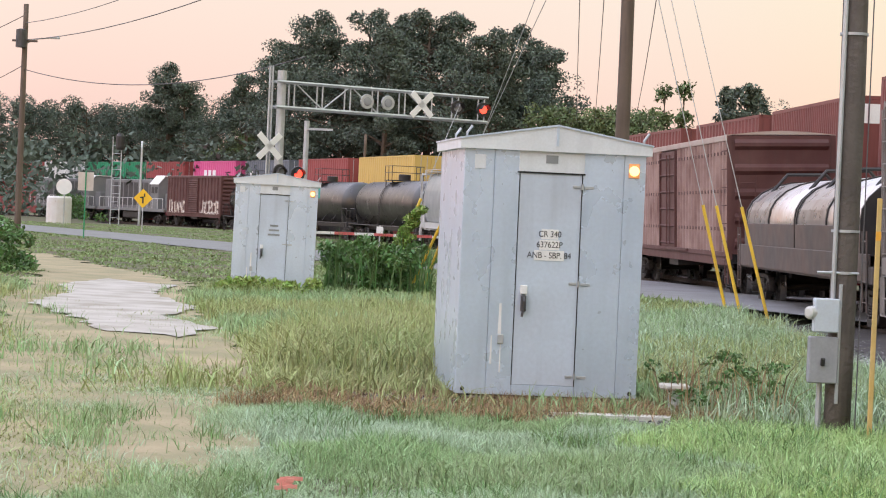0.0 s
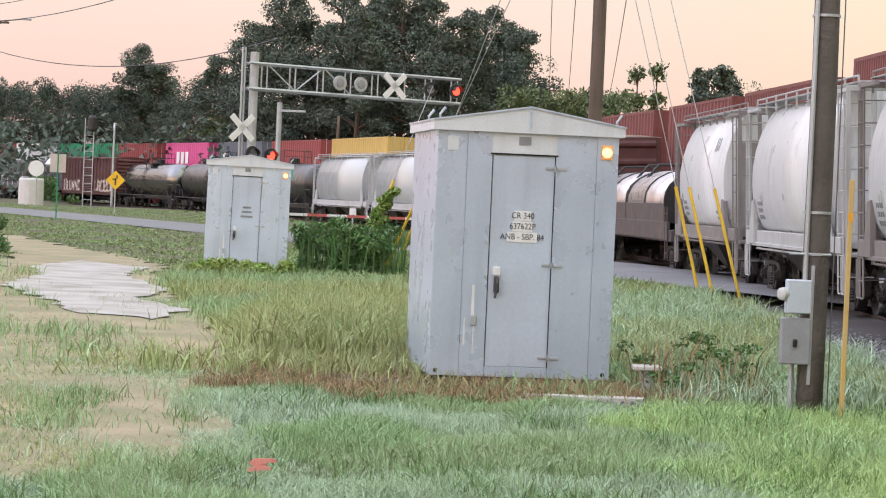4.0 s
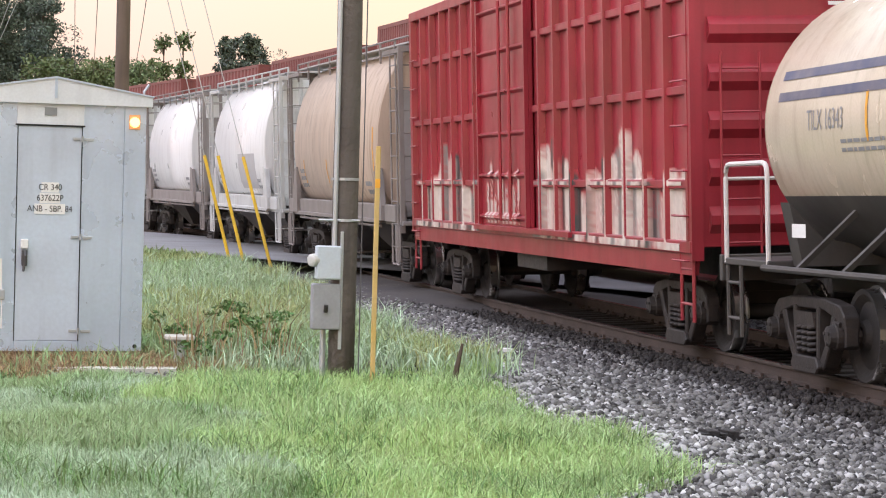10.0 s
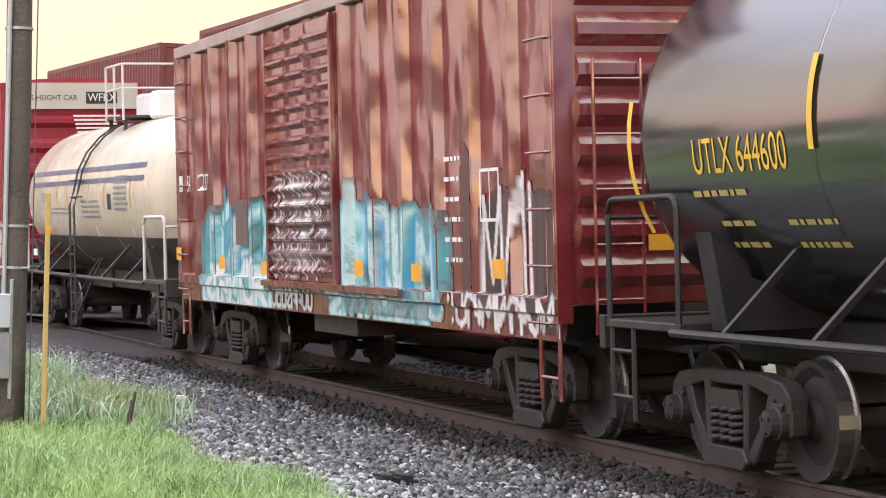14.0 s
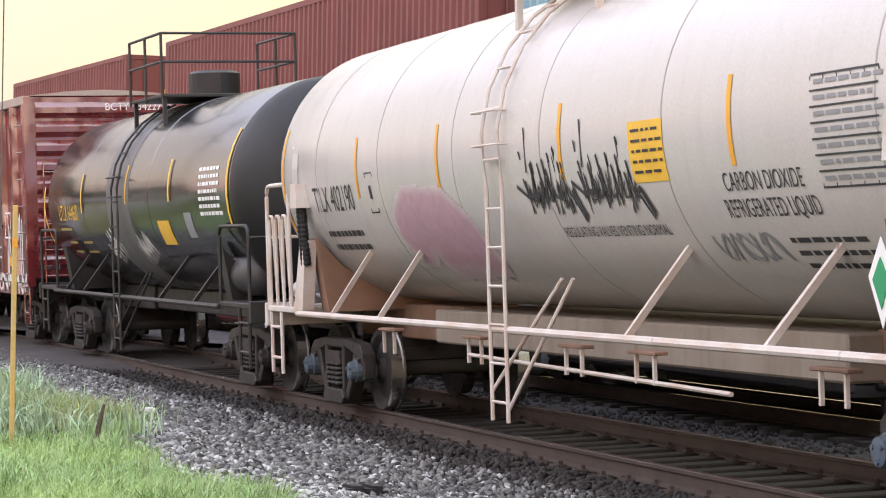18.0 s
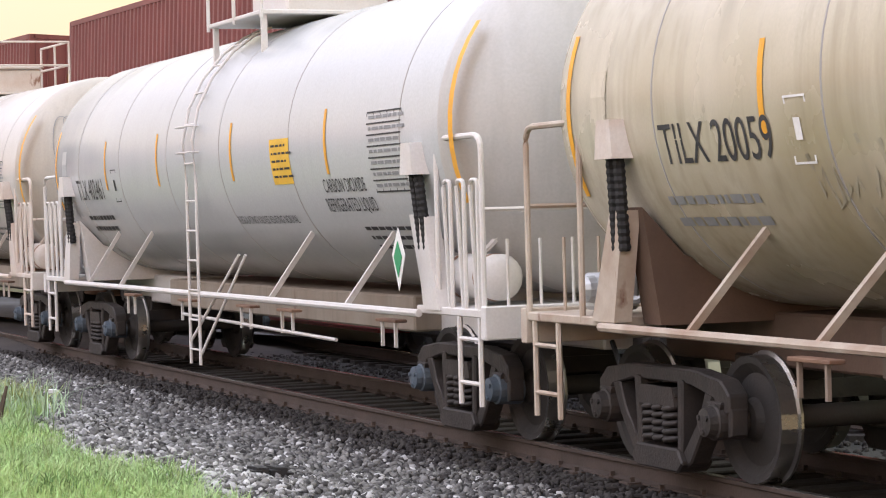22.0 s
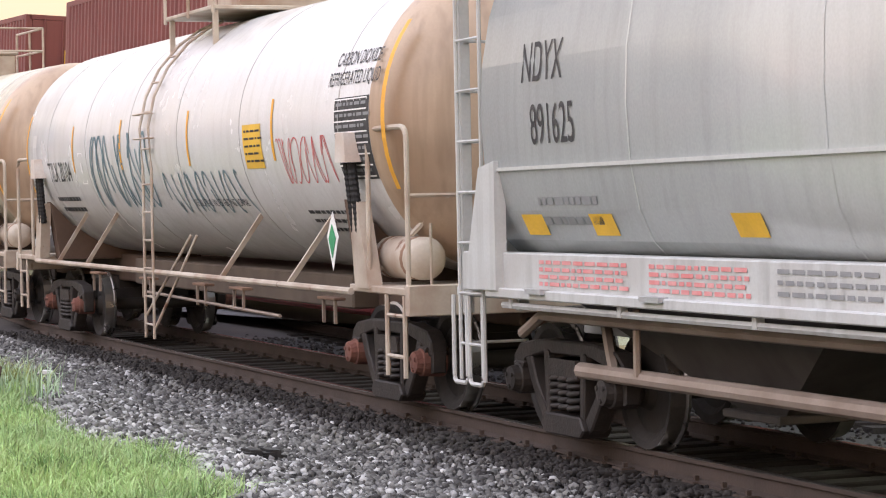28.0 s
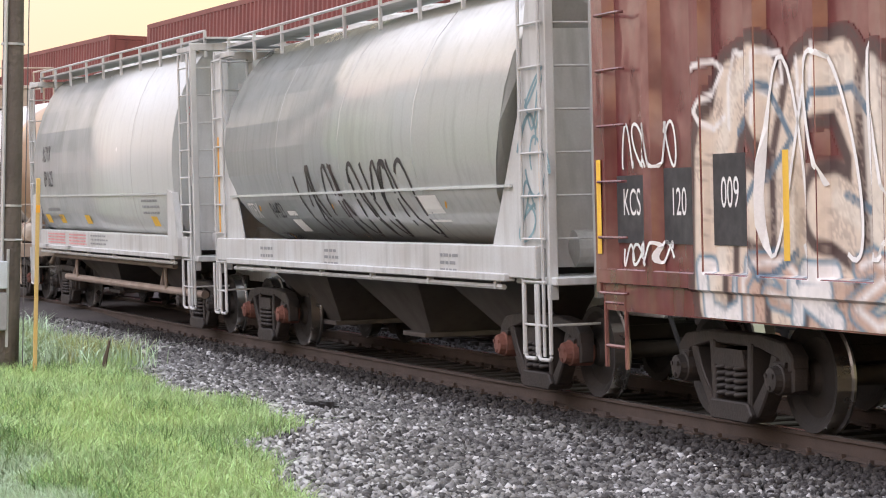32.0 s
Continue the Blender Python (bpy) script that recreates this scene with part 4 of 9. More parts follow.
blades("lawn_grass", green, [tall_at(p, 0.07, 0.26) for p in green], 0.008, 0.45, M["blade"], "fresh green lawn grass in soft tufts", 2)
tufts = scatter(14000, 9, 22, 1.1, fan, 31, lambda x, y: grassy(x, y) if noise.noise(Vector((x * 1.3, y * 0.8, 11))) > 0.12 else 0, 0.07)
blades("dark_tufts", tufts, [rr.uniform(0.10, 0.24) for _ in tufts], 0.009, 0.5, M["blade_dark"], "darker green tufts in the lawn", 32)
mid = scatter(70000, 22, 50, 1.25, fan, 3, grassy, 0.10)
ym = [p for p in mid if noise.noise(Vector((p[0] * 0.35, p[1] * 0.16, 2))) > 0.05 or (-2.4 < p[0] < 0.3 and 24.5 < p[1] < 34)]
gm = [p for p in mid if not (noise.noise(Vector((p[0] * 0.35, p[1] * 0.16, 2))) > 0.05 or (-2.4 < p[0] < 0.3 and 24.5 < p[1] < 34))]


def tall_mid(p):
    k = 0.55 if (-1.9 < p[0] < 0.4 and 24.5 < p[1] < 33) else 0.28
    return k * rr.uniform(0.45, 1.25)


blades("yellow_grass", ym, [tall_mid(p) for p in ym], 0.016, 0.45, M["blade_yellow"], "tall yellow-green seeding grass", 4)
blades("meadow_grass", gm, [tall_mid(p) * 0.85 for p in gm], 0.016, 0.45, M["blade"], "rough green meadow grass", 5)
far_g = scatter(60000, 50, 190, 1.3, lambda y: (-0.22 * y, near_track(min(y, 250))[0] - 4.0), 6, lambda x, y: 0 if on_road(x, y) or (y < 80 and inside(x, y, PATH_OUT)) else 1, 0.2)
blades("far_grass", far_g, [rr.uniform(0.05, 0.22) * (0.4 if p[0] < -4 else 1.0) for p in far_g], 0.05, 0.6, M["blade_olive"], "far rough green verge grass", 7)
dead = scatter(13000, 20.8, 24.0, 1.0, lambda y: (-1.9, 2.9), 8, lambda x, y: 0 if (CAB[0] < x < CAB[1] and y > 23.2) or (y < 21.5 and x > 1.3) else 0.9, 0.06)
blades("dead_grass", dead, [rr.uniform(0.06, 0.20) for _ in dead], 0.009, 0.75, M["blade_dead"], "dry brown dead grass round the cabinet", 9)
dirt_g = scatter(24000, 13, 42, 1.2, lambda y: (-0.2 * y, -0.06 * y), 12, lambda x, y: 0.8 if inside(x, y, PATH_OUT) and not inside(x, y, PUDDLE) and noise.noise(Vector((x * 0.8, y * 0.4, 7))) > -0.12 else 0.12, 0.10)
blades("path_grass", dirt_g, [rr.uniform(0.025, 0.09) for _ in dirt_g], 0.008, 0.8, M["blade_yellow"], "thin dry grass on the dirt track", 13)
turf = scatter(46000, 12.5, 44, 1.15, lambda y: (-0.21 * y - 0.5, -0.06 * y), 17, lambda x, y: 0.9 if inside(x, y, PATH_OUT) and not inside(x, y, PUDDLE) and noise.noise(Vector((x * 0.6, y * 0.3, 2))) > -0.05 else 0.05, 0.12)
blades("path_turf", turf, [rr.uniform(0.02, 0.06) for _ in turf], 0.009, 0.9, M["blade_pale"], "thin pale worn turf on the dirt track", 18)
right_g = scatter(9000, 21, 48, 1.2, lambda y: (2.3, gravel_edge(y) + 0.15), 14, lambda x, y: 1, 0.09)
blades("verge_grass", right_g, [rr.uniform(0.1, 0.42) for _ in right_g], 0.012, 0.5, M["blade_pale"], "soft pale green verge grass by the stones", 15)


# ---- leafy weeds, vines, trees ----
def leaf_cloud(name, centres, radius, count, size, material, label, seed, parent=None, kind="stuff", flat=0.6, category="foliage"):
    r = np.random.default_rng(seed)
    c = np.array(centres)
    k = r.integers(0, len(c), count)
    d = r.normal(0, 1, (count, 3))
    d /= np.linalg.norm(d, axis=1)[:, None]
    rad = np.array(radius)[k] if np.ndim(radius) else np.full(count, radius)
    p = c[k] + d * (rad * r.uniform(0.35, 1.0, count) ** 0.6)[:, None] * np.array([1, 1, flat])
    u = r.normal(0, 1, (count, 3))
    u /= np.linalg.norm(u, axis=1)[:, None]
    w = np.cross(u, r.normal(0, 1, (count, 3)))
    w /= np.linalg.norm(w, axis=1)[:, None]
    s = (size * r.uniform(0.55, 1.35, count))[:, None]
    v = np.stack([p - u * s, p + w * s * 0.45, p + u * s, p - w * s * 0.45], 1).reshape(-1, 3)
    f = np.arange(count * 4).reshape(-1, 4)
    return cloud(name, v, f, material, label, parent, kind, category)


def crown_mesh(kind, height, spread, seed):
    """Trunk, limbs and leaf clumps for a tree; returns the two bmesh-free pieces as (limbs bmesh, clump centres, radii)."""
    r = random.Random(seed)
    bm = bmesh.new()
    lean = r.uniform(-0.4, 0.4)
    trunk = [(lean * t * t, 0.1 * math.sin(t * 4), height * 0.93 * t) for t in (0, 0.2, 0.4, 0.6, 0.8, 1.0)]
    r0 = height * 0.022
    tube(bm, trunk, [r0, r0 * 0.8, r0 * 0.66, r0 * 0.5, r0 * 0.3, r0 * 0.1], 7)
    cs, rs = [], []
    n = {"pine": 34, "oak": 44, "thin": 20}[kind]
    for i in range(n):
        t = r.uniform(0.38 if kind != "oak" else 0.28, 0.98)
        a = r.uniform(0, 6.283)
        prof = {"pine": (1.05 - t) ** 0.55 * (0.55 + 0.7 * min((t - 0.3) * 3, 1)), "oak": math.sin(min((t - 0.15) / 0.85, 1) * 2.7) ** 0.7, "thin": 0.6 * (1.1 - t)}[kind]
        out = spread * prof * r.uniform(0.45, 1.05)
        z0 = height * t
        p0 = Vector((lean * t * t, 0, z0 * 0.93))
        p1 = p0 + Vector((math.cos(a) * out, math.sin(a) * out, r.uniform(-0.02, 0.10) * height * (0.6 if kind == "pine" else 1)))
        m = p0.lerp(p1, 0.5) + Vector((0, 0, 0.02 * height))
        tube(bm, [p0, m, p1], [r0 * 0.3 * (1.1 - t * 0.6), r0 * 0.2, r0 * 0.06], 5)
        k = r.randint(2, 4)
        for j in range(k):
            q = p0.lerp(p1, 0.45 + 0.6 * (j + 1) / k) + Vector([r.gauss(0, 0.05 * spread) for _ in range(3)])
            cs.append(q[:])
            rs.append(spread * r.uniform(0.14, 0.27) * (1.15 if kind == "oak" else 0.9))
    return bm, cs, rs


def tree(kind, height, spread, seed, leaves, size, material, label):
    ob = thing("tree", label, "tree", "trees behind the tracks")
    bm, cs, rs = crown_mesh(kind, height, spread, seed)
    part("trunk", bm, M["bark"], ob)
    c = leaf_cloud("crown", cs, rs, leaves, size, material, "", seed, ob, "", 0.7, "")
    for key in ("kind", "category", "label"):
        if key in c:
            del c[key]
    return ob


def place(ob, x, y, rz=0, s=1.0):
    ob.matrix_basis = pose(x, y, -0.1, 0, 0, rz)
    return ob


T_PINE = [tree("pine", 21.4, 5.7, 21, 20000, 0.15, M["leaf_dark"], "tall dark green pine with a ragged crown"),
          tree("pine", 18.0, 5.0, 22, 17000, 0.15, M["leaf_dark"], "dark green pine with an open crown")]
T_OAK = [tree("oak", 15.4, 5.8, 23, 20000, 0.15, M["leaf_dark"], "broad dark green leafy tree"),
         tree("oak", 11.0, 5.2, 24, 14000, 0.16, M["leaf_mid"], "broad mid-green leafy tree")]
T_THIN = [tree("thin", 11.0, 2.6, 25, 1500, 0.16, M["leaf_mid"], "thin sparse tree with bare twigs"),
          tree("pine", 11.5, 2.2, 26, 2600, 0.17, M["leaf_dark"], "slim dark pine standing alone")]


def polar(az, d):
    a = radians(az)
    return -math.sin(a) * d, math.cos(a) * d


TREES = [(T_PINE[1], 4.0, 176, 10), (T_PINE[0], 3.2, 172, 40), (T_OAK[0], 2.6, 166, 0), (T_PINE[0], 2.0, 168, 120), (T_PINE[1], 1.5, 160, 70), (T_PINE[0], 1.1, 170, 200),
         (T_PINE[0], 0.5, 166, 280), (T_OAK[0], 0.1, 160, 80), (T_PINE[0], -0.3, 168, 330), (T_PINE[1], -1.0, 160, 150), (T_PINE[0], -1.5, 176, 95), (T_OAK[0], -1.9, 172, 200),
         (T_PINE[1], -2.4, 172, 250), (T_OAK[1], -2.9, 150, 0), (T_OAK[1], -3.7, 152, 90), (T_OAK[1], -4.4, 148, 200), (T_OAK[1], -3.3, 165, 140), (T_THIN[0], -5.3, 150, 0),
         (T_THIN[0], -5.7, 146, 130), (T_OAK[1], -5.6, 190, 60), (T_OAK[1], -6.6, 195, 220), (T_THIN[1], -6.8, 150, 0), (T_THIN[1], -7.2, 146, 100), (T_THIN[1], -7.5, 152, 220),
         (T_OAK[0], -8.9, 168, 30), (T_OAK[0], -9.7, 176, 170), (T_OAK[1], -10.6, 180, 20), (T_OAK[1], -12.2, 240, 75), (T_OAK[0], 5.2, 260, 15), (T_OAK[0], 6.5, 285, 60), (T_PINE[0], 6.75, 275, 20),
         (T_PINE[1], 6.35, 272, 200), (T_OAK[0], 7.7, 290, 130), (T_OAK[0], 8.7, 280, 250), (T_OAK[0], 9.6, 295, 310), (T_OAK[0], 10.5, 280, 90), (T_OAK[0], 11.4, 290, 200), (T_PINE[1], 4.9, 250, 310),
         (T_OAK[0], 5.9, 300, 180), (T_OAK[1], 4.4, 255, 180), (T_OAK[0], 12.3, 275, 20), (T_OAK[0], 3.4, 210, 20), (T_OAK[0], 7.1, 300, 25), (T_OAK[0], 8.2, 300, 300)]
seen = set()
for ob, az, d, rz in sorted(TREES, key=lambda q: abs(q[1])):
    x, y = polar(az, d)
    k = 1.24 if -5.0 < az < 4.5 and d < 180 else 1.0
    m = pose(x * k, y * k, -0.15, 0, 0, rz) @ Matrix.Scale(0.72 if az < -5.4 and ob in T_OAK else 0.92 if az > 4.5 else 1.0, 4)
    if ob.name in seen:
        copy_thing(ob, m)
    else:
        ob.matrix_basis = m
        seen.add(ob.name)

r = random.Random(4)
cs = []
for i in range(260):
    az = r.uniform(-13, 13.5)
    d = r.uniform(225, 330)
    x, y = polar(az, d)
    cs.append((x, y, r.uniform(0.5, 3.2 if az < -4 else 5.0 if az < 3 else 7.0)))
leaf_cloud("far_woods", cs, 3.2, 26000, 0.42, M["leaf_far_haze"], "far woods along the horizon, haze put into the leaf colour", 30, flat=0.9)
cs = []
for i in range(120):
    az = r.uniform(-5, 5)
    x, y = polar(az, r.uniform(206, 226))
    cs.append((x, y, r.uniform(0.5, 8.6)))
leaf_cloud("undergrowth", cs, 2.2, 16000, 0.30, M["leaf_dark"], "dark undergrowth below the tall trees", 31, flat=0.9)

cs = []
for i in range(150):
    yy = r.uniform(-70, 75)
    cs.append((r.uniform(-62, -46), yy, r.uniform(0.5, 5.6 + 2.2 * math.sin(yy * 0.41) + 1.2 * math.sin(yy * 1.13))))
leaf_cloud("roadside_woods", cs, 1.6, 9000, 0.6, M["leaf_dark"], "dark woods along the other side of the field", 32, flat=0.9)

# weeds behind the far cabinet, small weeds by the near cabinet, bush at the path
r = random.Random(6)
cs = [(r.uniform(-2.7, -0.3), r.uniform(53, 58), r.uniform(0.1, 1.25) * (1 - 0.3 * abs(i % 5 - 2) / 2)) for i in range(60)]
weeds_far = leaf_cloud("tall_weeds", cs, 0.28, 7000, 0.075, M["weed"], "dense dark green broadleaf weeds", 33)
sp = [(r.uniform(-2.7, -0.2), r.uniform(52.5, 57), 0.0) for _ in range(160)]
blades("weed_stalks", sp, [r.uniform(0.9, 1.7) for _ in sp], 0.03, 0.2, M["weed"], "upright dark green weed stalks", 34)
cs = [(r.uniform(-4.6, -2.4), r.uniform(48.8, 49.9), r.uniform(0.02, 0.3)) for _ in range(50)]
leaf_cloud("creeper", cs, 0.2, 5000, 0.055, M["vine"], "bright green creeper at the foot of the far cabinet", 35)
cs = [(r.uniform(2.2, 3.3), r.uniform(22.2, 24.2), r.uniform(0.05, 0.55)) for _ in range(34)]
leaf_cloud("small_weeds", cs, 0.10, 1500, 0.028, M["weed"], "small reddish green weeds beside the cabinet", 36)
sp = [(r.uniform(2.2, 3.4), r.uniform(22.0, 24.4), 0.0) for _ in range(120)]
blades("weed_stems", sp, [r.uniform(0.3, 0.8) for _ in sp], 0.012, 0.25, M["blade_dead"], "thin brown weed stems", 37)
cs = [(-11.0 + r.gauss(0, 0.45), 58 + r.gauss(0, 0.8), r.uniform(0.1, 1.2)) for _ in range(26)]
leaf_cloud("path_bush", cs, 0.35, 3500, 0.07, M["weed"], "low dark bush beside the dirt track", 38)
cs = [(-8.35 + r.gauss(0, 0.22), 41 + r.gauss(0, 0.3), r.uniform(0.9, 2.6)) for _ in range(20)]
leaf_cloud("edge_branch", cs, 0.28, 1800, 0.06, M["leaf_dark"], "dark leafy sapling beside the path", 39)
bm = bmesh.new()
tube(bm, [(-8.4, 41, -0.05), (-8.42, 41, 1.2), (-8.38, 41, 2.6)], [0.04, 0.03, 0.012], 6)
tagged(part("sapling_stem", bm, M["bark"], None), "thin brown sapling stem", "sapling")
cs = [(-32.6 + r.gauss(0, 0.8), 206 + r.gauss(0, 0.8), r.uniform(0.2, 2.2)) for _ in range(20)]
leaf_cloud("far_bush", cs, 0.7, 1500, 0.16, M["weed"], "dark bush beside the white tank", 40)


# ---- signal cabinets ----
def cabinet(m, words, label):
    ob = thing("signal_cabinet", label, "cabinet", "signal cabinets", m)
    w, d, h, z0 = 1.82, 1.75, 2.47, 0.17
    bm = bmesh.new()
    t = 0.02
    box(bm, 0, w, t, d, z0, z0 + h, 0.008)
    part("body", bm, M["alu"], ob)
    for x0, x1 in ((0, 0.30), (0.30, 0.555), (1.185, 1.60), (1.60, w)):
        bm = bmesh.new()
        box(bm, x0 + 0.002, x1 - 0.002, 0, t, z0, z0 + h - 0.02, 0.003)
        part("front_panel", bm, M["alu"], ob)
    bm = bmesh.new()
    box(bm, 0.555, 1.185, 0.002, t, z0, z0 + 0.10, 0.003)
    part("kick_panel", bm, M["alu"], ob)
    bm = bmesh.new()
    box(bm, 0.545, 1.20, -0.004, t, z0 + 2.21, z0 + h - 0.02, 0.003)
    header = part("door_header", bm, M["alu_light"], ob, "pale aluminium plate above the door")
    bm = bmesh.new()
    box(bm, 0.81, 0.93, -0.012, -0.003, z0 + 2.30, z0 + 2.38)
    part("name_plate", bm, M["ink_soft"], header)
    bm = bmesh.new()
    box(bm, 0.56, 1.18, 0.003, t, z0 + 0.105, z0 + 2.195, 0.003)
    door = part("door", bm, M["alu_door"], ob, "dented grey aluminium door")
    bm = bmesh.new()
    for a in ((0.552, 0.558), (1.182, 1.188)):
        box(bm, a[0], a[1], -0.003, 0.012, z0 + 0.10, z0 + 2.2)
    box(bm, 0.53, 1.21, -0.012, 0.01, z0 + 2.197, z0 + 2.212)
    part("door_seal", bm, M["rubber"], door)
    bm = bmesh.new()
    box(bm, 0.615, 0.665, -0.055, 0.004, z0 + 0.83, z0 + 0.99, 0.008)
    tube(bm, [(0.64, -0.05, z0 + 0.97), (0.64, -0.085, z0 + 0.93), (0.62, -0.085, z0 + 0.78)], 0.013, 6)
    part("handle", bm, M["dark_steel"], door, "dark steel door handle")
    bm = bmesh.new()
    box(bm, 0.605, 0.675, -0.03, 0.004, z0 + 1.0, z0 + 1.09, 0.006)
    part("lock_cover", bm, M["plain_white"], door)
    for hz in (2.08, 1.12, 0.20):
        bm = bmesh.new()
        box(bm, 1.09, 1.165, -0.014, 0.004, z0 + hz - 0.012, z0 + hz + 0.014, 0.003)
        box(bm, 1.205, 1.30, -0.014, 0.002, z0 + hz - 0.018, z0 + hz + 0.01, 0.003)
        tube(bm, [(1.184, -0.012, z0 + hz - 0.03), (1.184, -0.012, z0 + hz + 0.03)], 0.013, 8)
        part("hinge", bm, M["galv"], door)
    bm = bmesh.new()
    box(bm, 0.40, 0.46, -0.016, 0.002, z0 + 0.50, z0 + 0.60, 0.008)
    part("keyhole_cover", bm, M["galv"], ob)
    bm = bmesh.new()
    for u, v, ww, hh in ((0.40, 0.60, 0.035, 0.30), (0.33, 0.30, 0.02, 0.28), (0.425, 0.22, 0.014, 0.30)):
        prism(bm, [(u, z0 + v), (u + ww, z0 + v), (u + ww * 0.8, z0 + v + hh), (u + ww * 0.2, z0 + v + hh)], "y", -0.003, 0.001)
    part("pale_stain", bm, M["plain_white"], ob, "pale run of old sealant")
    for x in (0.07, w - 0.07):
        bm = bmesh.new()
        lathe(bm, [(-0.012, 0.018), (0.002, 0.022)], "y", 10, (x, 0, z0 + 0.05))
        part("bolt", bm, M["rubber"], ob)
    bm = bmesh.new()
    box(bm, 0.10, 0.21, -0.006, 0.001, z0 + 2.22, z0 + 2.36, 0.002)
    part("corner_plate", bm, M["alu_light"], ob)
    bm = bmesh.new()
    lathe(bm, [(-0.045, 0.042), (-0.02, 0.05), (0.0, 0.052)], "y", 14, (1.70, 0, z0 + 2.26))
    lamp = part("lamp", bm, M["amber_glow"], ob, "lit amber indicator lamp")
    bm = bmesh.new()
    box(bm, 1.645, 1.755, -0.012, 0.001, z0 + 2.19, z0 + 2.335, 0.004)
    part("lamp_base", bm, M["amber_rim"], ob)
    # roof
    bm = bmesh.new()
    e, pk = z0 + h, z0 + h + 0.20
    prism(bm, [(-0.05, e - 0.055), (w + 0.05, e - 0.055), (w + 0.05, e + 0.04), (w / 2, pk), (-0.05, e + 0.04)], "y", -0.045, d + 0.045)
    roof = part("roof", bm, M["alu_light"], ob, "low gabled aluminium roof")
    bm = bmesh.new()
    prism(bm, [(-0.06, e + 0.036), (w / 2, pk - 0.004), (w + 0.06, e + 0.036), (w + 0.06, e + 0.052), (w / 2, pk + 0.014), (-0.06, e + 0.052)], "y", -0.06, d + 0.06)
    part("roof_edge", bm, M["alu"], roof)
    bm = bmesh.new()
    prism(bm, [(w / 2 - 0.012, e), (w / 2 + 0.012, e), (w / 2 + 0.012, pk), (w / 2 - 0.012, pk)], "y", -0.055, -0.044)
    part("ridge_seam", bm, M["alu"], roof)
    for x, y in ((0.02, 0.05), (0.02, d * 0.5), (w - 0.02, 0.05)):
        bm = bmesh.new()
        tube(bm, [(x, y, e - 0.05), (x + 0.0, y, e + 0.10), (x + 0.05, y, e + 0.17)], 0.014, 6)
        part("lifting_hook", bm, M["galv"], roof)
    for x, y in ((0.02, 0.06), (0.02, d - 0.2), (w - 0.46, 0.06), (w - 0.46, d - 0.2)):
        bm = bmesh.new()
        box(bm, x - 0.03, x + 0.13, y, y + 0.14, -0.12, z0, 0.01)
        part("foot", bm, M["black"], ob, "dark timber foot block")
    for x in (0.10, w - 0.22):
        bm = bmesh.new()
        box(bm, x, x + 0.16, 0.05, 0.09, -0.1, z0 - 0.02, 0.01)
        part("shim", bm, M["galv"], ob)
    # notices
    if words:
        for i, (wd, width, hh) in enumerate(words):
            z = z0 + 1.60 - i * 0.105
            bm = bmesh.new()
            box(bm, 0.88 - width / 2, 0.88 + width / 2, -0.004, 0.004, z - hh / 2, z + hh / 2)
            plate = part("notice", bm, M["plain_white"], door)
            if wd:
                me = text_data(wd, 0.085)
                for v in me.vertices:
                    v.co = (0.88 + v.co.x * 0.88, -0.008, z + v.co.y)
                me.materials.clear()
                me.materials.append(M["ink"])
                put("printed_line", me, plate)
    else:
        for i in range(3):
            bm = bmesh.new()
            box(bm, 0.80 - 0.02 * i, 0.98 + 0.02 * i, -0.006, 0.004, z0 + 1.50 - i * 0.1, z0 + 1.54 - i * 0.1)
            part("notice", bm, M["ink_soft"], door)
    return ob


cabinet(pose(0.19, 23.05, -0.075, 0, 0, 7.5), (("CR 340", 0.17, 0.10), ("637622P", 0.20, 0.10), ("ANB - SBP. 84", 0.30, 0.10)), "silver aluminium signal cabinet with a lit amber lamp")
cabinet(pose(-4.62, 51.6, -0.21, 0, 0.8, 4), None, "weathered silver signal cabinet among tall weeds")

# small junction post and slab
post = thing("junction_post", "short grey junction post with a white cap", "post", "", pose(2.3, 22.6, 0))
bm = bmesh.new()
box(bm, -0.05, 0.05, -0.05, 0.05, -0.1, 0.26, 0.01)
part("stem", bm, M["galv"], post)
bm = bmesh.new()
box(bm, -0.14, 0.14, -0.12, 0.12, 0.26, 0.31, 0.012)
part("cap", bm, M["concrete"], post, "pale square cap")
bm = bmesh.new()
prism(bm, [(1.05, 21.55), (1.6, 21.42), (2.16, 21.5), (2.2, 21.75), (1.5, 21.72)], "z", -0.02, 0.07)
tagged(part("concrete_slab", bm, M["concrete"]), "broken pale concrete slab in the grass", "slab")
rs = np.random.default_rng(8)
spots = np.array([(rs.uniform(-1.0, 0.2), rs.uniform(22.6, 23.4), 0.03) for _ in range(250)] + [(rs.uniform(1.0, 4.6), rs.uniform(20.9, 22.0), 0.03) for _ in range(900)])
stones("scattered_stones", spots, rs.uniform(0.015, 0.035, len(spots)), M["stone"], "scattered pale stones in the grass", 21)


# ---- poles ----
def pole(name, x, y, h, r0, r1, material, label):
    ob = thing(name, label, "utility pole", "utility poles", pose(x, y, -0.3))
    bm = bmesh.new()
    rr_ = random.Random(int(x * 10))
    tube(bm, [(rr_.uniform(-0.01, 0.01), 0, h * k / 10) for k in range(11)], [r0 + (r1 - r0) * k / 10 for k in range(11)], 16)
    part("shaft", bm, material, ob, smooth=True)
    return ob


p1 = pole("utility_pole", 3.58, 20.85, 11.3, 0.122, 0.100, M["pole_wood"], "dark weathered wooden pole carrying an electricity meter")
bm = bmesh.new()
tube(bm, [(-0.175, -0.03, 0.1), (-0.175, -0.03, 0.80)], 0.026, 8)
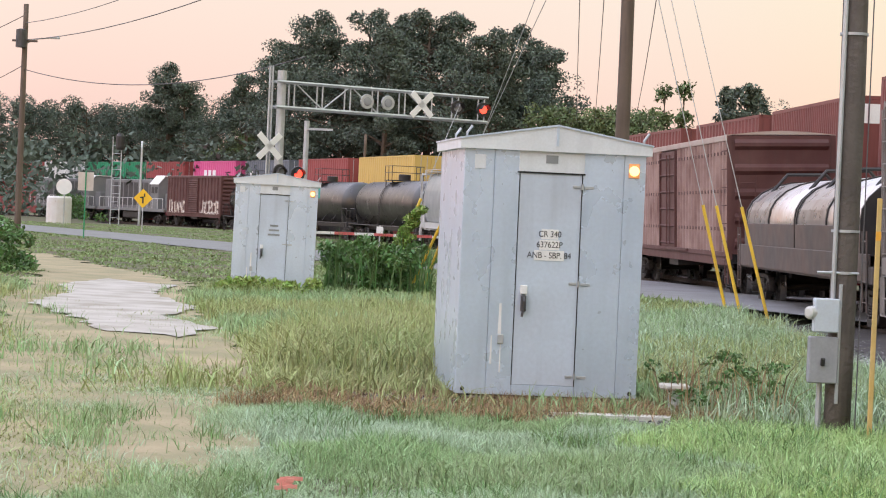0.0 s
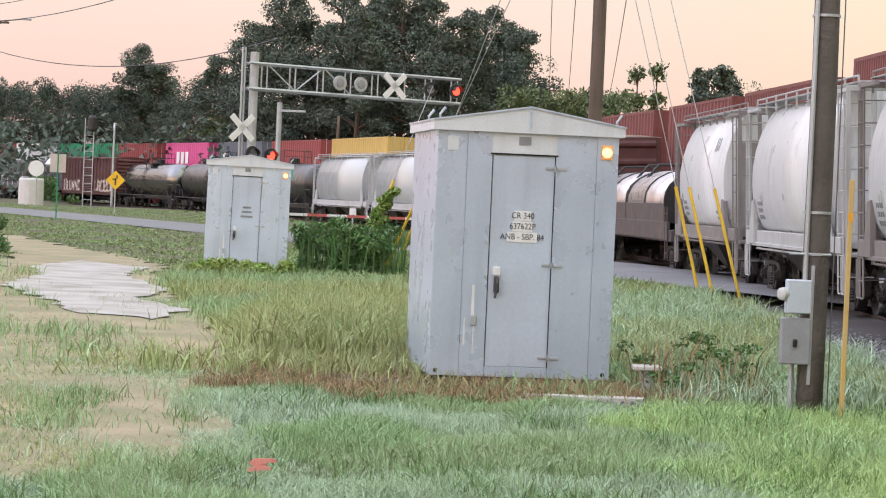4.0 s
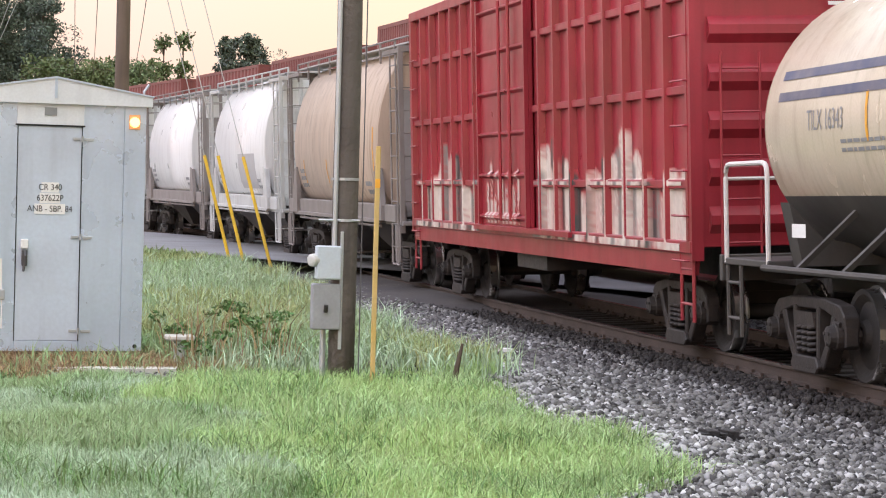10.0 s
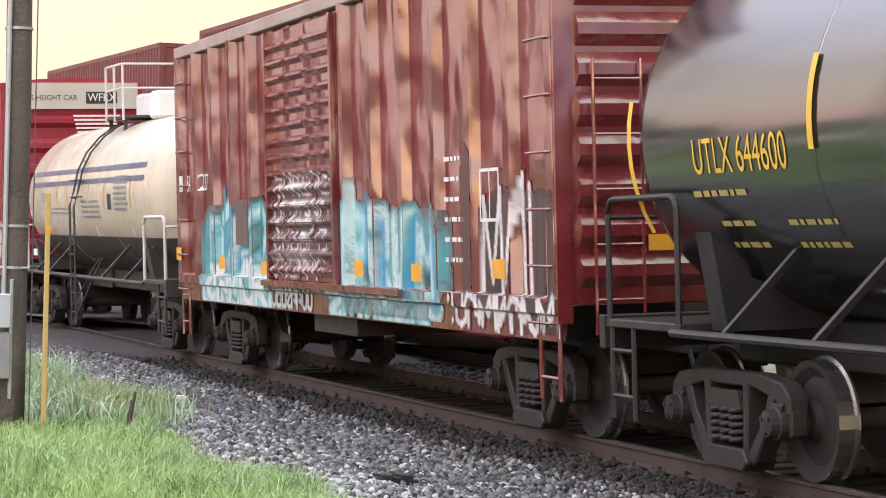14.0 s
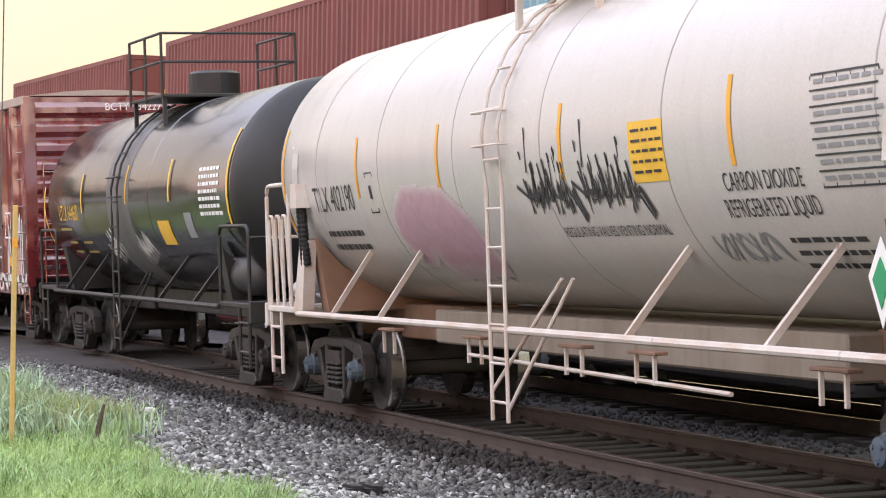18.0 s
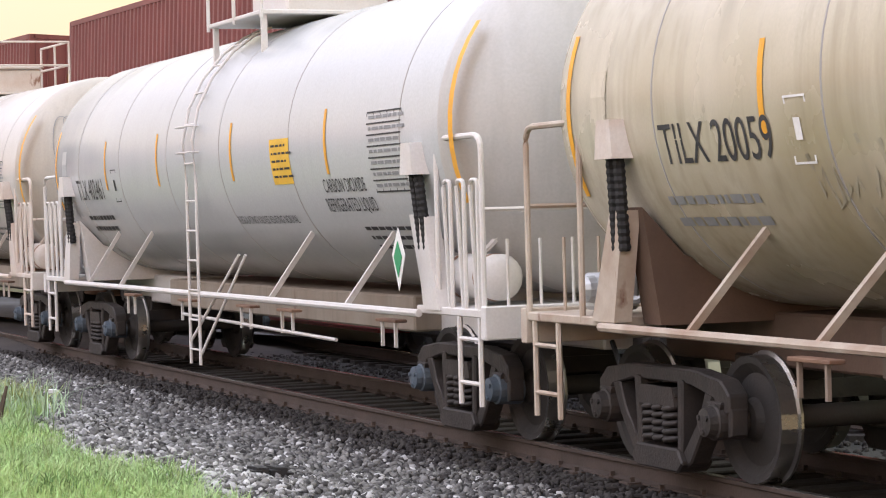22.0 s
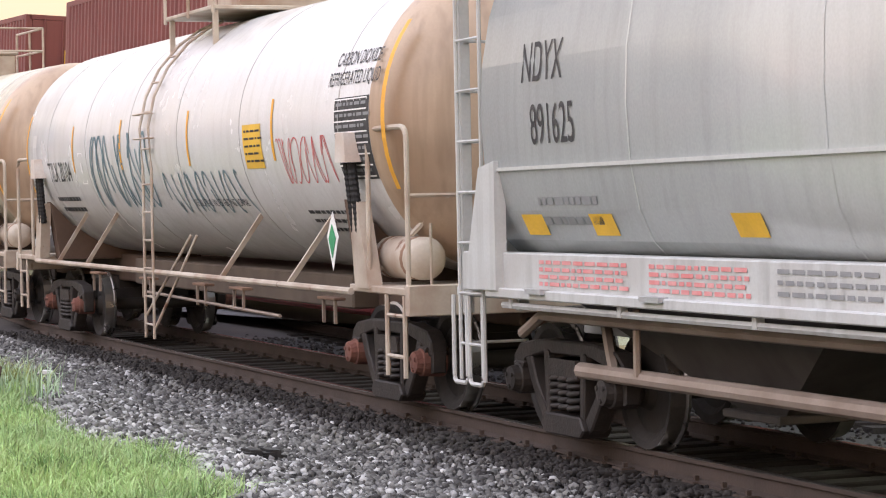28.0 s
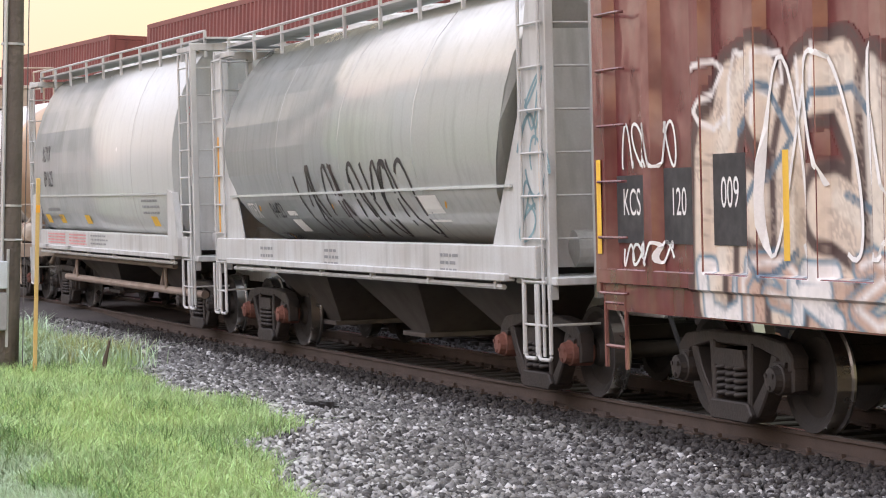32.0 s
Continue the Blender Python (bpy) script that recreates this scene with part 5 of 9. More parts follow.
tube(bm, [(-0.10, -0.10, 1.55), (-0.10, -0.10, 11)], 0.022, 8)
part("conduit", bm, M["galv"], p1)
bm = bmesh.new()
box(bm, -0.27, -0.05, -0.20, -0.06, 1.25, 1.55, 0.01)
meter = part("meter_box", bm, M["meter"], p1, "pale grey meter box")
bm = bmesh.new()
lathe(bm, [(-0.285, 0.035), (-0.275, 0.055), (-0.22, 0.062), (-0.19, 0.066)], "y", 18, (-0.20, 0, 1.42))
dial = part("meter_dial", bm, M["meter_glass"], meter, "round glass meter face")
dial.matrix_basis = Matrix.Translation((-0.25, -0.13, 0)) @ Euler((0, 0, radians(-55))).to_matrix().to_4x4() @ Matrix.Translation((0.20, 0.19, 0))
bm = bmesh.new()
box(bm, -0.30, -0.04, -0.17, -0.05, 0.80, 1.21, 0.01)
sw = part("switch_box", bm, M["box_grey"], p1, "grey steel switch box")
bm = bmesh.new()
tube(bm, [(-0.18, -0.19, 0.96), (-0.18, -0.21, 1.02)], 0.02, 8)
part("latch", bm, M["black"], sw)
bm = bmesh.new()
box(bm, -0.05, -0.02, -0.13, -0.10, 0.62, 1.68, 0.004)
part("mounting_rail", bm, M["galv"], p1)
for z in (1.78, 2.15, 3.9):
    bm = bmesh.new()
    lathe(bm, [(z - 0.012, 0.128), (z + 0.012, 0.128)], "z", 18)
    if z < 2:
        tube(bm, [(-0.25, -0.1, z), (0.12, -0.11, z)], 0.012, 6)
    part("strap", bm, M["galv"], p1)
p2 = pole("utility_pole", 3.75, 50.2, 14.0, 0.165, 0.12, M["pole_far"], "tall weathered wooden pole held by yellow-guarded guys")
for z in (9.5, 11.5, 12.6):
    bm = bmesh.new()
    box(bm, -1.2, 1.2, -0.06, 0.06, z, z + 0.12, 0.01)
    part("crossarm", bm, M["pole_far"], p2)
p3 = pole("utility_pole", -20.3, 112.0, 11.4, 0.17, 0.12, M["pole_far"], "wooden pole with a transformer and a street lamp")
bm = bmesh.new()
lathe(bm, [(9.3, 0.10), (9.32, 0.26), (10.15, 0.26), (10.2, 0.1)], "z", 14, (-0.12, -0.3, 0))
part("transformer", bm, M["dark_steel"], p3, "dark can transformer")
bm = bmesh.new()
tube(bm, [(0, 0, 9.5), (0.5, 0, 9.75), (1.3, 0, 9.85)], 0.035, 6)
arm = part("lamp_arm", bm, M["galv"], p3)
bm = bmesh.new()
box(bm, 1.2, 1.65, -0.1, 0.1, 9.80, 9.90, 0.02)
part("lamp_head", bm, M["galv"], arm)
bm = bmesh.new()
box(bm, -0.6, 0.6, -0.05, 0.05, 9.6, 9.7, 0.01)
part("crossarm", bm, M["pole_far"], p3)
p4 = pole("utility_pole", -6.3, 183.0, 8.3, 0.15, 0.10, M["pole_far"], "far wooden pole in front of the trees")
p5 = pole("utility_pole", -24.6, 190.0, 7.2, 0.11, 0.08, M["galv"], "slim grey lamp post beside the far tracks")


def wire(name, a, b, sag, r_=0.012, label="thin dark overhead wire"):
    bm = bmesh.new()
    a, b = Vector(a), Vector(b)
    tube(bm, [a.lerp(b, k / 16) - Vector((0, 0, sag * 4 * (k / 16) * (1 - k / 16))) for k in range(17)], r_, 5)
    return tagged(part(name, bm, M["wire"]), label, "wire", "overhead wires")


wire("wire", (-20.3, 112, 9.4), (4.0, 50, 11.3), 1.2, 0.02)
wire("wire", (-20.3, 112, 10.2), (2.8, 50.2, 12.4), 1.2, 0.016)
wire("wire", (-20.3, 112, 8.0), (-5.4, 88, 7.6), 0.9, 0.02)
wire("wire", (-20.3, 112, 10.6), (-45, 170, 11), 1.0, 0.02)
wire("wire", (-20.3, 112, 8.2), (-45, 170, 8.5), 1.5, 0.02)
for k, dx in enumerate((-1.1, -0.4, 0.4, 1.1)):
    wire("wire", (3.75 + dx, 50.2, 12.2 - 0.6 * (k % 2)), (14 + 2.2 * dx, 210, 10.5), 2.0, 0.018)
    wire("wire", (3.75 + dx, 50.2, 12.2 - 0.6 * (k % 2)), (3.2 + dx * 0.4, -8, 9.8), 1.2, 0.010)
wire("service_wire", (3.72, 20.72, 9.2), (3.72, 20.72, -0.05), 0.0, 0.006, "thin grey service wire beside the pole")


def guy(x, y, top, name="guy_wire"):
    ob = thing("guy_wire", "guy wire with a bright yellow plastic guard", "guy wire", "guy wires")
    a, b = Vector((x, y, -0.05)), Vector(top)
    d = (b - a).normalized()
    bm = bmesh.new()
    tube(bm, [a, b], 0.010, 5)
    part("strand", bm, M["galv"], ob)
    bm = bmesh.new()
    tube(bm, [a + d * 0.02, a + d * 2.45], 0.035, 8)
    part("guard", bm, M["guy_yellow"], ob, "yellow plastic guard")
    return ob


guy(6.16, 50.1, (3.9, 50.25, 8.6))
guy(6.40, 49.6, (3.9, 50.25, 9.6))
guy(6.95, 49.5, (3.9, 50.25, 11.2))
guy(-0.45, 57.0, (3.6, 50.4, 12.0))
guy(-0.75, 57.3, (3.6, 50.4, 10.4))
cs = [(-1.35 + 0.75 * k / 30 + r.gauss(0, 0.06), 57.4, 0.15 + 1.9 * k / 30) for k in range(30)]
leaf_cloud("guy_vine", cs, 0.17, 2600, 0.06, M["vine"], "yellow-green vine climbing a guy wire", 41)
guy(-1.4, 57.4, (0.3, 57.4, 4.6))

ys_ = thing("marker_stake", "slim faded yellow fibreglass marker stake", "marker stake", "", pose(3.81, 20.5, 0))
bm = bmesh.new()
box(bm, -0.022, 0.022, -0.012, 0.012, -0.2, 2.15, 0.006)
part("blade", bm, M["stake_yellow"], ys_)
bm = bmesh.new()
box(bm, -0.023, 0.023, -0.014, -0.011, 1.78, 1.86)
part("reflector", bm, M["orange"], ys_)
bm = bmesh.new()
tube(bm, [(4.53, 20.5, -0.15), (4.58, 20.5, 0.2), (4.63, 20.52, 0.40)], [0.03, 0.025, 0.012], 6)
tagged(part("wooden_stake", bm, M["bark"]), "short dark leaning wooden stake", "stake")
bm = bmesh.new()
prism(bm, [(6.48, 26.85), (6.66, 26.83), (6.66, 26.98), (6.50, 26.99)], "z", apron_z(6.56, 26.9) + 0.01, apron_z(6.56, 26.9) + 0.07)
tagged(part("white_scrap", bm, M["plain_white"]), "small white scrap lying on the stones", "scrap")
bm = bmesh.new()
z = apron_z(5.8, 16.9)
for k in range(7):
    a = random.Random(k).uniform(-0.4, 0.4)
    prism(bm, [(5.62 + 0.05 * k, 16.82 + 0.03 * a), (5.70 + 0.05 * k, 16.80), (5.70 + 0.05 * k, 16.98), (5.60 + 0.05 * k, 17.0 + 0.06 * a)], "z", z + 0.005, z + 0.035 + 0.02 * (k % 3))
tagged(part("rubber_scrap", bm, M["black_scrap"]), "torn black rubber scrap on the stones", "scrap")
bm = bmesh.new()
for k in range(14):
    a = random.Random(k + 50)
    x, y, zz = -0.88 + a.gauss(0, 0.035), 14.3 + a.gauss(0, 0.03), 0.16 + a.gauss(0, 0.02)
    box(bm, x - 0.02, x + 0.02, y - 0.004, y + 0.004, zz - 0.012, zz + 0.012)
box(bm, -0.885, -0.875, 14.297, 14.303, -0.02, 0.16)
tagged(part("pink_flower", bm, M["flower"]), "small coral-pink flower head in the grass", "flower")

# ---- crossing gantry ----
gx, gy = -5.9, 83.0
ga = thing("crossing_gantry", "galvanised cantilever gantry with lit red crossing lights", "crossing signal", "", pose(gx, gy, 0, 0, 0, 30))
bm = bmesh.new()
tube(bm, [(0, 0, -0.2), (0, 0, 6.75)], 0.16, 12)
part("mast", bm, M["galv"], ga)
for dx in (-0.32, -0.42):
    bm = bmesh.new()
    tube(bm, [(dx, 0.1, -0.2), (dx, 0.1, 6.9)], 0.04, 8)
    part("riser", bm, M["galv"], ga)
L, zt, zb = 8.4, 6.35, 5.45
for z, rr_ in ((zt, 0.055), (zb, 0.065)):
    for y in (-0.22, 0.22):
        bm = bmesh.new()
        tube(bm, [(-0.3, y, z), (L, y, z - 0.05)], rr_, 6)
        part("chord", bm, M["galv"], ga)
for k in range(8):
    x = 0.4 + k * 1.12
    bm = bmesh.new()
    tube(bm, [(x, -0.22, zb), (x, -0.22, zt)], 0.028, 6)
    tube(bm, [(x, 0.22, zb), (x, 0.22, zt)], 0.028, 6)
    if k in (0, 2, 4):
        tube(bm, [(x, -0.22, zt), (x + 1.12, -0.22, zb)], 0.028, 6)
    if k in (1,):
        tube(bm, [(x, -0.22, zb), (x + 1.12, -0.22, zt)], 0.028, 6)
    part("web", bm, M["galv"], ga)


def signal_head(parent, x, y, z, material, label, back=False):
    bm = bmesh.new()
    lathe(bm, [(y - 0.06, 0.26), (y - 0.02, 0.27), (y, 0.27)], "y", 16, (x, 0, z))
    h = part("backplate", bm, M["black"] if not back else M["galv"], parent)
    bm = bmesh.new()
    lathe(bm, [(y - 0.10, 0.06), (y - 0.09, 0.15), (y - 0.062, 0.16)], "y", 16, (x, 0, z))
    part("lens", bm, material, h, label)
    if not back:
        bm = bmesh.new()
        for k in range(9):
            a = math.pi * k / 8
            b = math.pi * (k + 1) / 8
            if k < 8:
                bm.faces.new([bm.verts.new((x + 0.17 * math.cos(t), w, z + 0.17 * math.sin(t))) for t, w in ((a, y - 0.06), (b, y - 0.06), (b, y - 0.32), (a, y - 0.32))])
        part("visor", bm, M["black"], h)
    return h


for x, mt, lb, bk in ((3.25, M["lens_off"], "", True), (4.1, M["lens_off"], "", True), (7.0, M["lens_off"], "unlit lens", False), (8.1, M["red_glow"], "lit red lens", False)):
    signal_head(ga, x, -0.34, 5.85, mt, lb, bk)
for s in (-1, 1):
    bm = bmesh.new()
    for v in box(bm, -0.6, 0.6, -0.012, 0.012, -0.11, 0.11):
        v.co = Matrix.Translation((5.55, -0.3, 5.88)) @ Euler((0, radians(45 * s), 0)).to_matrix().to_4x4() @ v.co
    part("crossbuck_board", bm, M["plain_white"], ga, "white crossbuck board")
for s in (-1, 1):
    bm = bmesh.new()
    for v in box(bm, -0.6, 0.6, -0.012, 0.012, -0.11, 0.11):
        v.co = Matrix.Translation((-0.50, -0.25, 4.05)) @ Euler((0, radians(45 * s), 0)).to_matrix().to_4x4() @ v.co
    part("crossbuck_board", bm, M["plain_white"], ga)
signal_head(ga, -0.10, -0.3, 3.16, M["lens_off"], "", False)
signal_head(ga, 0.62, -0.3, 3.12, M["red_glow"], "lit red lens", False)
bm = bmesh.new()
box(bm, 0, 1.5, -0.06, 0.0, 2.25, 2.32)
part("light_arm", bm, M["galv"], ga)
mast2 = thing("signal_mast", "slim galvanised mast with a short side arm", "signal mast", "", pose(-5.4, 90.5, 0))
bm = bmesh.new()
tube(bm, [(0, 0, -0.1), (0, 0, 5.3)], 0.10, 8)
part("mast", bm, M["galv"], mast2)
bm = bmesh.new()
box(bm, 0.0, 1.0, -0.12, 0.12, 4.95, 5.03)
part("arm", bm, M["galv"], mast2)
# crossing barrier, lowered
bar = thing("crossing_barrier", "lowered white and red striped barrier arm", "barrier", "", pose(-4.8, 84.5, 0, 0, 0, 28))
bm = bmesh.new()
box(bm, -0.2, 0.2, -0.2, 0.2, -0.05, 1.2, 0.02)
part("housing", bm, M["galv"], bar)
for k in range(9):
    bm = bmesh.new()
    box(bm, 0.2 + 0.8 * k, 0.2 + 0.8 * (k + 1), -0.03, 0.03, 1.02, 1.12)
    part("arm_section", bm, M["plain_white"] if k % 2 == 0 else M["red_ink"], bar)
cc = thing("small_sign", "small square marker sign on a thin post", "sign", "", pose(-2.4, 90, 0))
bm = bmesh.new()
tube(bm, [(0, 0, -0.1), (0, 0, 1.4)], 0.03, 6)
part("post", bm, M["galv"], cc)
bm = bmesh.new()
box(bm, -0.13, 0.13, -0.03, -0.01, 1.05, 1.35)
part("plate", bm, M["plain_white"], cc)
gs = thing("marker_sign", "small teal marker plate on a thin post", "sign", "", pose(-4.15, 76, 0))
bm = bmesh.new()
tube(bm, [(0, 0, -0.1), (0, 0, 2.6)], 0.03, 6)
part("post", bm, M["green_paint"], gs)
bm = bmesh.new()
box(bm, -0.14, 0.14, -0.03, -0.01, 2.25, 2.6)
part("plate", bm, M["teal"], gs)

# ---- far left things ----
sg = thing("warning_sign", "yellow diamond road sign on a post", "road sign", "", pose(-19.6, 153, 0))
bm = bmesh.new()
tube(bm, [(0, 0, -0.2), (0, 0, 2.3)], 0.04, 6)
part("post", bm, M["galv"], sg)
bm = bmesh.new()
prism(bm, [(0, 1.55), (0.63, 2.18), (0, 2.81), (-0.63, 2.18)], "y", -0.05, -0.02)
pl = part("plate", bm, M["sign_yellow"], sg)
bm = bmesh.new()
box(bm, -0.05, 0.05, -0.058, -0.052, 1.85, 2.3)
box(bm, -0.20, 0.05, -0.058, -0.052, 2.2, 2.28)
box(bm, 0.05, 0.14, -0.058, -0.052, 2.28, 2.5)
part("symbol", bm, M["ink"], pl)
sb = thing("sign_back", "pale square road sign seen from behind on a green post", "road sign", "", pose(-17.5, 114.5, 0))
bm = bmesh.new()
tube(bm, [(0, 0, -0.2), (0, 0, 3.3)], 0.035, 6)
part("post", bm, M["green_paint"], sb)
bm = bmesh.new()
box(bm, -0.38, 0.38, 0.03, 0.05, 2.35, 3.25)
part("plate", bm, M["sign_back"], sb)
sp_ = thing("railway_signal", "lattice railway signal mast with a black head", "railway signal", "", pose(-26.6, 190, 0))
bm = bmesh.new()
for x in (-0.35, 0.35):
    tube(bm, [(x, 0, -0.2), (x, 0, 7.2)], 0.05, 6)
for k in range(10):
    tube(bm, [(-0.35, 0, 0.6 + 0.65 * k), (0.35, 0, 0.6 + 0.65 * k)], 0.025, 5)
part("ladder_mast", bm, M["galv"], sp_)
bm = bmesh.new()
lathe(bm, [(6.1, 0.25), (6.3, 0.36), (7.2, 0.36), (7.45, 0.2)], "z", 10, (0.25, -0.2, 0))
part("head", bm, M["black"], sp_)
tk = thing("water_tank", "dull white round tank beside the road", "tank", "", pose(-30.3, 185, 0))
bm = bmesh.new()
lathe(bm, [(-0.1, 1.0), (2.0, 1.0), (2.15, 0.9)], "z", 16)
part("shell", bm, M["white"], tk)
ds = thing("satellite_dish", "white satellite dish on a short pole", "dish", "", pose(-29.5, 182.5, 0))
bm = bmesh.new()
tube(bm, [(0, 0, -0.1), (0, 0, 2.8)], 0.06, 6)
part("pole", bm, M["galv"], ds)
bm = bmesh.new()
lathe(bm, [(-0.35, 0.62), (-0.25, 0.4), (-0.18, 0.12)], "y", 16, (0, 0, 2.9))
part("reflector", bm, M["plain_white"], ds)


# ---- bogies ----
def mesh_of(name, bm, materials, smooth=False):
    me = bpy.data.meshes.new(name)
    bm.to_mesh(me)
    bm.free()
    for one in materials:
        me.materials.append(one)
    if smooth:
        me.shade_smooth()
    return me


WR = 0.457
bm = bmesh.new()
lathe(bm, [(-0.10, 0.10), (-0.085, 0.13), (-0.03, 0.16), (0.0, 0.33), (-0.055, 0.40), (-0.065, 0.452), (0.06, WR), (0.072, 0.485), (0.095, 0.480), (0.095, 0.40), (0.045, 0.34), (0.03, 0.16), (0.09, 0.13), (0.10, 0.10)],
      "x", 28, mi=[0, 0, 0, 0, 0, 1, 1, 1, 0, 0, 0, 0, 0])
WHEEL = mesh_of("wheel", bm, [M["wheel"], M["tread"]])
bm = bmesh.new()
lathe(bm, [(-1.08, 0.07), (-0.9, 0.085), (0.9, 0.085), (1.08, 0.07)], "x", 12)
AXLE = mesh_of("axle", bm, [M["wheel"]], True)
bm = bmesh.new()
a, b = -0.08, 0.08
prism(bm, [(-1.06, 0.52), (-1.06, 0.65), (-0.93, 0.75), (-0.52, 0.80), (0.52, 0.80), (0.93, 0.75), (1.06, 0.65), (1.06, 0.52), (0.94, 0.50), (0.82, 0.62), (0.46, 0.69), (-0.46, 0.69), (-0.82, 0.62), (-0.94, 0.50)], "x", a, b)
for s in (-1, 1):
    # pedestal, slanted tension arm, column and bearing saddle
    prism(bm, [(s * 0.82, 0.64), (s * 0.70, 0.66), (s * 0.60, 0.46), (s * 0.37, 0.20), (s * 0.30, 0.18), (s * 0.34, 0.07), (s * 0.46, 0.12), (s * 0.70, 0.42)], "x", a, b)
    prism(bm, [(s * 0.40, 0.72), (s * 0.31, 0.72), (s * 0.29, 0.18), (s * 0.36, 0.18)], "x", a - 0.02, b + 0.02)
    prism(bm, [(s * 1.07, 0.56), (s * 1.01, 0.56), (s * 1.01, 0.36), (s * 1.06, 0.36)], "x", a + 0.01, b - 0.01)
    prism(bm, [(s * 1.00, 0.60), (s * 0.78, 0.60), (s * 0.80, 0.54), (s * 0.98, 0.54)], "x", a - 0.03, b + 0.03)
prism(bm, [(-0.42, 0.12), (-0.34, 0.05), (0.34, 0.05), (0.42, 0.12), (0.34, 0.22), (-0.34, 0.22)], "x", a - 0.05, b + 0.05)
prism(bm, [(-0.30, 0.60), (-0.24, 0.66), (0.24, 0.66), (0.30, 0.60), (0.24, 0.55), (-0.24, 0.55)], "x", a - 0.03, b + 0.03)
bmesh.ops.bevel(bm, geom=[e for e in bm.edges if e.calc_length() > 0.1], offset=0.014, segments=1, affect="EDGES")
FRAME = mesh_of("side_frame", bm, [M["bogie"]])
bm = bmesh.new()
prism(bm, [(-0.30, 0.52), (-0.26, 0.66), (0.26, 0.66), (0.30, 0.52)], "x", -1.12, 1.12)
box(bm, -0.35, 0.35, -0.22, 0.22, 0.62, 0.86, 0.02)
BOLSTER = mesh_of("bolster", bm, [M["bogie"]])
bm = bmesh.new()
pts = [(0.082 * math.cos(t * 0.6283), 0.082 * math.sin(t * 0.6283), 0.25 + 0.28 * t / 50) for t in range(51)]
tube(bm, pts, 0.023, 5)
SPRING = mesh_of("spring", bm, [M["bogie"]], True)


def cap_mesh(material):
    bm = bmesh.new()
    lathe(bm, [(-0.20, 0.05), (-0.19, 0.10), (-0.13, 0.115), (-0.12, 0.13), (0.10, 0.14)], "x", 14)
    for k in range(3):
        t = 2.09 * k + 0.5
        lathe(bm, [(-0.21, 0.02), (-0.185, 0.022)], "x", 6, (0, 0.065 * math.cos(t), 0.065 * math.sin(t)))
    return mesh_of("bearing_cap", bm, [material])


CAPS = {"dark": cap_mesh(M["bogie"]), "red": cap_mesh(M["bogie_red"]), "blue": cap_mesh(M["cap_blue"])}
AXLES = []


def bogie(car, y, cap="dark", spin=True):
    """Two wheelsets, two side frames with springs and bearing caps, and a bolster, y along the car."""
    put("bolster", BOLSTER, car, m=Matrix.Translation((0, y, 0)))
    for s in (-1, 1):
        fr = put("side_frame", FRAME, car, m=Matrix.Translation((s * 1.0, y, 0)))
        for k in (-1, 0, 1):
            put("spring", SPRING, fr, m=Matrix.Translation((-s * -0.045, k * 0.165, 0)))
        for e in (-1, 1):
            put("bearing_cap", CAPS[cap], fr, m=Matrix.Translation((0, e * 0.89, WR)) @ (Matrix.Rotation(math.pi, 4, "Z") if s > 0 else Matrix.Identity(4)))
    for e in (-1, 1):
        ax = put("axle", AXLE, car, m=Matrix.Translation((0, y + e * 0.89, WR)))
        for s in (-1, 1):
            put("wheel", WHEEL, ax, m=Matrix.Translation((s * 0.76, 0, 0)) @ (Matrix.Identity(4) if s < 0 else Matrix.Rotation(math.pi, 4, "Z")))
        AXLES.append((ax, y + e * 0.89, car))


TRAIN = []


def car(name, label, category, rear, front, overhang=2.0, cap="dark"):
    """A freight car from its rear to its front coupler, as places along the track at the fifteenth second."""
    ob = thing(name, label, category, "freight train")
    hl = (front - rear) / 2
    ob["half"] = hl
    bogie(ob, hl - overhang, cap)
    bogie(ob, -hl + overhang, cap)
    for s in (-1, 1):
        bm = bmesh.new()
        box(bm, -0.09, 0.09, min(s * (hl - 0.55), s * hl), max(s * (hl - 0.55), s * hl), 0.76, 0.92, 0.02)
        box(bm, -0.17, 0.17, min(s * hl, s * (hl - 0.22)), max(s * hl, s * (hl - 0.22)), 0.70, 0.98, 0.04)
        part("coupler", bm, M["bogie"], ob)
        bm = bmesh.new()
        tube(bm, bent([(-0.25, s * (hl - 0.6), 0.85), (-0.3, s * (hl - 0.2), 0.45), (-0.12, s * hl, 0.5)], 0.1), 0.025, 6)
        part("brake_hose", bm, M["rubber"], ob)
    TRAIN.append((ob, (rear + front) / 2, hl - overhang))
    return ob, hl


def ladder(bm, x, y0, y1, z0, z1, n, r=0.013, dx=0.0):
    """Two stiles and n rungs on a side at x."""
    for y in (y0, y1):
        tube(bm, [(x, y, z0), (x + dx, y, z1)], r * 1.2, 6)
    for k in range(n):
        t = (k + 0.5) / n
        tube(bm, [(x + dx * t, y0, z0 + (z1 - z0) * t), (x + dx * t, y1, z0 + (z1 - z0) * t)], r, 6)


def grab(bm, x, y0, y1, z, out=0.06, r=0.012):
    tube(bm, bent([(x, y0, z), (x - out, y0, z), (x - out, y1, z), (x, y1, z)], 0.03, 2), r, 6)


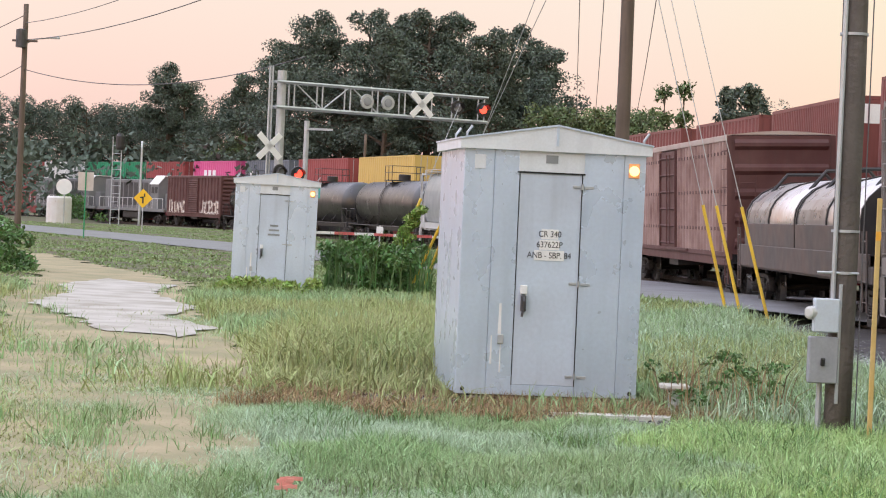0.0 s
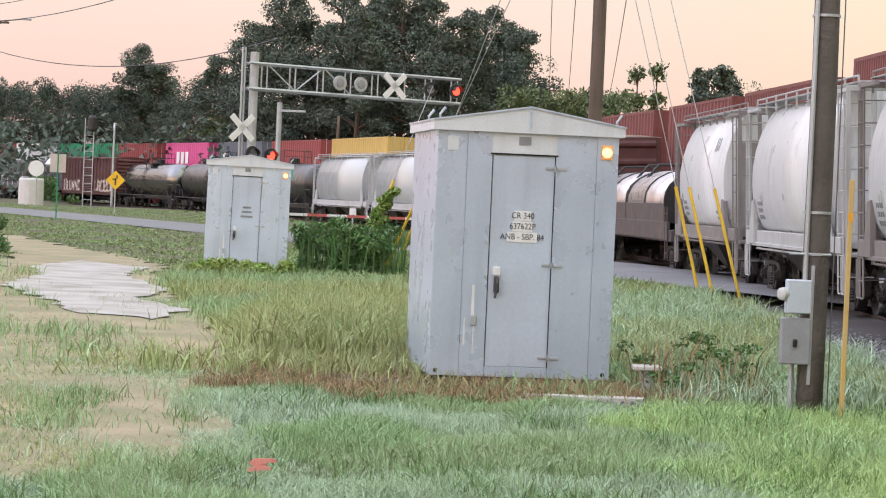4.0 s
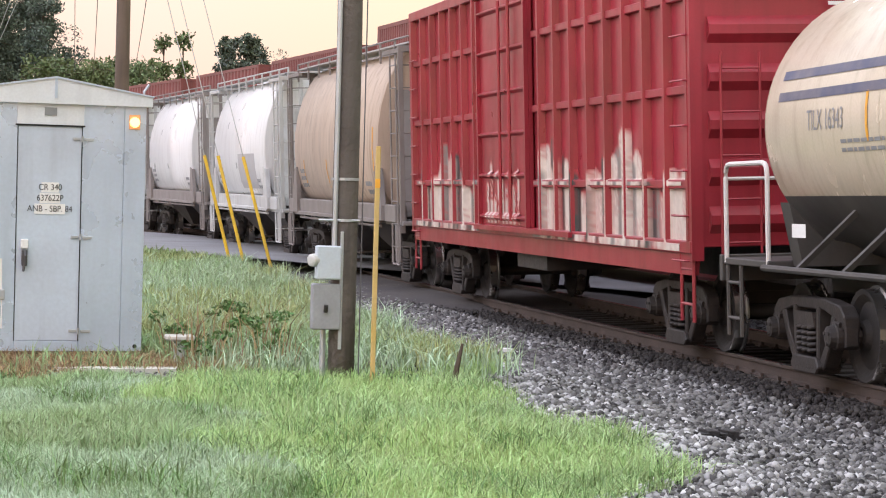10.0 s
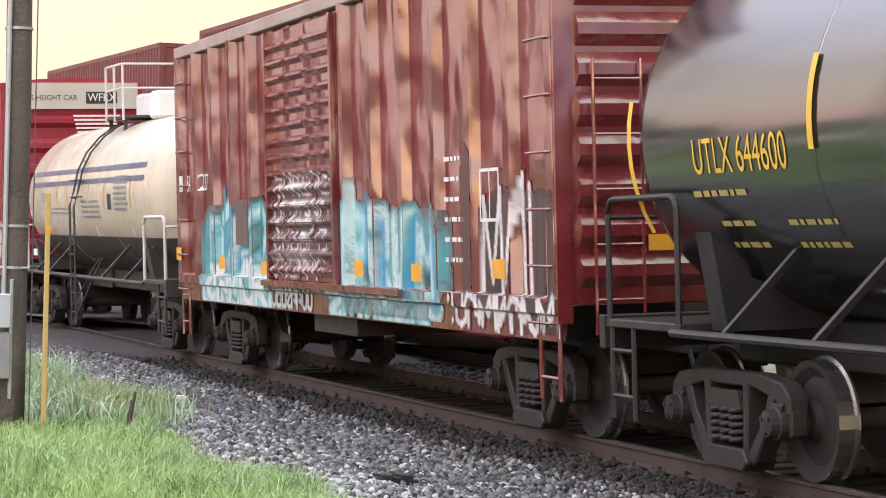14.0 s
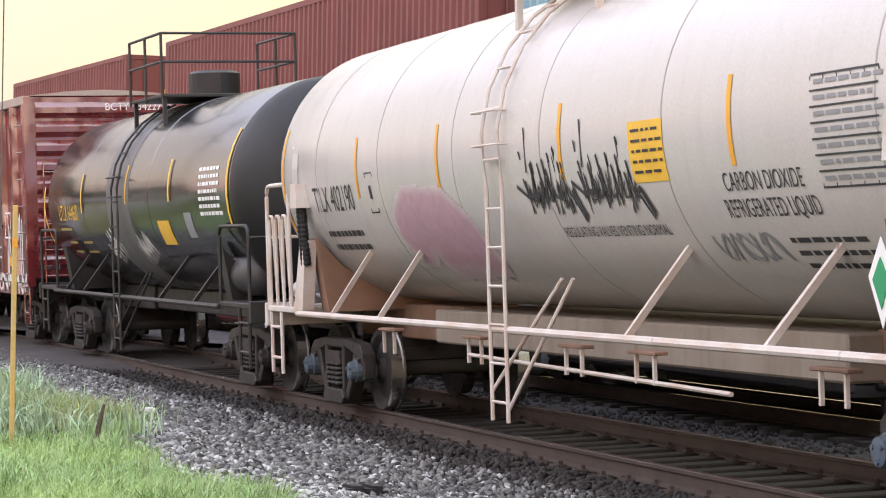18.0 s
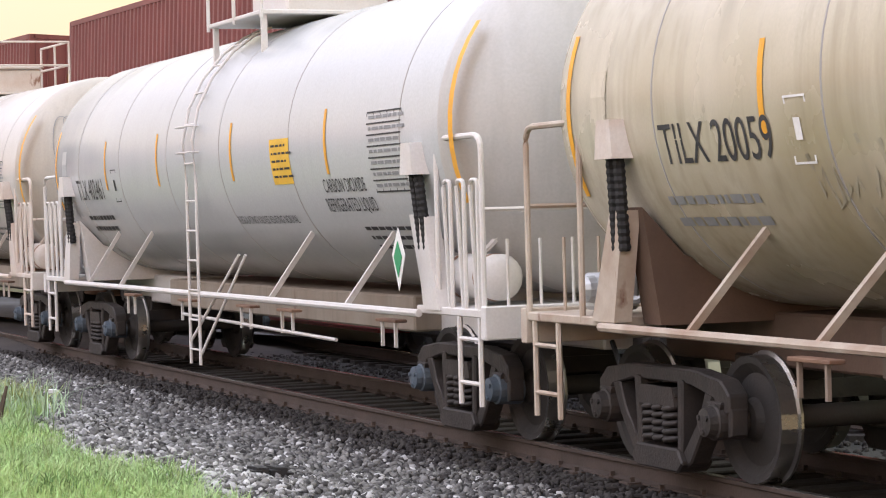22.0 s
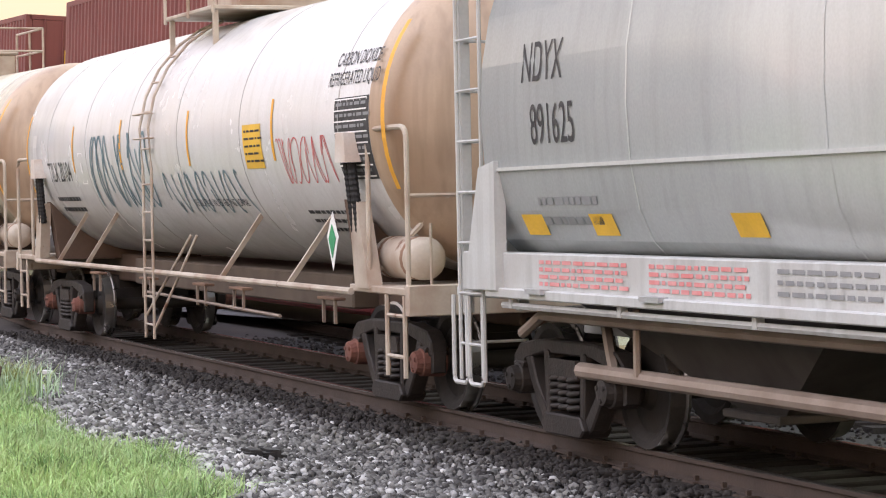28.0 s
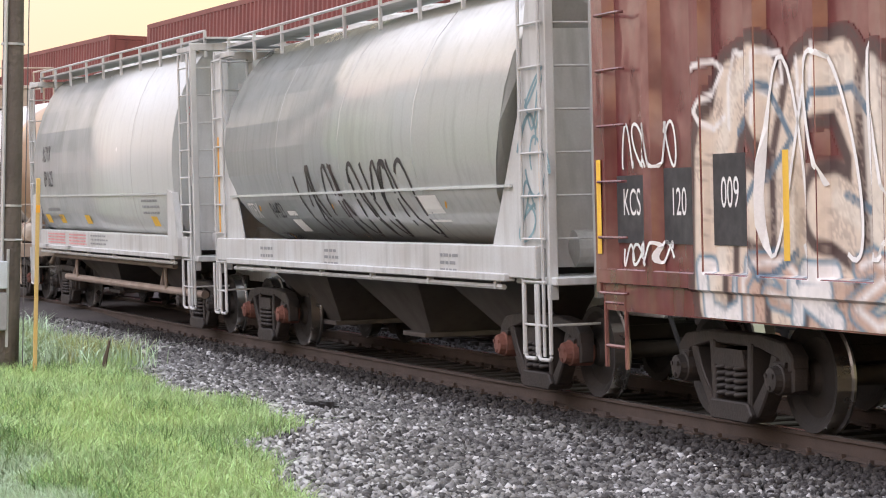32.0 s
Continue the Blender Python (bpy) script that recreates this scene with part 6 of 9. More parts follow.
# ---- tank cars ----
def tank_car(name, label, rear, front, body, trim, R=1.50, zc=2.78, ends=1.55, overhang=2.0, cap="dark", seams=(), ladder_y=1.0, co2=False, low_black=None, head=None, dome=True, seed=1, barrel_mat=None, low_at=0.22, rear_head=None, hd=0.75, deck=(1.05, 1.35, 0.75), rail_paint=None):
    ob, hl = car(name, label, "tank car", rear, front, overhang, cap)
    L = hl - ends
    bm = bmesh.new()
    prof = [(-L + hd - hd * math.cos(t), R * math.sin(t)) for t in (0.08, 0.3, 0.55, 0.8, 1.05, 1.3, 1.5708)]
    prof += [(-L * 0.5, R), (0, R), (L * 0.5, R)] + [(-u, v) for u, v in prof[::-1]]
    lathe(bm, prof, "y", 64, (0, 0, zc))
    mats = [body]
    if low_black:
        mats.append(low_black)
        bmesh.ops.bisect_plane(bm, geom=bm.verts[:] + bm.edges[:] + bm.faces[:], plane_co=(0, 0, zc - R * low_at), plane_no=(0, 0, 1))
        bm.faces.ensure_lookup_table()
        for f in bm.faces:
            if f.calc_center_median().z < zc - R * low_at:
                f.material_index = 1
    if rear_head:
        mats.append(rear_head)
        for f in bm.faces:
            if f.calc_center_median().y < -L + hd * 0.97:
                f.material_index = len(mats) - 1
    tank = part("tank", bm, mats, ob, smooth=True)
    side = lambda y, z: Vector((-math.sqrt(max((R + 0.006) ** 2 - (z - zc) ** 2, 0.01)), y, z))
    for y in seams:
        bm = bmesh.new()
        lathe(bm, [(y - 0.014, R - 0.01), (y - 0.009, R + 0.004), (y + 0.009, R + 0.004), (y + 0.014, R - 0.01)], "y", 64, (0, 0, zc))
        part("weld_band", bm, M["seam"] if co2 else body, tank, smooth=True)
    # stub sills and saddles
    for s in (-1, 1):
        bm = bmesh.new()
        y0, y1 = sorted((s * (hl - 0.6), s * (hl - 4.4)))
        box(bm, -0.33, 0.33, y0, y1, 0.78, 1.18, 0.02)
        prism(bm, [(-1.25, 1.12), (1.25, 1.12), (1.38, zc - 0.75), (1.05, zc - 1.1), (0, zc - R + 0.05), (-1.05, zc - 1.1), (-1.38, zc - 0.75)], "y", s * (hl - 2.25) - 0.14, s * (hl - 2.25) + 0.14)
        part("saddle", bm, M["saddle_dark"] if trim is M["tan_rusty"] else M["saddle_rust"] if trim is M["white_rusty"] else trim, ob)
    bm = bmesh.new()
    w_ = 0.62 if co2 else 0.26
    box(bm, -w_, w_, -(hl - 4.3), hl - 4.3, 0.80, 1.16, 0.02)
    part("centre_sill", bm, (M["sill_tan_shaded"] if trim is M["tan_rusty"] else M["sill_cream"]) if co2 else trim, ob)
    for s in (-1, 1):
        bm = bmesh.new()
        y0, y1 = sorted((s * (hl - 2.0), s * (hl - 0.45)))
        box(bm, -1.48, 1.48, y0, y1, 1.10, 1.17, 0.01)
        box(bm, -1.50, 1.50, s * (hl - 0.45) - 0.05, s * (hl - 0.45) + 0.05, 0.92, 1.2, 0.01)
        part("end_platform", bm, trim, ob)
        for x in (-1.46, 1.46):
            bm = bmesh.new()
            tube(bm, bent([(x, s * (hl - 1.95), 1.12), (x, s * (hl - 1.95), 2.15), (x, s * (hl - 0.55), 2.15), (x, s * (hl - 0.55), 1.12)] if not co2 else
                          [(x, s * (hl - 1.5), 1.12), (x, s * (hl - 1.5), 2.62), (x, s * (hl - 0.5), 2.62), (x, s * (hl - 0.5), 1.12)], 0.14), 0.026, 8)
            part("end_rail", bm, rail_paint or trim, ob)
            for yy in (1.35, 1.05, 0.75) if co2 and trim is not M["tan_rusty"] else ():
                bm = bmesh.new()
                tube(bm, bent([(x * 0.97, s * (hl - yy), 1.12), (x, s * (hl - yy), 2.25), (x, s * (hl - yy + 0.16), 2.25), (x, s * (hl - yy + 0.16), 1.12)], 0.05, 2), 0.02, 6)
                part("end_bar", bm, trim, ob)
        bm = bmesh.new()
        tube(bm, bent([(-1.46, s * (hl - 0.5), 2.0), (0, s * (hl - 0.48), 2.0), (1.46, s * (hl - 0.5), 2.0)], 0.1), 0.022, 6)
        part("cross_rail", bm, rail_paint or trim, ob)
        for x in (-1.46, 1.46):
            bm = bmesh.new()
            ladder(bm, x, s * (hl - 1.05), s * (hl - 0.6), 0.36, 1.1, 2, 0.02)
            part("end_step", bm, trim, ob)
    # side rail bar with slanted stays
    for x in (-1, 1):
        bm = bmesh.new()
        tube(bm, [(x * 1.50, -(hl - 1.9), 1.10), (x * 1.50, hl - 1.9, 1.10)], 0.035, 8)
        part("side_bar", bm, trim, ob)
        for y in (-L * 0.62, -L * 0.33, L * 0.45, L * 0.66):
            bm = bmesh.new()
            tube(bm, [(x * 1.49, y + 0.12, 1.10), (x * (R * 0.78), y - 0.46, zc - R * 0.60)], 0.036, 4)
            part("stay", bm, trim, ob)
    # ladder over the side to the platform
    bm = bmesh.new()
    pts = [(-1.53, 0.28), (-1.53, 2.35)] + [(-(R + 0.07) * math.cos(t), zc + (R + 0.07) * math.sin(t)) for t in (0.1, 0.35, 0.6, 0.85, 1.05, 1.2)]
    for y in (ladder_y - 0.2, ladder_y + 0.2):
        tube(bm, [(x, y, z) for x, z in pts], 0.019, 6)
    for (x0, z0), (x1, z1) in zip(pts, pts[1:]):
        n = max(1, round(math.hypot(x1 - x0, z1 - z0) / 0.36))
        for k in range(n):
            t = (k + 0.5) / n
            tube(bm, [(x0 + (x1 - x0) * t, ladder_y - 0.2, z0 + (z1 - z0) * t), (x0 + (x1 - x0) * t, ladder_y + 0.2, z0 + (z1 - z0) * t)], 0.014, 6)
    for e in (-1, 1):
        tube(bm, [(-1.52, ladder_y + 0.2, 0.55), (-1.2, ladder_y - 0.75, zc - R * 0.78)], 0.018, 6) if e < 0 else tube(bm, [(-1.52, ladder_y - 0.2, 0.40), (-1.2, ladder_y - 1.0, zc - R * 0.78)], 0.018, 6)
    grab(bm, -R - 0.02, ladder_y - 0.32, ladder_y + 0.32, zc + 0.32, 0.1)
    grab(bm, -R - 0.02, ladder_y - 0.32, ladder_y + 0.32, zc + 0.02, 0.1)
    part("ladder", bm, trim, ob)
    # platform with railing and valve housing on top
    zt = zc + R
    px0, py0, py1 = deck[0], ladder_y - deck[1], ladder_y + deck[2]
    bm = bmesh.new()
    box(bm, -px0, px0, py0, py1, zt + 0.02, zt + 0.07, 0.01)
    for x in (-px0 + 0.06, px0 - 0.06):
        for y in (py0 + 0.1, py1 - 0.1):
            box(bm, x - 0.03, x + 0.03, y - 0.03, y + 0.03, zt - 0.5, zt + 0.03)
    part("top_platform", bm, trim, ob)
    bm = bmesh.new()
    for x in (-px0, px0):
        for y in (py0, (py0 + py1) / 2, py1):
            tube(bm, [(x, y, zt - 0.02), (x, y, zt + 0.98)], 0.022, 6)
        for z in (zt + 0.55, zt + 0.98):
            tube(bm, [(x, py0, z), (x, py1, z)], 0.022, 6)
    for z in (zt + 0.55, zt + 0.98):
        tube(bm, [(-px0, py0, z), (px0, py0, z)], 0.022, 6)
    part("top_rail", bm, rail_paint or trim, ob)
    bm = bmesh.new()
    if co2:
        box(bm, -0.62, 0.62, ladder_y - 0.95, ladder_y + 0.35, zt + 0.07, zt + 0.50, 0.03)
        box(bm, -0.66, 0.66, ladder_y - 1.0, ladder_y + 0.4, zt + 0.50, zt + 0.56, 0.02)
    else:
        lathe(bm, [(zt + 0.02, 0.40), (zt + 0.42, 0.40), (zt + 0.46, 0.34)], "z", 20, (0, ladder_y - 0.45, 0))
    part("valve_housing", bm, trim if co2 else (head or M["black"]), ob)
    return ob, hl, side, tank


def co2_fittings(ob, hl, tank, trim, zc, R):
    """White-hooded black hoses, wedge covers and air tank at each end."""
    for s in (-1, 1):
        y = s * (hl - (2.25 if s > 0 else 1.85))
        bm = bmesh.new()
        prism(bm, [(y - 0.15, 2.32), (y + 0.15, 2.32), (y + 0.11, 2.60), (y - 0.11, 2.60)], "x", -R - 0.11, -R + 0.12)
        part("hose_hood", bm, M["white_rusty"] if trim is M["tan_rusty"] else trim, ob, "white steel hose hood")
        bm = bmesh.new()
        for d in (-0.06, 0.06):
            n = 26
            tube(bm, [(-R - 0.02 + 0.06 * k / n, y + d + s * 0.05 * k / n, 2.36 - 0.70 * k / n) for k in range(n + 1)], [0.042 + 0.007 * (k % 2) for k in range(n + 1)], 8)
        part("hose", bm, M["rubber"], ob, "black ribbed rubber hoses")
        bm = bmesh.new()
        yy = y + s * 0.28
        prism(bm, [(yy - 0.16, 1.14), (yy + 0.22, 1.14), (yy - s * 0.25 + 0.12, 1.95), (yy - s * 0.25 - 0.10, 1.95)], "x", -1.50, -1.36)
        part("wedge_cover", bm, trim, ob)
        for k in range(3):
            bm = bmesh.new()
            tube(bm, [(-1.2 + 0.3 * k, s * (hl - 0.6), 1.17), (-1.2 + 0.3 * k, s * (hl - 0.6), 1.75)], 0.015, 5)
            part("short_post", bm, trim, ob)
        bm = bmesh.new()
        if s < 0:
            lathe(bm, [(-0.50, 0.04), (-0.48, 0.14), (-0.42, 0.20), (0.42, 0.20), (0.48, 0.14), (0.50, 0.04)], "y", 18, (-1.12, s * (hl - 1.35), 1.42))
            part("air_tank", bm, trim, ob, smooth=True)
            for e in (-0.3, 0.3):
                bm = bmesh.new()
                lathe(bm, [(e - 0.03, 0.204), (e + 0.03, 0.204)], "y", 18, (-1.12, s * (hl - 1.35), 1.42))
                part("tank_strap", bm, M["saddle_rust"], ob)
        else:
            box(bm, -1.30, -1.00, hl - 1.55, hl - 1.15, 1.20, 1.48, 0.03)
            lathe(bm, [(-1.40, 0.05), (-1.36, 0.10), (-1.22, 0.11)], "x", 12, (0, hl - 1.35, 1.36))
            lathe(bm, [(1.44, 0.10), (1.56, 0.10), (1.60, 0.05)], "z", 12, (-1.15, hl - 1.45, 0))
            tube(bm, bent([(-1.15, hl - 1.55, 1.30), (-1.15, hl - 1.85, 1.28), (-1.0, hl - 2.0, 1.5)], 0.06), 0.03, 6)
            part("brake_valve", bm, M["galv"], ob, "grey cast brake valve")
        bm = bmesh.new()
        tube(bm, [(-1.4, s * (hl - 1.8), 1.15), (-0.9, s * (hl - 0.9), 2.0), (0.2, s * (hl - 1.2), 2.3)], 0.03, 6)
        part("end_brace", bm, trim, ob)
    bm = bmesh.new()
    y = -(hl - 1.95)
    for k in range(2):
        prism(bm, [(y - 0.16, 1.62 - 0.0), (y, 1.86), (y + 0.16, 1.62), (y, 1.30)], "x", -1.66 - 0.004 * k, -1.655 - 0.004 * k) if k == 0 else prism(bm, [(y - 0.10, 1.60), (y, 1.74), (y + 0.10, 1.60), (y, 1.42)], "x", -1.668, -1.664, 1)
    part("diamond_placard", bm, [M["plain_white"], M["green_paint"]], ob, "white and green diamond placard")
    bm = bmesh.new()
    tube(bm, [(-1.2, -(hl - 5), 0.72), (-1.2, hl - 7, 0.80)], 0.02, 6)
    for y in (-5.6, -2.5, -1.0, 1.5, 4.2):
        box(bm, -1.22, -1.19, y - 0.015, y + 0.015, 0.72, 0.96)
        box(bm, -1.22, -1.19, y + 0.34, y + 0.37, 0.72, 0.96)
    part("brake_rod", bm, M["dusty_pipe"] if trim is M["tan_rusty"] else trim, ob)
    for y in (-5.6, -2.5, -1.0, 1.5, 4.2):
        bm = bmesh.new()
        box(bm, -1.24, -1.12, y - 0.08, y + 0.46, 0.955, 0.985, 0.006)
        part("hand_bar", bm, M["saddle_rust"], ob, "rusty brown hand bar")


def tank_marks(ob, hl, side, tank, zc, R, number, dull, seed, venting=True, py=-3.1, ty=-6.2, ny=5.45):
    """Numbers, stripes, tables and placards on a white tank's side."""
    rg = random.Random(seed)
    L = hl - 0.6
    z = zc - 0.36
    ink = M["ink_soft"] if dull else M["ink"]
    lettering("number", number, 0.40, ny, z + 0.02, side, M["ink"], tank, 0.72 if ny > 5.3 else 0.82, "black car number")
    decal("data_lines", small_print(rg, 6.1, z - 0.32, 1.3, 2, 0.15, 0.06), side, ink, tank, 2)
    for y in (4.45, 1.8, -1.35, -4.55):
        decal("reflector", [(y - 0.035, y + 0.035, z + 0.02, z + 0.66)], side, M["orange"], tank, 6, "orange reflective stripe")
    decal("end_stripe", [(-7.88, -7.78, z - 0.30, z + 1.25)], side, M["orange"], tank, 10, "long orange end stripe")
    decal("end_stripe", [(7.36, 7.43, z - 0.30, z + 0.9)], side, M["orange"], tank, 10)
    decal("yellow_placard", [(py - 0.32, py + 0.32, z - 0.05, z + 0.42)], side, M["yellow"], tank, 5, "yellow warning placard")
    up = lambda y, zz: side(y, zz) + Vector((-0.004, 0, 0))
    decal("placard_print", small_print(rg, py + 0.26, z + 0.36, 0.5, 5, 0.08, 0.022), up, M["ink"], tank, 1)
    if venting:
        lettering("notice", "REGULATING VALVES VENTING NORMAL", 0.12, -2.0, z - 0.42, side, ink, tank, 0.95)
    cy, cz = (-4.9, z - 0.10) if ty > -6.5 else (ty, z + 0.95)
    lettering("cargo_name", "CARBON DIOXIDE", 0.19, cy, cz, side, ink, tank, 0.75)
    lettering("cargo_name", "REFRIGERATED LIQUID", 0.19, cy, cz - 0.19, side, ink, tank, 0.72)
    decal("data_lines", small_print(rg, -4.9, z - 0.50, 1.1, 3, 0.09, 0.035), side, ink, tank, 1)
    a = z - 0.18
    if ty < -6.5:
        decal("table_panel", [(ty - 0.5, ty + 0.45, a - 0.02, a + 0.76)], lambda y, zz: side(y, zz) + Vector((0.003, 0, 0)), M["ink"], tank, 6, "black printed data panel")
        ink = M["plain_white"]
    frame_ = [(ty - 0.45, ty + 0.45, a + k * 0.105, a + 0.014 + k * 0.105) for k in range(8)] + [(ty - 0.45 + k * 0.18, ty - 0.437 + k * 0.18, a, a + 0.735) for k in range(6)]
    decal("data_table", frame_, side, ink, tank, 1, "printed data table")
    decal("data_table_print", small_print(rg, ty + 0.4, a + 0.71, 0.8, 7, 0.105, 0.03), side, M["ink_soft"], tank, 1)
    decal("stencil_box", [(3.9, 3.92, z - 0.15, z + 0.28), (4.15, 4.17, z - 0.15, z + 0.28), (3.9, 4.17, z + 0.265, z + 0.28), (3.9, 4.17, z - 0.15, z - 0.135), (3.99, 4.07, z, z + 0.14)], side, ink, tank, 1)
    decal("pad_plate", [(6.75, 7.0, z + 0.05, z + 0.6)], side, tank.data.materials[0], tank, 3)


W_TANK = mat("white_tank_paint", (0.54, 0.53, 0.51), 0.20, dirt=(0.56, 0.50, 0.45), amt=0.35, scale=0.45, streak=0.10, bump=0.012, rust=(0.40, 0.28, 0.20), rust_at=0.88)
W_TANK2 = mat("grey_white_tank_paint", (0.52, 0.54, 0.55), 0.19, dirt=(0.50, 0.52, 0.54), amt=0.4, scale=0.4, streak=0.06, bump=0.012)
W_TANK3 = mat("stained_tank_paint", (0.58, 0.54, 0.44), 0.24, dirt=(0.30, 0.25, 0.13), amt=0.85, scale=0.45, streak=0.32, bump=0.03, rust=(0.20, 0.15, 0.11), rust_at=0.76)
W_TANK4 = mat("cream_white_tank_paint", (0.68, 0.69, 0.70), 0.22, dirt=(0.60, 0.55, 0.48), amt=0.5, scale=0.5, streak=0.2, bump=0.02, rust=(0.36, 0.22, 0.14), rust_at=0.84)
BLACK_TANK = mat("gloss_black_tank_paint", (0.012, 0.014, 0.014), 0.11, ior=3.1, dirt=(0.035, 0.035, 0.035), amt=0.4, scale=0.6, streak=0.15, bump=0.01)
CREAM = mat("cream_tank_paint", (0.63, 0.56, 0.44), 0.22, dirt=(0.52, 0.43, 0.30), amt=0.5, scale=0.6, streak=0.3, bump=0.02, rust=(0.40, 0.24, 0.12), rust_at=0.84)
SOOT = mat("sooty_black", (0.05, 0.048, 0.046), 0.6, dirt=(0.09, 0.08, 0.07), amt=0.6, scale=1, streak=0.4, bump=0.05)

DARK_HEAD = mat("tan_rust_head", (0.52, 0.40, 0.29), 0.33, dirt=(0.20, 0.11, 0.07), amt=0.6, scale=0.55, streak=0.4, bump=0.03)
RT, ZT = 1.50, 2.72
SEAM = (-6.6, -3.4, -0.9, 1.35, 3.7, 6.0)
# rear head: tank paint made darker and tanner, painted-in shade plus some dirt
c1, hl, sd, tk_ = tank_car("tank_car", "white liquid-gas tank car with black scrawled tags", -8.2, 9.5, W_TANK, M["white_rusty"], RT, ZT, seams=SEAM, ladder_y=0.15, ends=0.6, rear_head=mat("dusty_shaded_head", (0.44, 0.41, 0.36), 0.35, dirt=(0.36, 0.30, 0.24), amt=0.5, scale=0.6, streak=0.2, bump=0.02), co2=True, cap="blue")
co2_fittings(c1, hl, tk_, M["white_rusty"], ZT, RT)
tank_marks(c1, hl, sd, tk_, ZT, RT, "TILX 402190", False, 1)
rg = random.Random(77)
bm = bmesh.new()
for y_, w_ in ((-0.42, 1.05), (-1.68, 1.15)):
    for k in range(3):
        stroke(bm, jag(rg, y_ - 0.03 * k, ZT - 0.66 + 0.02 * k, w_, 0.66 - 0.08 * k, 4 + k), 0.034, lambda y, z: sd(y, z) + Vector((-0.006, 0, 0)))
    stroke(bm, [(y_ + 0.16, ZT - 0.36), (y_ - 0.05, ZT - 0.46), (y_ - 0.35, ZT - 0.44)], 0.04, lambda y, z: sd(y, z) + Vector((-0.006, 0, 0)))
    stroke(bm, [(y_ - 0.12, ZT + 0.14), (y_ - 0.13, ZT - 0.25)], 0.03, lambda y, z: sd(y, z) + Vector((-0.006, 0, 0)))
part("scrawled_tag", bm, M["ink"], tk_, "black scrawled tag")
pk_ = (0.46, 0.30, 0.36)
ss = [([(1.5, ZT - 0.85), (1.9, ZT - 0.65), (2.9, ZT - 0.6), (3.2, ZT - 0.75)], 0.62, pk_, 0.12), ([(1.3, ZT - 0.95), (2.6, ZT - 1.0)], 0.3, pk_, 0.25)]
spray("pink_patch", tk_, 0.9, 3.7, ZT - 1.3, ZT - 0.1, sd, ss, (0.55, 0.52, 0.52), "faded pink painted patch", 0.03, 0.15, 6)
bm = bmesh.new()
for k in range(5):
    stroke(bm, swirl(rg, -3.7 - k * 0.2, ZT - 1.02, 0.25, 0.2), 0.03, sd)
part("scrawled_tag", bm, M["ink_soft"], tk_)
bm = bmesh.new()
end_face = lambda y, z: Vector((y, -(hl - 0.6) + 0.75 - 0.75 * math.sqrt(max(1 - (y * y + (z - ZT) ** 2) / RT ** 2, 0)) - 0.02, z))
for k in range(4):
    stroke(bm, swirl(rg, -0.55 + 0.1 * k, ZT + 0.1, 0.5, 0.8), 0.011, end_face)
part("scrawled_sketch", bm, M["ink_soft"], tk_)

# rear head: same white paint, greyed to put the end's shade into it
c2, hl, sd, tk_ = tank_car("tank_car", "clean white liquid-gas tank car with orange stripes", -25.95, -8.2, W_TANK2, M["white"], RT, ZT, seams=SEAM, ladder_y=0.15, ends=0.6, rear_head=mat("shaded_white_head", (0.46, 0.46, 0.45), 0.35, dirt=(0.42, 0.38, 0.33), amt=0.5, scale=0.6, streak=0.2, bump=0.02), co2=True, cap="blue")
co2_fittings(c2, hl, tk_, M["white"], ZT, RT)
tank_marks(c2, hl, sd, tk_, ZT, RT, "TILX 402461", False, 2)

c3, hl, sd, tk_ = tank_car("tank_car", "grimy yellow-stained white tank car with rusty frame", -43.6, -25.95, W_TANK3, M["tan_rusty"], RT, ZT, seams=SEAM, ladder_y=0.35, ends=0.6, rear_head=DARK_HEAD, co2=True, cap="dark")
co2_fittings(c3, hl, tk_, M["tan_rusty"], ZT, RT)
tank_marks(c3, hl, sd, tk_, ZT, RT, "TILX 20059", True, 3, py=-5.35, ty=-7.1, ny=5.15)
bm = bmesh.new()
for k in range(14):
    stroke(bm, jag(rg, 4.0 - k * 0.62, ZT - 0.85, 0.5, 0.55, 2), 0.04, sd)
part("faded_tag", bm, mat("faded_tag_paint", (0.27, 0.24, 0.17), 0.6, dirt=(0.45, 0.42, 0.32), amt=0.9, scale=2, bump=0), tk_, "faded dark scrawl")

c4, hl, sd, tk_ = tank_car("tank_car", "white tank car with a teal scrawl and rusty trim", -61.2, -43.6, W_TANK4, M["tan_rusty"], RT, ZT, seams=SEAM, ladder_y=0.35, ends=0.6, rear_head=DARK_HEAD, co2=True, cap="red")
co2_fittings(c4, hl, tk_, M["tan_rusty"], ZT, RT)
tank_marks(c4, hl, sd, tk_, ZT, RT, "TILX 20104", False, 4, py=-3.85, ty=-6.95, ny=5.4)
bm = bmesh.new()
for k in range(7):
    stroke(bm, swirl(rg, 3.6 - k * 0.42, ZT - 0.85, 0.6, 1.0), 0.05, sd)
for k in range(8):
    stroke(bm, swirl(rg, 0.0 - k * 0.42, ZT - 0.9, 0.35, 0.5), 0.035, sd)
part("scrawled_tag", bm, mat("teal_tag_paint", (0.10, 0.17, 0.20), 0.6, dirt=(0.25, 0.33, 0.35), amt=0.7, scale=3, bump=0), tk_, "dark teal scrawled tag")
bm = bmesh.new()
for k in range(7):
    stroke(bm, swirl(rg, -4.6 - k * 0.24, ZT - 0.6, 0.3, 0.5), 0.016, sd)
part("scrawled_tag", bm, M["red_ink"], tk_)
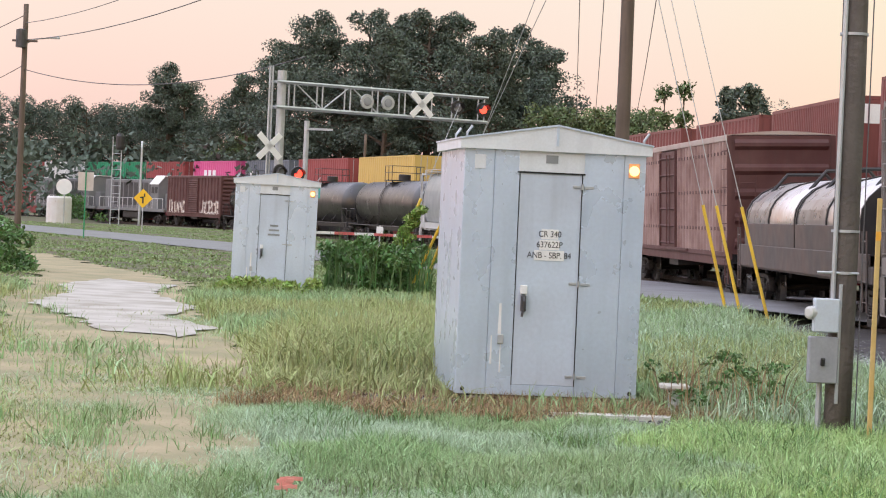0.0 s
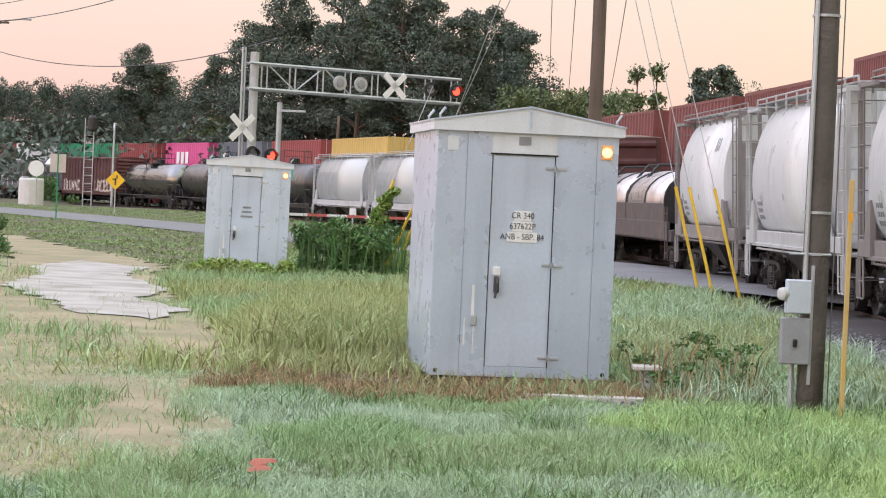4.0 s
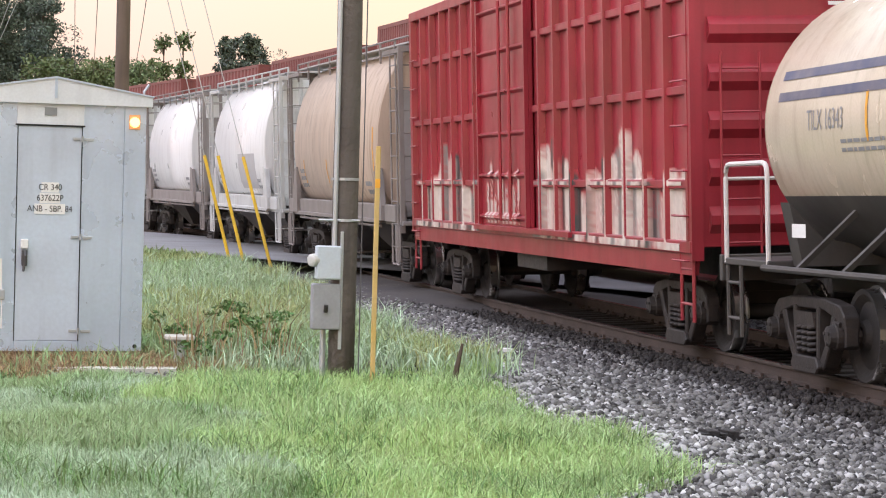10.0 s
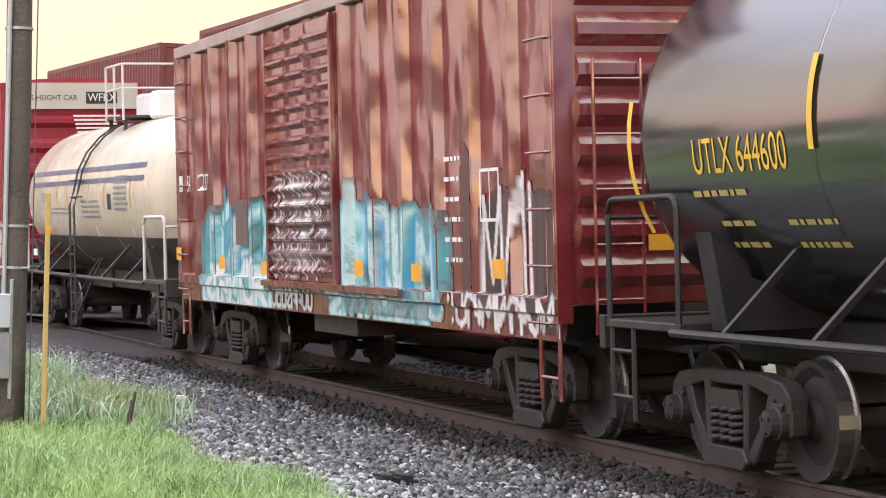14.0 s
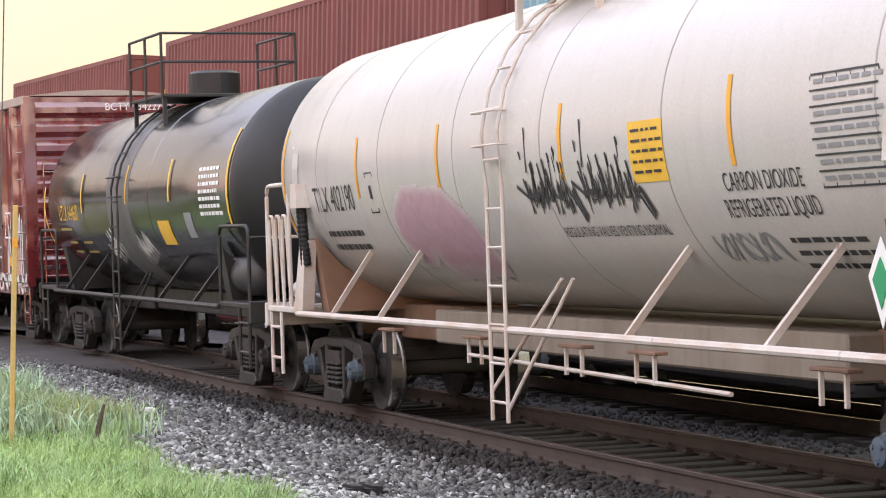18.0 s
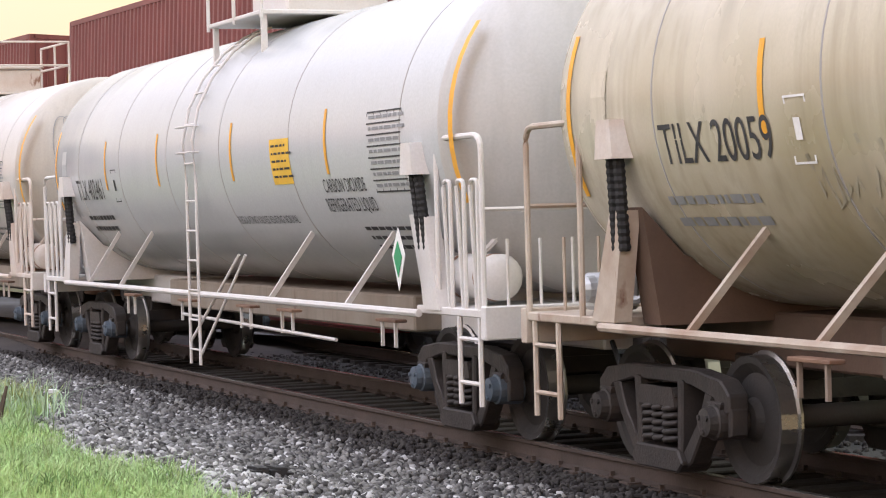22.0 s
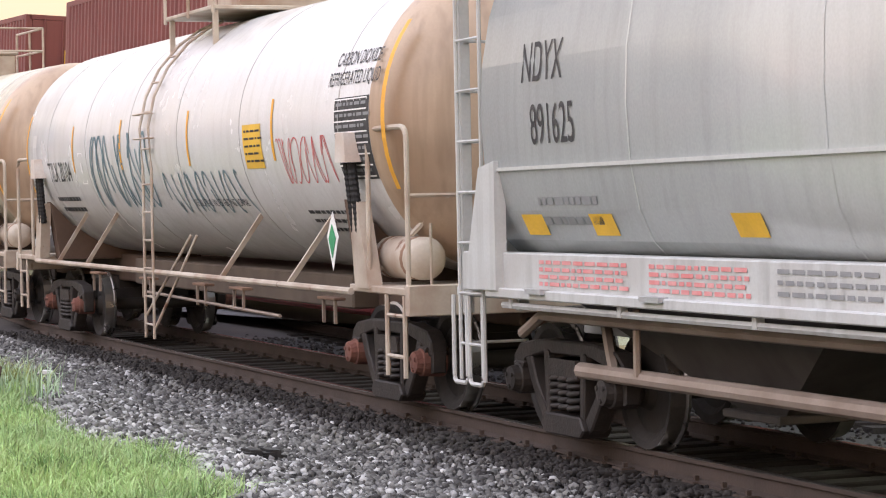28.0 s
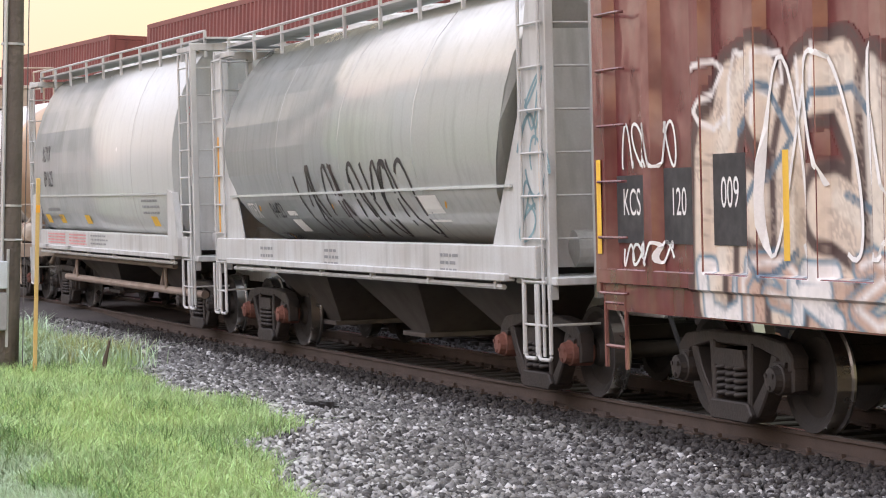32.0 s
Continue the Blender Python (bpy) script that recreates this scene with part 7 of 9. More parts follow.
# black glossy tank car
c5, hl, sd, tk_ = tank_car("tank_car", "gloss black tank car with a grey centre band", 9.4, 24.3, BLACK_TANK, M["black"], 1.47, 2.62, ends=0.6, overhang=1.98, ladder_y=0.45, seams=(3.2, -1.5), cap="dark", rear_head=mat("dull_black_head", (0.012, 0.013, 0.015), 0.5, dirt=(0.03, 0.028, 0.027), amt=0.4, scale=0.8, bump=0.02))
bm = bmesh.new()
lathe(bm, [(-0.25, 1.474), (-0.20, 1.482), (1.25, 1.482), (1.30, 1.474)], "y", 64, (0, 0, 2.62))
part("grey_band", bm, mat("grey_band_paint", (0.13, 0.13, 0.135), 0.4, dirt=(0.07, 0.07, 0.07), amt=0.5, scale=1, bump=0.02), tk_, "dull grey centre band", True)
up = lambda y, z: sd(y, z) + Vector((-0.014, 0, 0))
lettering("number", "UTLX 644600", 0.38, 4.4, 2.42, sd, M["yellow"], tk_, 0.72, "yellow car number")
for y, a, b in ((6.35, -0.75, 0.3), (3.2, -0.2, 0.45), (-0.1, -0.1, 0.5), (-2.85, -0.1, 0.5), (-6.0, -0.5, 0.8)):
    decal("reflector", [(y - 0.04, y + 0.04, 2.62 + a, 2.62 + b)], up, M["yellow"], tk_, 6)
decal("data_lines", small_print(rg, 5.3, 2.18, 0.9, 1, 0.16, 0.045) + small_print(rg, 5.0, 1.95, 0.5, 2, 0.16, 0.04) + small_print(rg, 3.9, 1.95, 0.7, 2, 0.16, 0.04), sd, mat("dull_yellow_print", (0.45, 0.36, 0.12), 0.6, bump=0), tk_, 1)
decal("yellow_placard", [(-2.6, -1.9, 1.9, 2.25)], sd, M["yellow"], tk_, 4)
decal("grey_placard", [(-3.95, -3.55, 2.0, 2.35)], sd, M["ink_soft"], tk_, 4)
decal("data_table_print", small_print(rg, -4.5, 2.95, 1.0, 7, 0.1, 0.05), sd, M["plain_white"], tk_, 1)
bm = bmesh.new()
for y0, n_ in ((2.0, 4), (-0.1, 4)):
    for k in range(n_):
        stroke(bm, jag(rg, y0 - k * 0.22, 1.62 + 0.05 * k, 0.30, 0.48, 2), 0.045, up)
part("white_tag", bm, M["plain_white"], tk_, "white spray-painted tag")
bm = bmesh.new()
lathe(bm, [(-0.5, 0.05), (-0.45, 0.28), (0.45, 0.28), (0.5, 0.05)], "y", 16, (-1.0, -(hl - 1.9), 1.5))
part("air_tank", bm, M["dark_steel"], c5, smooth=True)

# cream and black tank car
c6, hl, sd, tk_ = tank_car("tank_car", "cream and black tank car with two blue stripes", 40.7, 54.8, CREAM, SOOT, 1.38, 2.50, ends=0.95, overhang=2.0, ladder_y=0.3, low_black=SOOT, seams=(-2.0, 2.2), head=M["plain_white"], low_at=0.5, deck=(0.75, 0.9, 0.5), rail_paint=M["white"])
BLUE = mat("blue_stripe_paint", (0.075, 0.085, 0.15), 0.5, dirt=(0.25, 0.22, 0.2), amt=0.6, scale=2, bump=0)
for z in (2.95, 2.74):
    decal("stripe", [(-4.7, 5.0, z, z + 0.09)], sd, BLUE, tk_, 2, "dark blue stripe")
lettering("number", "TILX 16343", 0.28, 3.6, 2.52, sd, M["ink_soft"], tk_, 0.75)
decal("data_lines", small_print(rg, 3.2, 2.33, 2.2, 2, 0.08, 0.035) + small_print(rg, 0.2, 2.45, 1.4, 4, 0.09, 0.04), sd, M["ink_soft"], tk_, 1)
decal("data_table_print", small_print(rg, -2.5, 2.85, 1.0, 7, 0.09, 0.05), sd, M["ink_soft"], tk_, 1)
for y in (2.5, 1.5, -0.4, -1.7, -3.75):
    decal("reflector", [(y - 0.03, y + 0.03, 2.3, 2.75)], sd, M["orange"], tk_, 3)
decal("stencil_box", [(-2.3, -2.0, 2.28, 2.55)], sd, M["ink"], tk_, 2)
decal("white_plate", [(3.75, 4.15, 1.42, 1.55)], lambda y, z: Vector((-1.53, y, z)), M["plain_white"], c6, 1)
bm = bmesh.new()
box(bm, -0.35, 0.35, -1.5, -0.9, 3.86, 4.35, 0.05)
part("white_valve_box", bm, M["plain_white"], c6)

# far tank cars
FAR_BLACK = mat("dull_black_tank_paint", (0.012, 0.012, 0.014), 0.30, dirt=(0.035, 0.035, 0.037), amt=0.5, scale=0.8, streak=0.2, bump=0.01, ior=1.7)
c7, hl, sd, tk_ = tank_car("tank_car", "dull black tank car with worn pale bands", 235.6, 257.0, FAR_BLACK, M["black"], 1.45, 2.6, seams=(-4, 0, 4), ladder_y=0.5)
for y in (-2.2, 1.4, 4.6):
    decal("pale_band", [(y - 0.05, y + 0.05, 1.6, 3.4)], sd, M["ink_soft"], tk_, 6)
c8, hl, sd, tk_ = tank_car("tank_car", "plain black tank car", 257.0, 278.4, FAR_BLACK, M["black"], 1.45, 2.6, seams=(-4, 0, 4), ladder_y=0.5)
c9, hl, sd, tk_ = tank_car("tank_car", "glossy black tank car behind the boxcar", 278.6, 296.4, BLACK_TANK, M["black"], 1.45, 2.55, ladder_y=0.5)


# ---- boxcars ----
def boxcar(label, rear, front, paint, roof_paint, z0=0.98, z1=4.55, posts=16, door=(-1.5, 1.5), style="posts", overhang=2.35, cap="dark", sill=None, end_ribs=9, door_paint=None, post_paint=None):
    ob, hl = car("boxcar", label, "boxcar", rear, front, overhang, cap)
    L, W = hl - 0.55, 1.42
    bm = bmesh.new()
    box(bm, -W, W, -L, L, z0 + 0.25, z1, 0.01)
    body = part("body", bm, paint, ob)
    for s in (-1, 1):
        x0, x1 = sorted((s * (W - 0.05), s * (W + 0.10)))
        bm = bmesh.new()
        box(bm, x0, x1, -L, L, z1 - 0.14, z1 + 0.02, 0.01)
        part("top_chord", bm, roof_paint, ob)
        bm = bmesh.new()
        box(bm, x0, x1, -L, L, z0 + 0.18, z0 + 0.32, 0.01)
        prism(bm, [(-L, z0 + 0.2), (L, z0 + 0.2), (L - 0.1, z0 - 0.06), (-L + 0.1, z0 - 0.06)], "x", *sorted((s * (W - 0.02), s * (W + 0.06))))
        part("side_sill", bm, sill or paint, ob)
    bm = bmesh.new()
    prism(bm, [(-W - 0.05, z1 + 0.02), (W + 0.05, z1 + 0.02), (W * 0.5, z1 + 0.10), (0, z1 + 0.13), (-W * 0.5, z1 + 0.10)], "y", -L, L)
    part("roof", bm, roof_paint, ob)
    for s in (-1, 1):
        for k in range(posts):
            y = -L + 0.12 + (2 * L - 0.24) * k / (posts - 1)
            if door[0] - 0.1 < y < door[1] + 0.1:
                continue
            bm = bmesh.new()
            wd = 0.10 if style == "posts" else 0.05
            u0, u1 = W, W + 0.10
            prism(bm, [(s * u0, y - wd * 1.3), (s * u1, y - wd * 0.8), (s * u1, y + wd * 0.8), (s * u0, y + wd * 1.3)], "z", z0 + 0.3, z1 - 0.12)
            part("side_post", bm, post_paint or paint, body)
        if style == "grid":
            for z in (z0 + 0.95, z0 + 2.0, z0 + 3.05):
                bm = bmesh.new()
                for a, b in ((-L, door[0] - 0.1), (door[1] + 0.1, L)):
                    box(bm, *sorted((s * W, s * (W + 0.07))), a, b, z - 0.05, z + 0.05, 0.01)
                part("side_rail", bm, paint, body)
        bm = bmesh.new()
        box(bm, *sorted((s * (W + 0.02), s * (W + 0.09))), door[0], door[1], z0 + 0.32, z1 - 0.2, 0.01)
        dr = part("door", bm, door_paint or paint, ob)
        bm = bmesh.new()
        n = 15 if style == "posts" else 6
        for k in range(n):
            z = z0 + 0.45 + (z1 - z0 - 0.85) * k / (n - 1)
            hh = 0.05 if style == "posts" else 0.035
            prism(bm, [(s * (W + 0.09), z - hh * 1.4), (s * (W + 0.145), z - hh * 0.3), (s * (W + 0.145), z + hh * 0.3), (s * (W + 0.09), z + hh)], "y", door[0] + 0.06, door[1] - 0.06)
        part("door_ribs", bm, door_paint or paint, dr)
        for y in (door[0] + 0.04, door[1] - 0.04):
            bm = bmesh.new()
            box(bm, *sorted((s * (W + 0.09), s * (W + 0.15))), y - 0.04, y + 0.04, z0 + 0.32, z1 - 0.2)
            part("door_edge", bm, paint, dr)
        if style != "posts":
            for y in (door[0] + (door[1] - door[0]) * k for k in (0.3, 0.5)):
                bm = bmesh.new()
                tube(bm, [(s * (W + 0.15), y, z0 + 0.4), (s * (W + 0.15), y, z1 - 0.3)], 0.025, 6)
                part("lock_bar", bm, paint, dr)
        bm = bmesh.new()
        box(bm, *sorted((s * W, s * (W + 0.16))), door[0] - 2.4, door[1] + 0.3, z0 + 0.24, z0 + 0.31)
        part("door_track", bm, paint, ob)
        # ends
        bm = bmesh.new()
        for k in range(end_ribs):
            z = z0 + 0.55 + (z1 - z0 - 0.8) * k / (end_ribs - 1)
            prism(bm, [(s * L, z - 0.15), (s * (L + 0.09), z - 0.05), (s * (L + 0.09), z + 0.05), (s * L, z + 0.15)], "x", -W + 0.12, W - 0.12)
        part("end_corrugation", bm, paint, body)
        for x in (-W - 0.02, W + 0.02):
            bm = bmesh.new()
            prism(bm, [(x - 0.07, s * L - 0.02), (x + 0.07, s * L - 0.02), (x + 0.07, s * L + 0.07), (x - 0.07, s * L + 0.07)], "z", z0 + 0.1, z1)
            part("corner_post", bm, paint, body)
        for k in range(7):
            bm = bmesh.new()
            grab(bm, -W - 0.08, s * L - 0.62 if s > 0 else s * L + 0.08, s * L - 0.08 if s > 0 else s * L + 0.62, z0 + 0.1 + 0.5 * k, 0.05, 0.014)
            part("grab_iron", bm, paint, ob)
        bm = bmesh.new()
        ladder(bm, -1.05, s * (L + 0.16), s * (L + 0.16) + 0.001, z0, z0 + 0.1, 1, 0.012)
        for x in (-1.2, -0.75):
            tube(bm, [(x, s * (L + 0.16), z0), (x, s * (L + 0.16), z0 + 2.4)], 0.016, 6)
        for k in range(5):
            tube(bm, [(-1.2, s * (L + 0.16), z0 + 0.3 + 0.48 * k), (-0.75, s * (L + 0.16), z0 + 0.3 + 0.48 * k)], 0.014, 6)
        part("end_ladder", bm, paint, ob)
        bm = bmesh.new()
        ladder(bm, -W - 0.05, s * L - 0.5 if s > 0 else s * L + 0.05, s * L - 0.05 if s > 0 else s * L + 0.5, 0.42, z0 + 0.2, 2, 0.018)
        part("step", bm, paint, ob)
    bm = bmesh.new()
    box(bm, -0.3, 0.3, -L, L, 0.80, z0 + 0.25)
    box(bm, -1.35, 1.35, -1.0, 0.8, 0.72, z0 + 0.1)
    part("underframe", bm, M["bogie"], ob)
    lines = [-L + 0.12 + (2 * L - 0.24) * k / (posts - 1) for k in range(posts)]
    wd = 0.10 if style == "posts" else 0.05
    nr = 15 if style == "posts" else 6
    ribs = [z0 + 0.45 + (z1 - z0 - 0.85) * k / (nr - 1) for k in range(nr)]

    def side(y, z):
        """The painted skin: over the sill, the posts, the rails and the door's ribs."""
        if z < z0 + 0.18:
            return Vector((-W - 0.066, y, z))
        if z < z0 + 0.32:
            return Vector((-W - 0.106, y, z))
        if door[0] <= y <= door[1]:
            d = min(abs(z - q) for q in ribs)
            return Vector((-W - float(np.interp(d, [0, 0.016, 0.06], [0.150, 0.150, 0.096])), y, z))
        d = min(abs(y - q) for q in lines)
        x = float(np.interp(d, [0, wd * 0.8, wd * 1.3], [0.106, 0.106, 0.007]))
        if style == "grid" and min(abs(z - z0 - q) for q in (0.95, 2.0, 3.05)) < 0.055:
            x = max(x, 0.076)
        return Vector((-W - x, y, z))

    face = lambda y, z: Vector((-W - 0.112, y, z))
    return ob, hl, body, side, face


RED_BROWN = mat("oxide_red_paint", (0.172, 0.021, 0.025), 0.16, ior=2.4, dirt=(0.20, 0.045, 0.045), amt=0.6, scale=0.9, streak=0.3, bump=0.05, fine=10, rust=(0.42, 0.24, 0.2), rust_at=0.80, dent=0.13)
BRIGHT_RED = mat("faded_red_paint", (0.33, 0.026, 0.045), 0.32, dirt=(0.20, 0.024, 0.03), amt=0.75, scale=1.0, streak=0.3, bump=0.05, rust=(0.50, 0.30, 0.28), rust_at=0.80)
RUST_BROWN = mat("rust_brown_paint", (0.085, 0.030, 0.028), 0.6, dirt=(0.16, 0.08, 0.07), amt=0.6, scale=1.0, streak=0.5, bump=0.1, rust=(0.42, 0.30, 0.27), rust_at=0.74)
KCS_RED = mat("dark_oxide_paint", (0.115, 0.022, 0.027), 0.20, ior=1.65, dirt=(0.30, 0.17, 0.14), amt=0.6, scale=0.8, streak=0.4, bump=0.05, fine=10, rust=(0.45, 0.33, 0.27), rust_at=0.77, dent=0.13)
ROOF_GALV = mat("weathered_roof", (0.45, 0.38, 0.34), 0.6, 0.2, dirt=(0.34, 0.2, 0.16), amt=0.7, scale=1, bump=0.1)
G_BLACK = mat("black_spray", (0.03, 0.03, 0.035), 0.5, dirt=(0.10, 0.07, 0.07), amt=0.6, scale=2, bump=0)
G_GREY = mat("grey_spray", (0.14, 0.09, 0.09), 0.5, amt=0.5, scale=2, bump=0)

UNDER = (0.13, 0.025, 0.028)
CY, CPALE, CBLUE, CGREEN, CWHITE, CBLACK, CDARK = (0.20, 0.52, 0.60), (0.50, 0.66, 0.64), (0.04, 0.28, 0.48), (0.03, 0.15, 0.14), (0.72, 0.70, 0.69), (0.02, 0.02, 0.022), (0.07, 0.045, 0.045)
CTEAL, CCREAM, CTAN = (0.10, 0.34, 0.36), (0.62, 0.53, 0.44), (0.48, 0.34, 0.27)
b1, hl, body, sd, fc = boxcar("oxide red ribbed boxcar with cyan spray-painted letters", 24.35, 40.65, RED_BROWN, ROOF_GALV, 1.0, 4.62, 15, (-0.85, 2.2))
rg = random.Random(5)
fog = lambda y0, y1, z, w, c, s_=0.25: ([(y0, z), (y1, z)], w, c, s_)
ss = [fog(2.5, 5.8, 1.65, 1.15, CTEAL), fog(2.5, 6.0, 1.05, 0.45, CPALE, 0.12)]
ss += bubble_row(rg, 6.0, 1.02, 0.85, 1.2, 4, 0.22, CGREEN, (CY, CPALE, CBLUE), CPALE)
ss += bubble_row(rg, 6.0, 0.95, 0.70, 0.6, 5, 0.17, CTEAL, (CPALE, CWHITE), CWHITE)
ss += [([(y, 1.4), (y + rg.uniform(-0.05, 0.05), rg.uniform(1.9, 2.5))], 0.10, rg.choice([CBLUE, CGREEN, CY]), 0.05) for y in (5.7, 5.0, 4.3, 3.6, 3.0, 2.5)]
spray("graffiti", body, 2.25, 6.3, 0.955, 2.6, sd, ss, UNDER, "cyan and pale green bubble letters with dark outlines", seed=1)
ss = [fog(-4.2, -1.1, 1.65, 0.8, CTEAL, 0.4), fog(-4.3, -1.0, 1.15, 0.3, CPALE, 0.1)]
ss += bubble_row(rg, -1.0, 1.2, 0.8, 0.95, 4, 0.26, CTEAL, (CY, CPALE, CPALE, CBLUE), CPALE, 0.06)
ss += [([(y, 1.3), (y, rg.uniform(1.8, 2.45))], 0.14, rg.choice([CY, CBLUE, CPALE]), 0.12) for y in (-1.2, -1.7, -2.3, -2.9, -3.6, -4.1)]
spray("graffiti", body, -4.6, -0.95, 1.0, 2.6, sd, ss, UNDER, "faded cyan and pale letters", wear=0.5, seed=2)
ss = bubble_row(rg, -0.3, 0.90, 0.62, 0.36, 6, 0.15, CTEAL, (CPALE, CY), CPALE) + scrawl_row(rg, 2.3, 0.98, 0.24, 0.22, 8, 0.05, CPALE)
spray("sill_graffiti", b1, -4.2, 2.6, 0.955, 1.3, sd, ss, UNDER, "pale letters along the sill", seed=3)
ss = [fog(-0.7, 2.0, 2.0, 0.9, CDARK, 0.4)]
for row in range(4):
    ss += scrawl_row(rg, 2.15 - 0.08 * row, 1.36 + 0.33 * row, 0.42, 0.26, 6, 0.04, CWHITE)
ss += [([(2.0 - 0.1 * k, 1.6 + 0.22 * k), (0.3 - 0.1 * k, 1.6 + 0.22 * k)], 0.05, CWHITE, 0.05) for k in range(5)]
spray("door_scrawl", b1, -0.83, 2.18, 1.33, 2.75, sd, ss, UNDER, "white scrawled lines across the ribbed door", wear=0.8, seed=4)
ss = [([(-5.15, 1.4), (-5.15, 2.5)], 0.45, CDARK, 0.2), ([(-5.9, 1.4), (-5.9, 2.0)], 0.5, CBLACK, 0.2)] + bubble_row(rg, -5.5, 1.1, 0.7, 1.25, 3, 0.16, CBLACK, (CDARK, UNDER), CDARK)
ss += scrawl_row(rg, -5.5, 0.98, 0.6, 1.35, 3, 0.075, CWHITE) + scrawl_row(rg, -4.4, 1.0, 0.4, 0.3, 8, 0.06, CWHITE)
spray("graffiti", body, -7.6, -4.7, 0.955, 2.9, sd, ss, UNDER, "dark letters with a white outline", wear=0.3, seed=5)
lettering("number", "154", 0.34, 7.27, 2.62, sd, M["plain_white"], body, 0.7)
lettering("number", "227", 0.34, 6.15, 2.62, sd, M["plain_white"], body, 0.7)
for y, z in ((7.5, 1.6), (4.8, 1.5), (2.45, 1.45), (-1.7, 1.5), (-3.75, 1.48), (-6.2, 1.55)):
    decal("reflector", [(y - 0.17, y + 0.17, z - 0.08, z + 0.10)], fc, M["orange"], body, 1, "orange reflector")
decal("grey_plate", [(3.3, 3.95, 1.75, 2.35)], fc, G_GREY, body, 1)
decal("white_frame", [(-6.25, -6.22, 2.0, 2.5), (-5.75, -5.72, 2.0, 2.5), (-6.25, -5.72, 2.47, 2.5), (-6.25, -5.72, 2.0, 2.03), (-6.0, -5.98, 2.0, 2.5)], fc, M["plain_white"], body, 1)
decal("data_lines", small_print(rg, -4.4, 2.65, 0.42, 6, 0.2, 0.045), sd, M["plain_white"], body, 1)
decal("end_reflector", [(-0.7, -0.2, 1.72, 1.86)], lambda y, z: Vector((y, -(hl - 0.55) - 0.15, z)), M["orange"], body, 1)

me = text_data("BCTY 154227", 0.2)
for v in me.vertices:
    v.co = (0.55 + v.co.x * 0.95, -(hl - 0.55) - 0.096, 4.42 + v.co.y)
me.materials.clear()
me.materials.append(M["plain_white"])
put("lettering", me, body)

b2, hl, body, sd, fc = boxcar("tall faded red boxcar with paint-splashed lower sides", 54.9, 72.5, BRIGHT_RED, BRIGHT_RED, 1.0, 4.95, 20, (-0.7, 2.5), style="grid", overhang=2.45, end_ribs=7)
end_f = lambda y, z: Vector((y, -(hl - 0.55) - 0.10, z))
bm = bmesh.new()
box(bm, -1.4, 1.4, -(hl - 0.55) - 0.10, -(hl - 0.55), 4.42, 4.97)
cap_ = part("end_band", bm, mat("pale_end_band", (0.55, 0.53, 0.47), 0.5, dirt=(0.45, 0.4, 0.35), amt=0.5, scale=1.5, bump=0.02), body, "pale grey band at the top of the end")
me = text_data("EXCESS HEIGHT CAR", 0.16)
for v in me.vertices:
    v.co = (-0.62 + v.co.x * 0.95, -(hl - 0.55) - 0.106, 4.65 + v.co.y)
me.materials.clear()
me.materials.append(M["ink"])
put("lettering", me, cap_)
me = text_data("WFRX", 0.24)
for v in me.vertices:
    v.co = (0.62 + v.co.x * 0.9, -(hl - 0.55) - 0.112, 4.65 + v.co.y)
me.materials.clear()
me.materials.append(M["plain_white"])
put("lettering", me, cap_)
bm = bmesh.new()
box(bm, 0.28, 0.95, -(hl - 0.55) - 0.108, -(hl - 0.55) - 0.10, 4.53, 4.78)
part("word_panel", bm, M["ink"], cap_)
bars_ = [(0.0 + 0.02 * k, 1.0 - 0.03 * k, 4.25 - 0.085 * k, 4.29 - 0.085 * k) for k in range(5)]
decal("small_print", bars_, lambda y, z: Vector((y, -(hl - 0.55) - 0.10, z)), M["plain_white"], body, 1)
rg = random.Random(15)
RU = (0.37, 0.022, 0.035)
for a_, b_ in ((-7.9, -0.8), (2.6, 7.9)):
    ss = [([(y, 1.28), (y, 1.65 + 0.75 * abs(math.sin(y * 0.9)) * rg.uniform(0.5, 1.2))], rg.uniform(0.12, 0.34), rg.choice([(0.62, 0.55, 0.49), (0.62, 0.55, 0.49), (0.55, 0.40, 0.36), (0.05, 0.045, 0.045), (0.22, 0.20, 0.19)]), 0.07) for y in np.arange(a_, b_, 0.17)]
    spray("paint_splash", body, a_ + 0.05, b_ - 0.05, 1.2, 2.75, sd, ss, RU, "dripping white and black paint along the lower side", 0.04, 0.35, int(a_ + 20))
ss = [([(y, 1.4), (y, rg.uniform(1.6, 2.2))], 0.16, (0.55, 0.46, 0.42), 0.08) for y in np.arange(0.0, 2.2, 0.25)]
spray("paint_splash", b2, -0.15, 2.25, 1.35, 2.3, sd, ss, RU, "", 0.04, 0.8, 9)

b3, hl, body, sd, fc = boxcar("rust brown boxcar with pale streaked ribs", 156.3, 178.4, RUST_BROWN, ROOF_GALV, 0.98, 4.5, 40, (-1.6, 1.6), style="grid", overhang=2.6, end_ribs=5, post_paint=mat("pale_dusty_rib_paint", (0.46, 0.33, 0.30), 0.6, dirt=(0.16, 0.07, 0.06), amt=0.8, scale=0.9, bump=0.05))
b4, hl, body, sd, fc = boxcar("dark brown boxcar with white block lettering", 296.5, 314.3, RUST_BROWN, RUST_BROWN, 0.98, 4.5, 18, (-1.5, 1.5), overhang=2.4)
ss = bubble_row(rg, -2.0, 1.25, 0.95, 1.1, 6, 0.26, CDARK, (CCREAM,), CWHITE) + bubble_row(rg, 8.0, 1.25, 0.9, 1.0, 6, 0.24, CDARK, (CCREAM,), CWHITE)
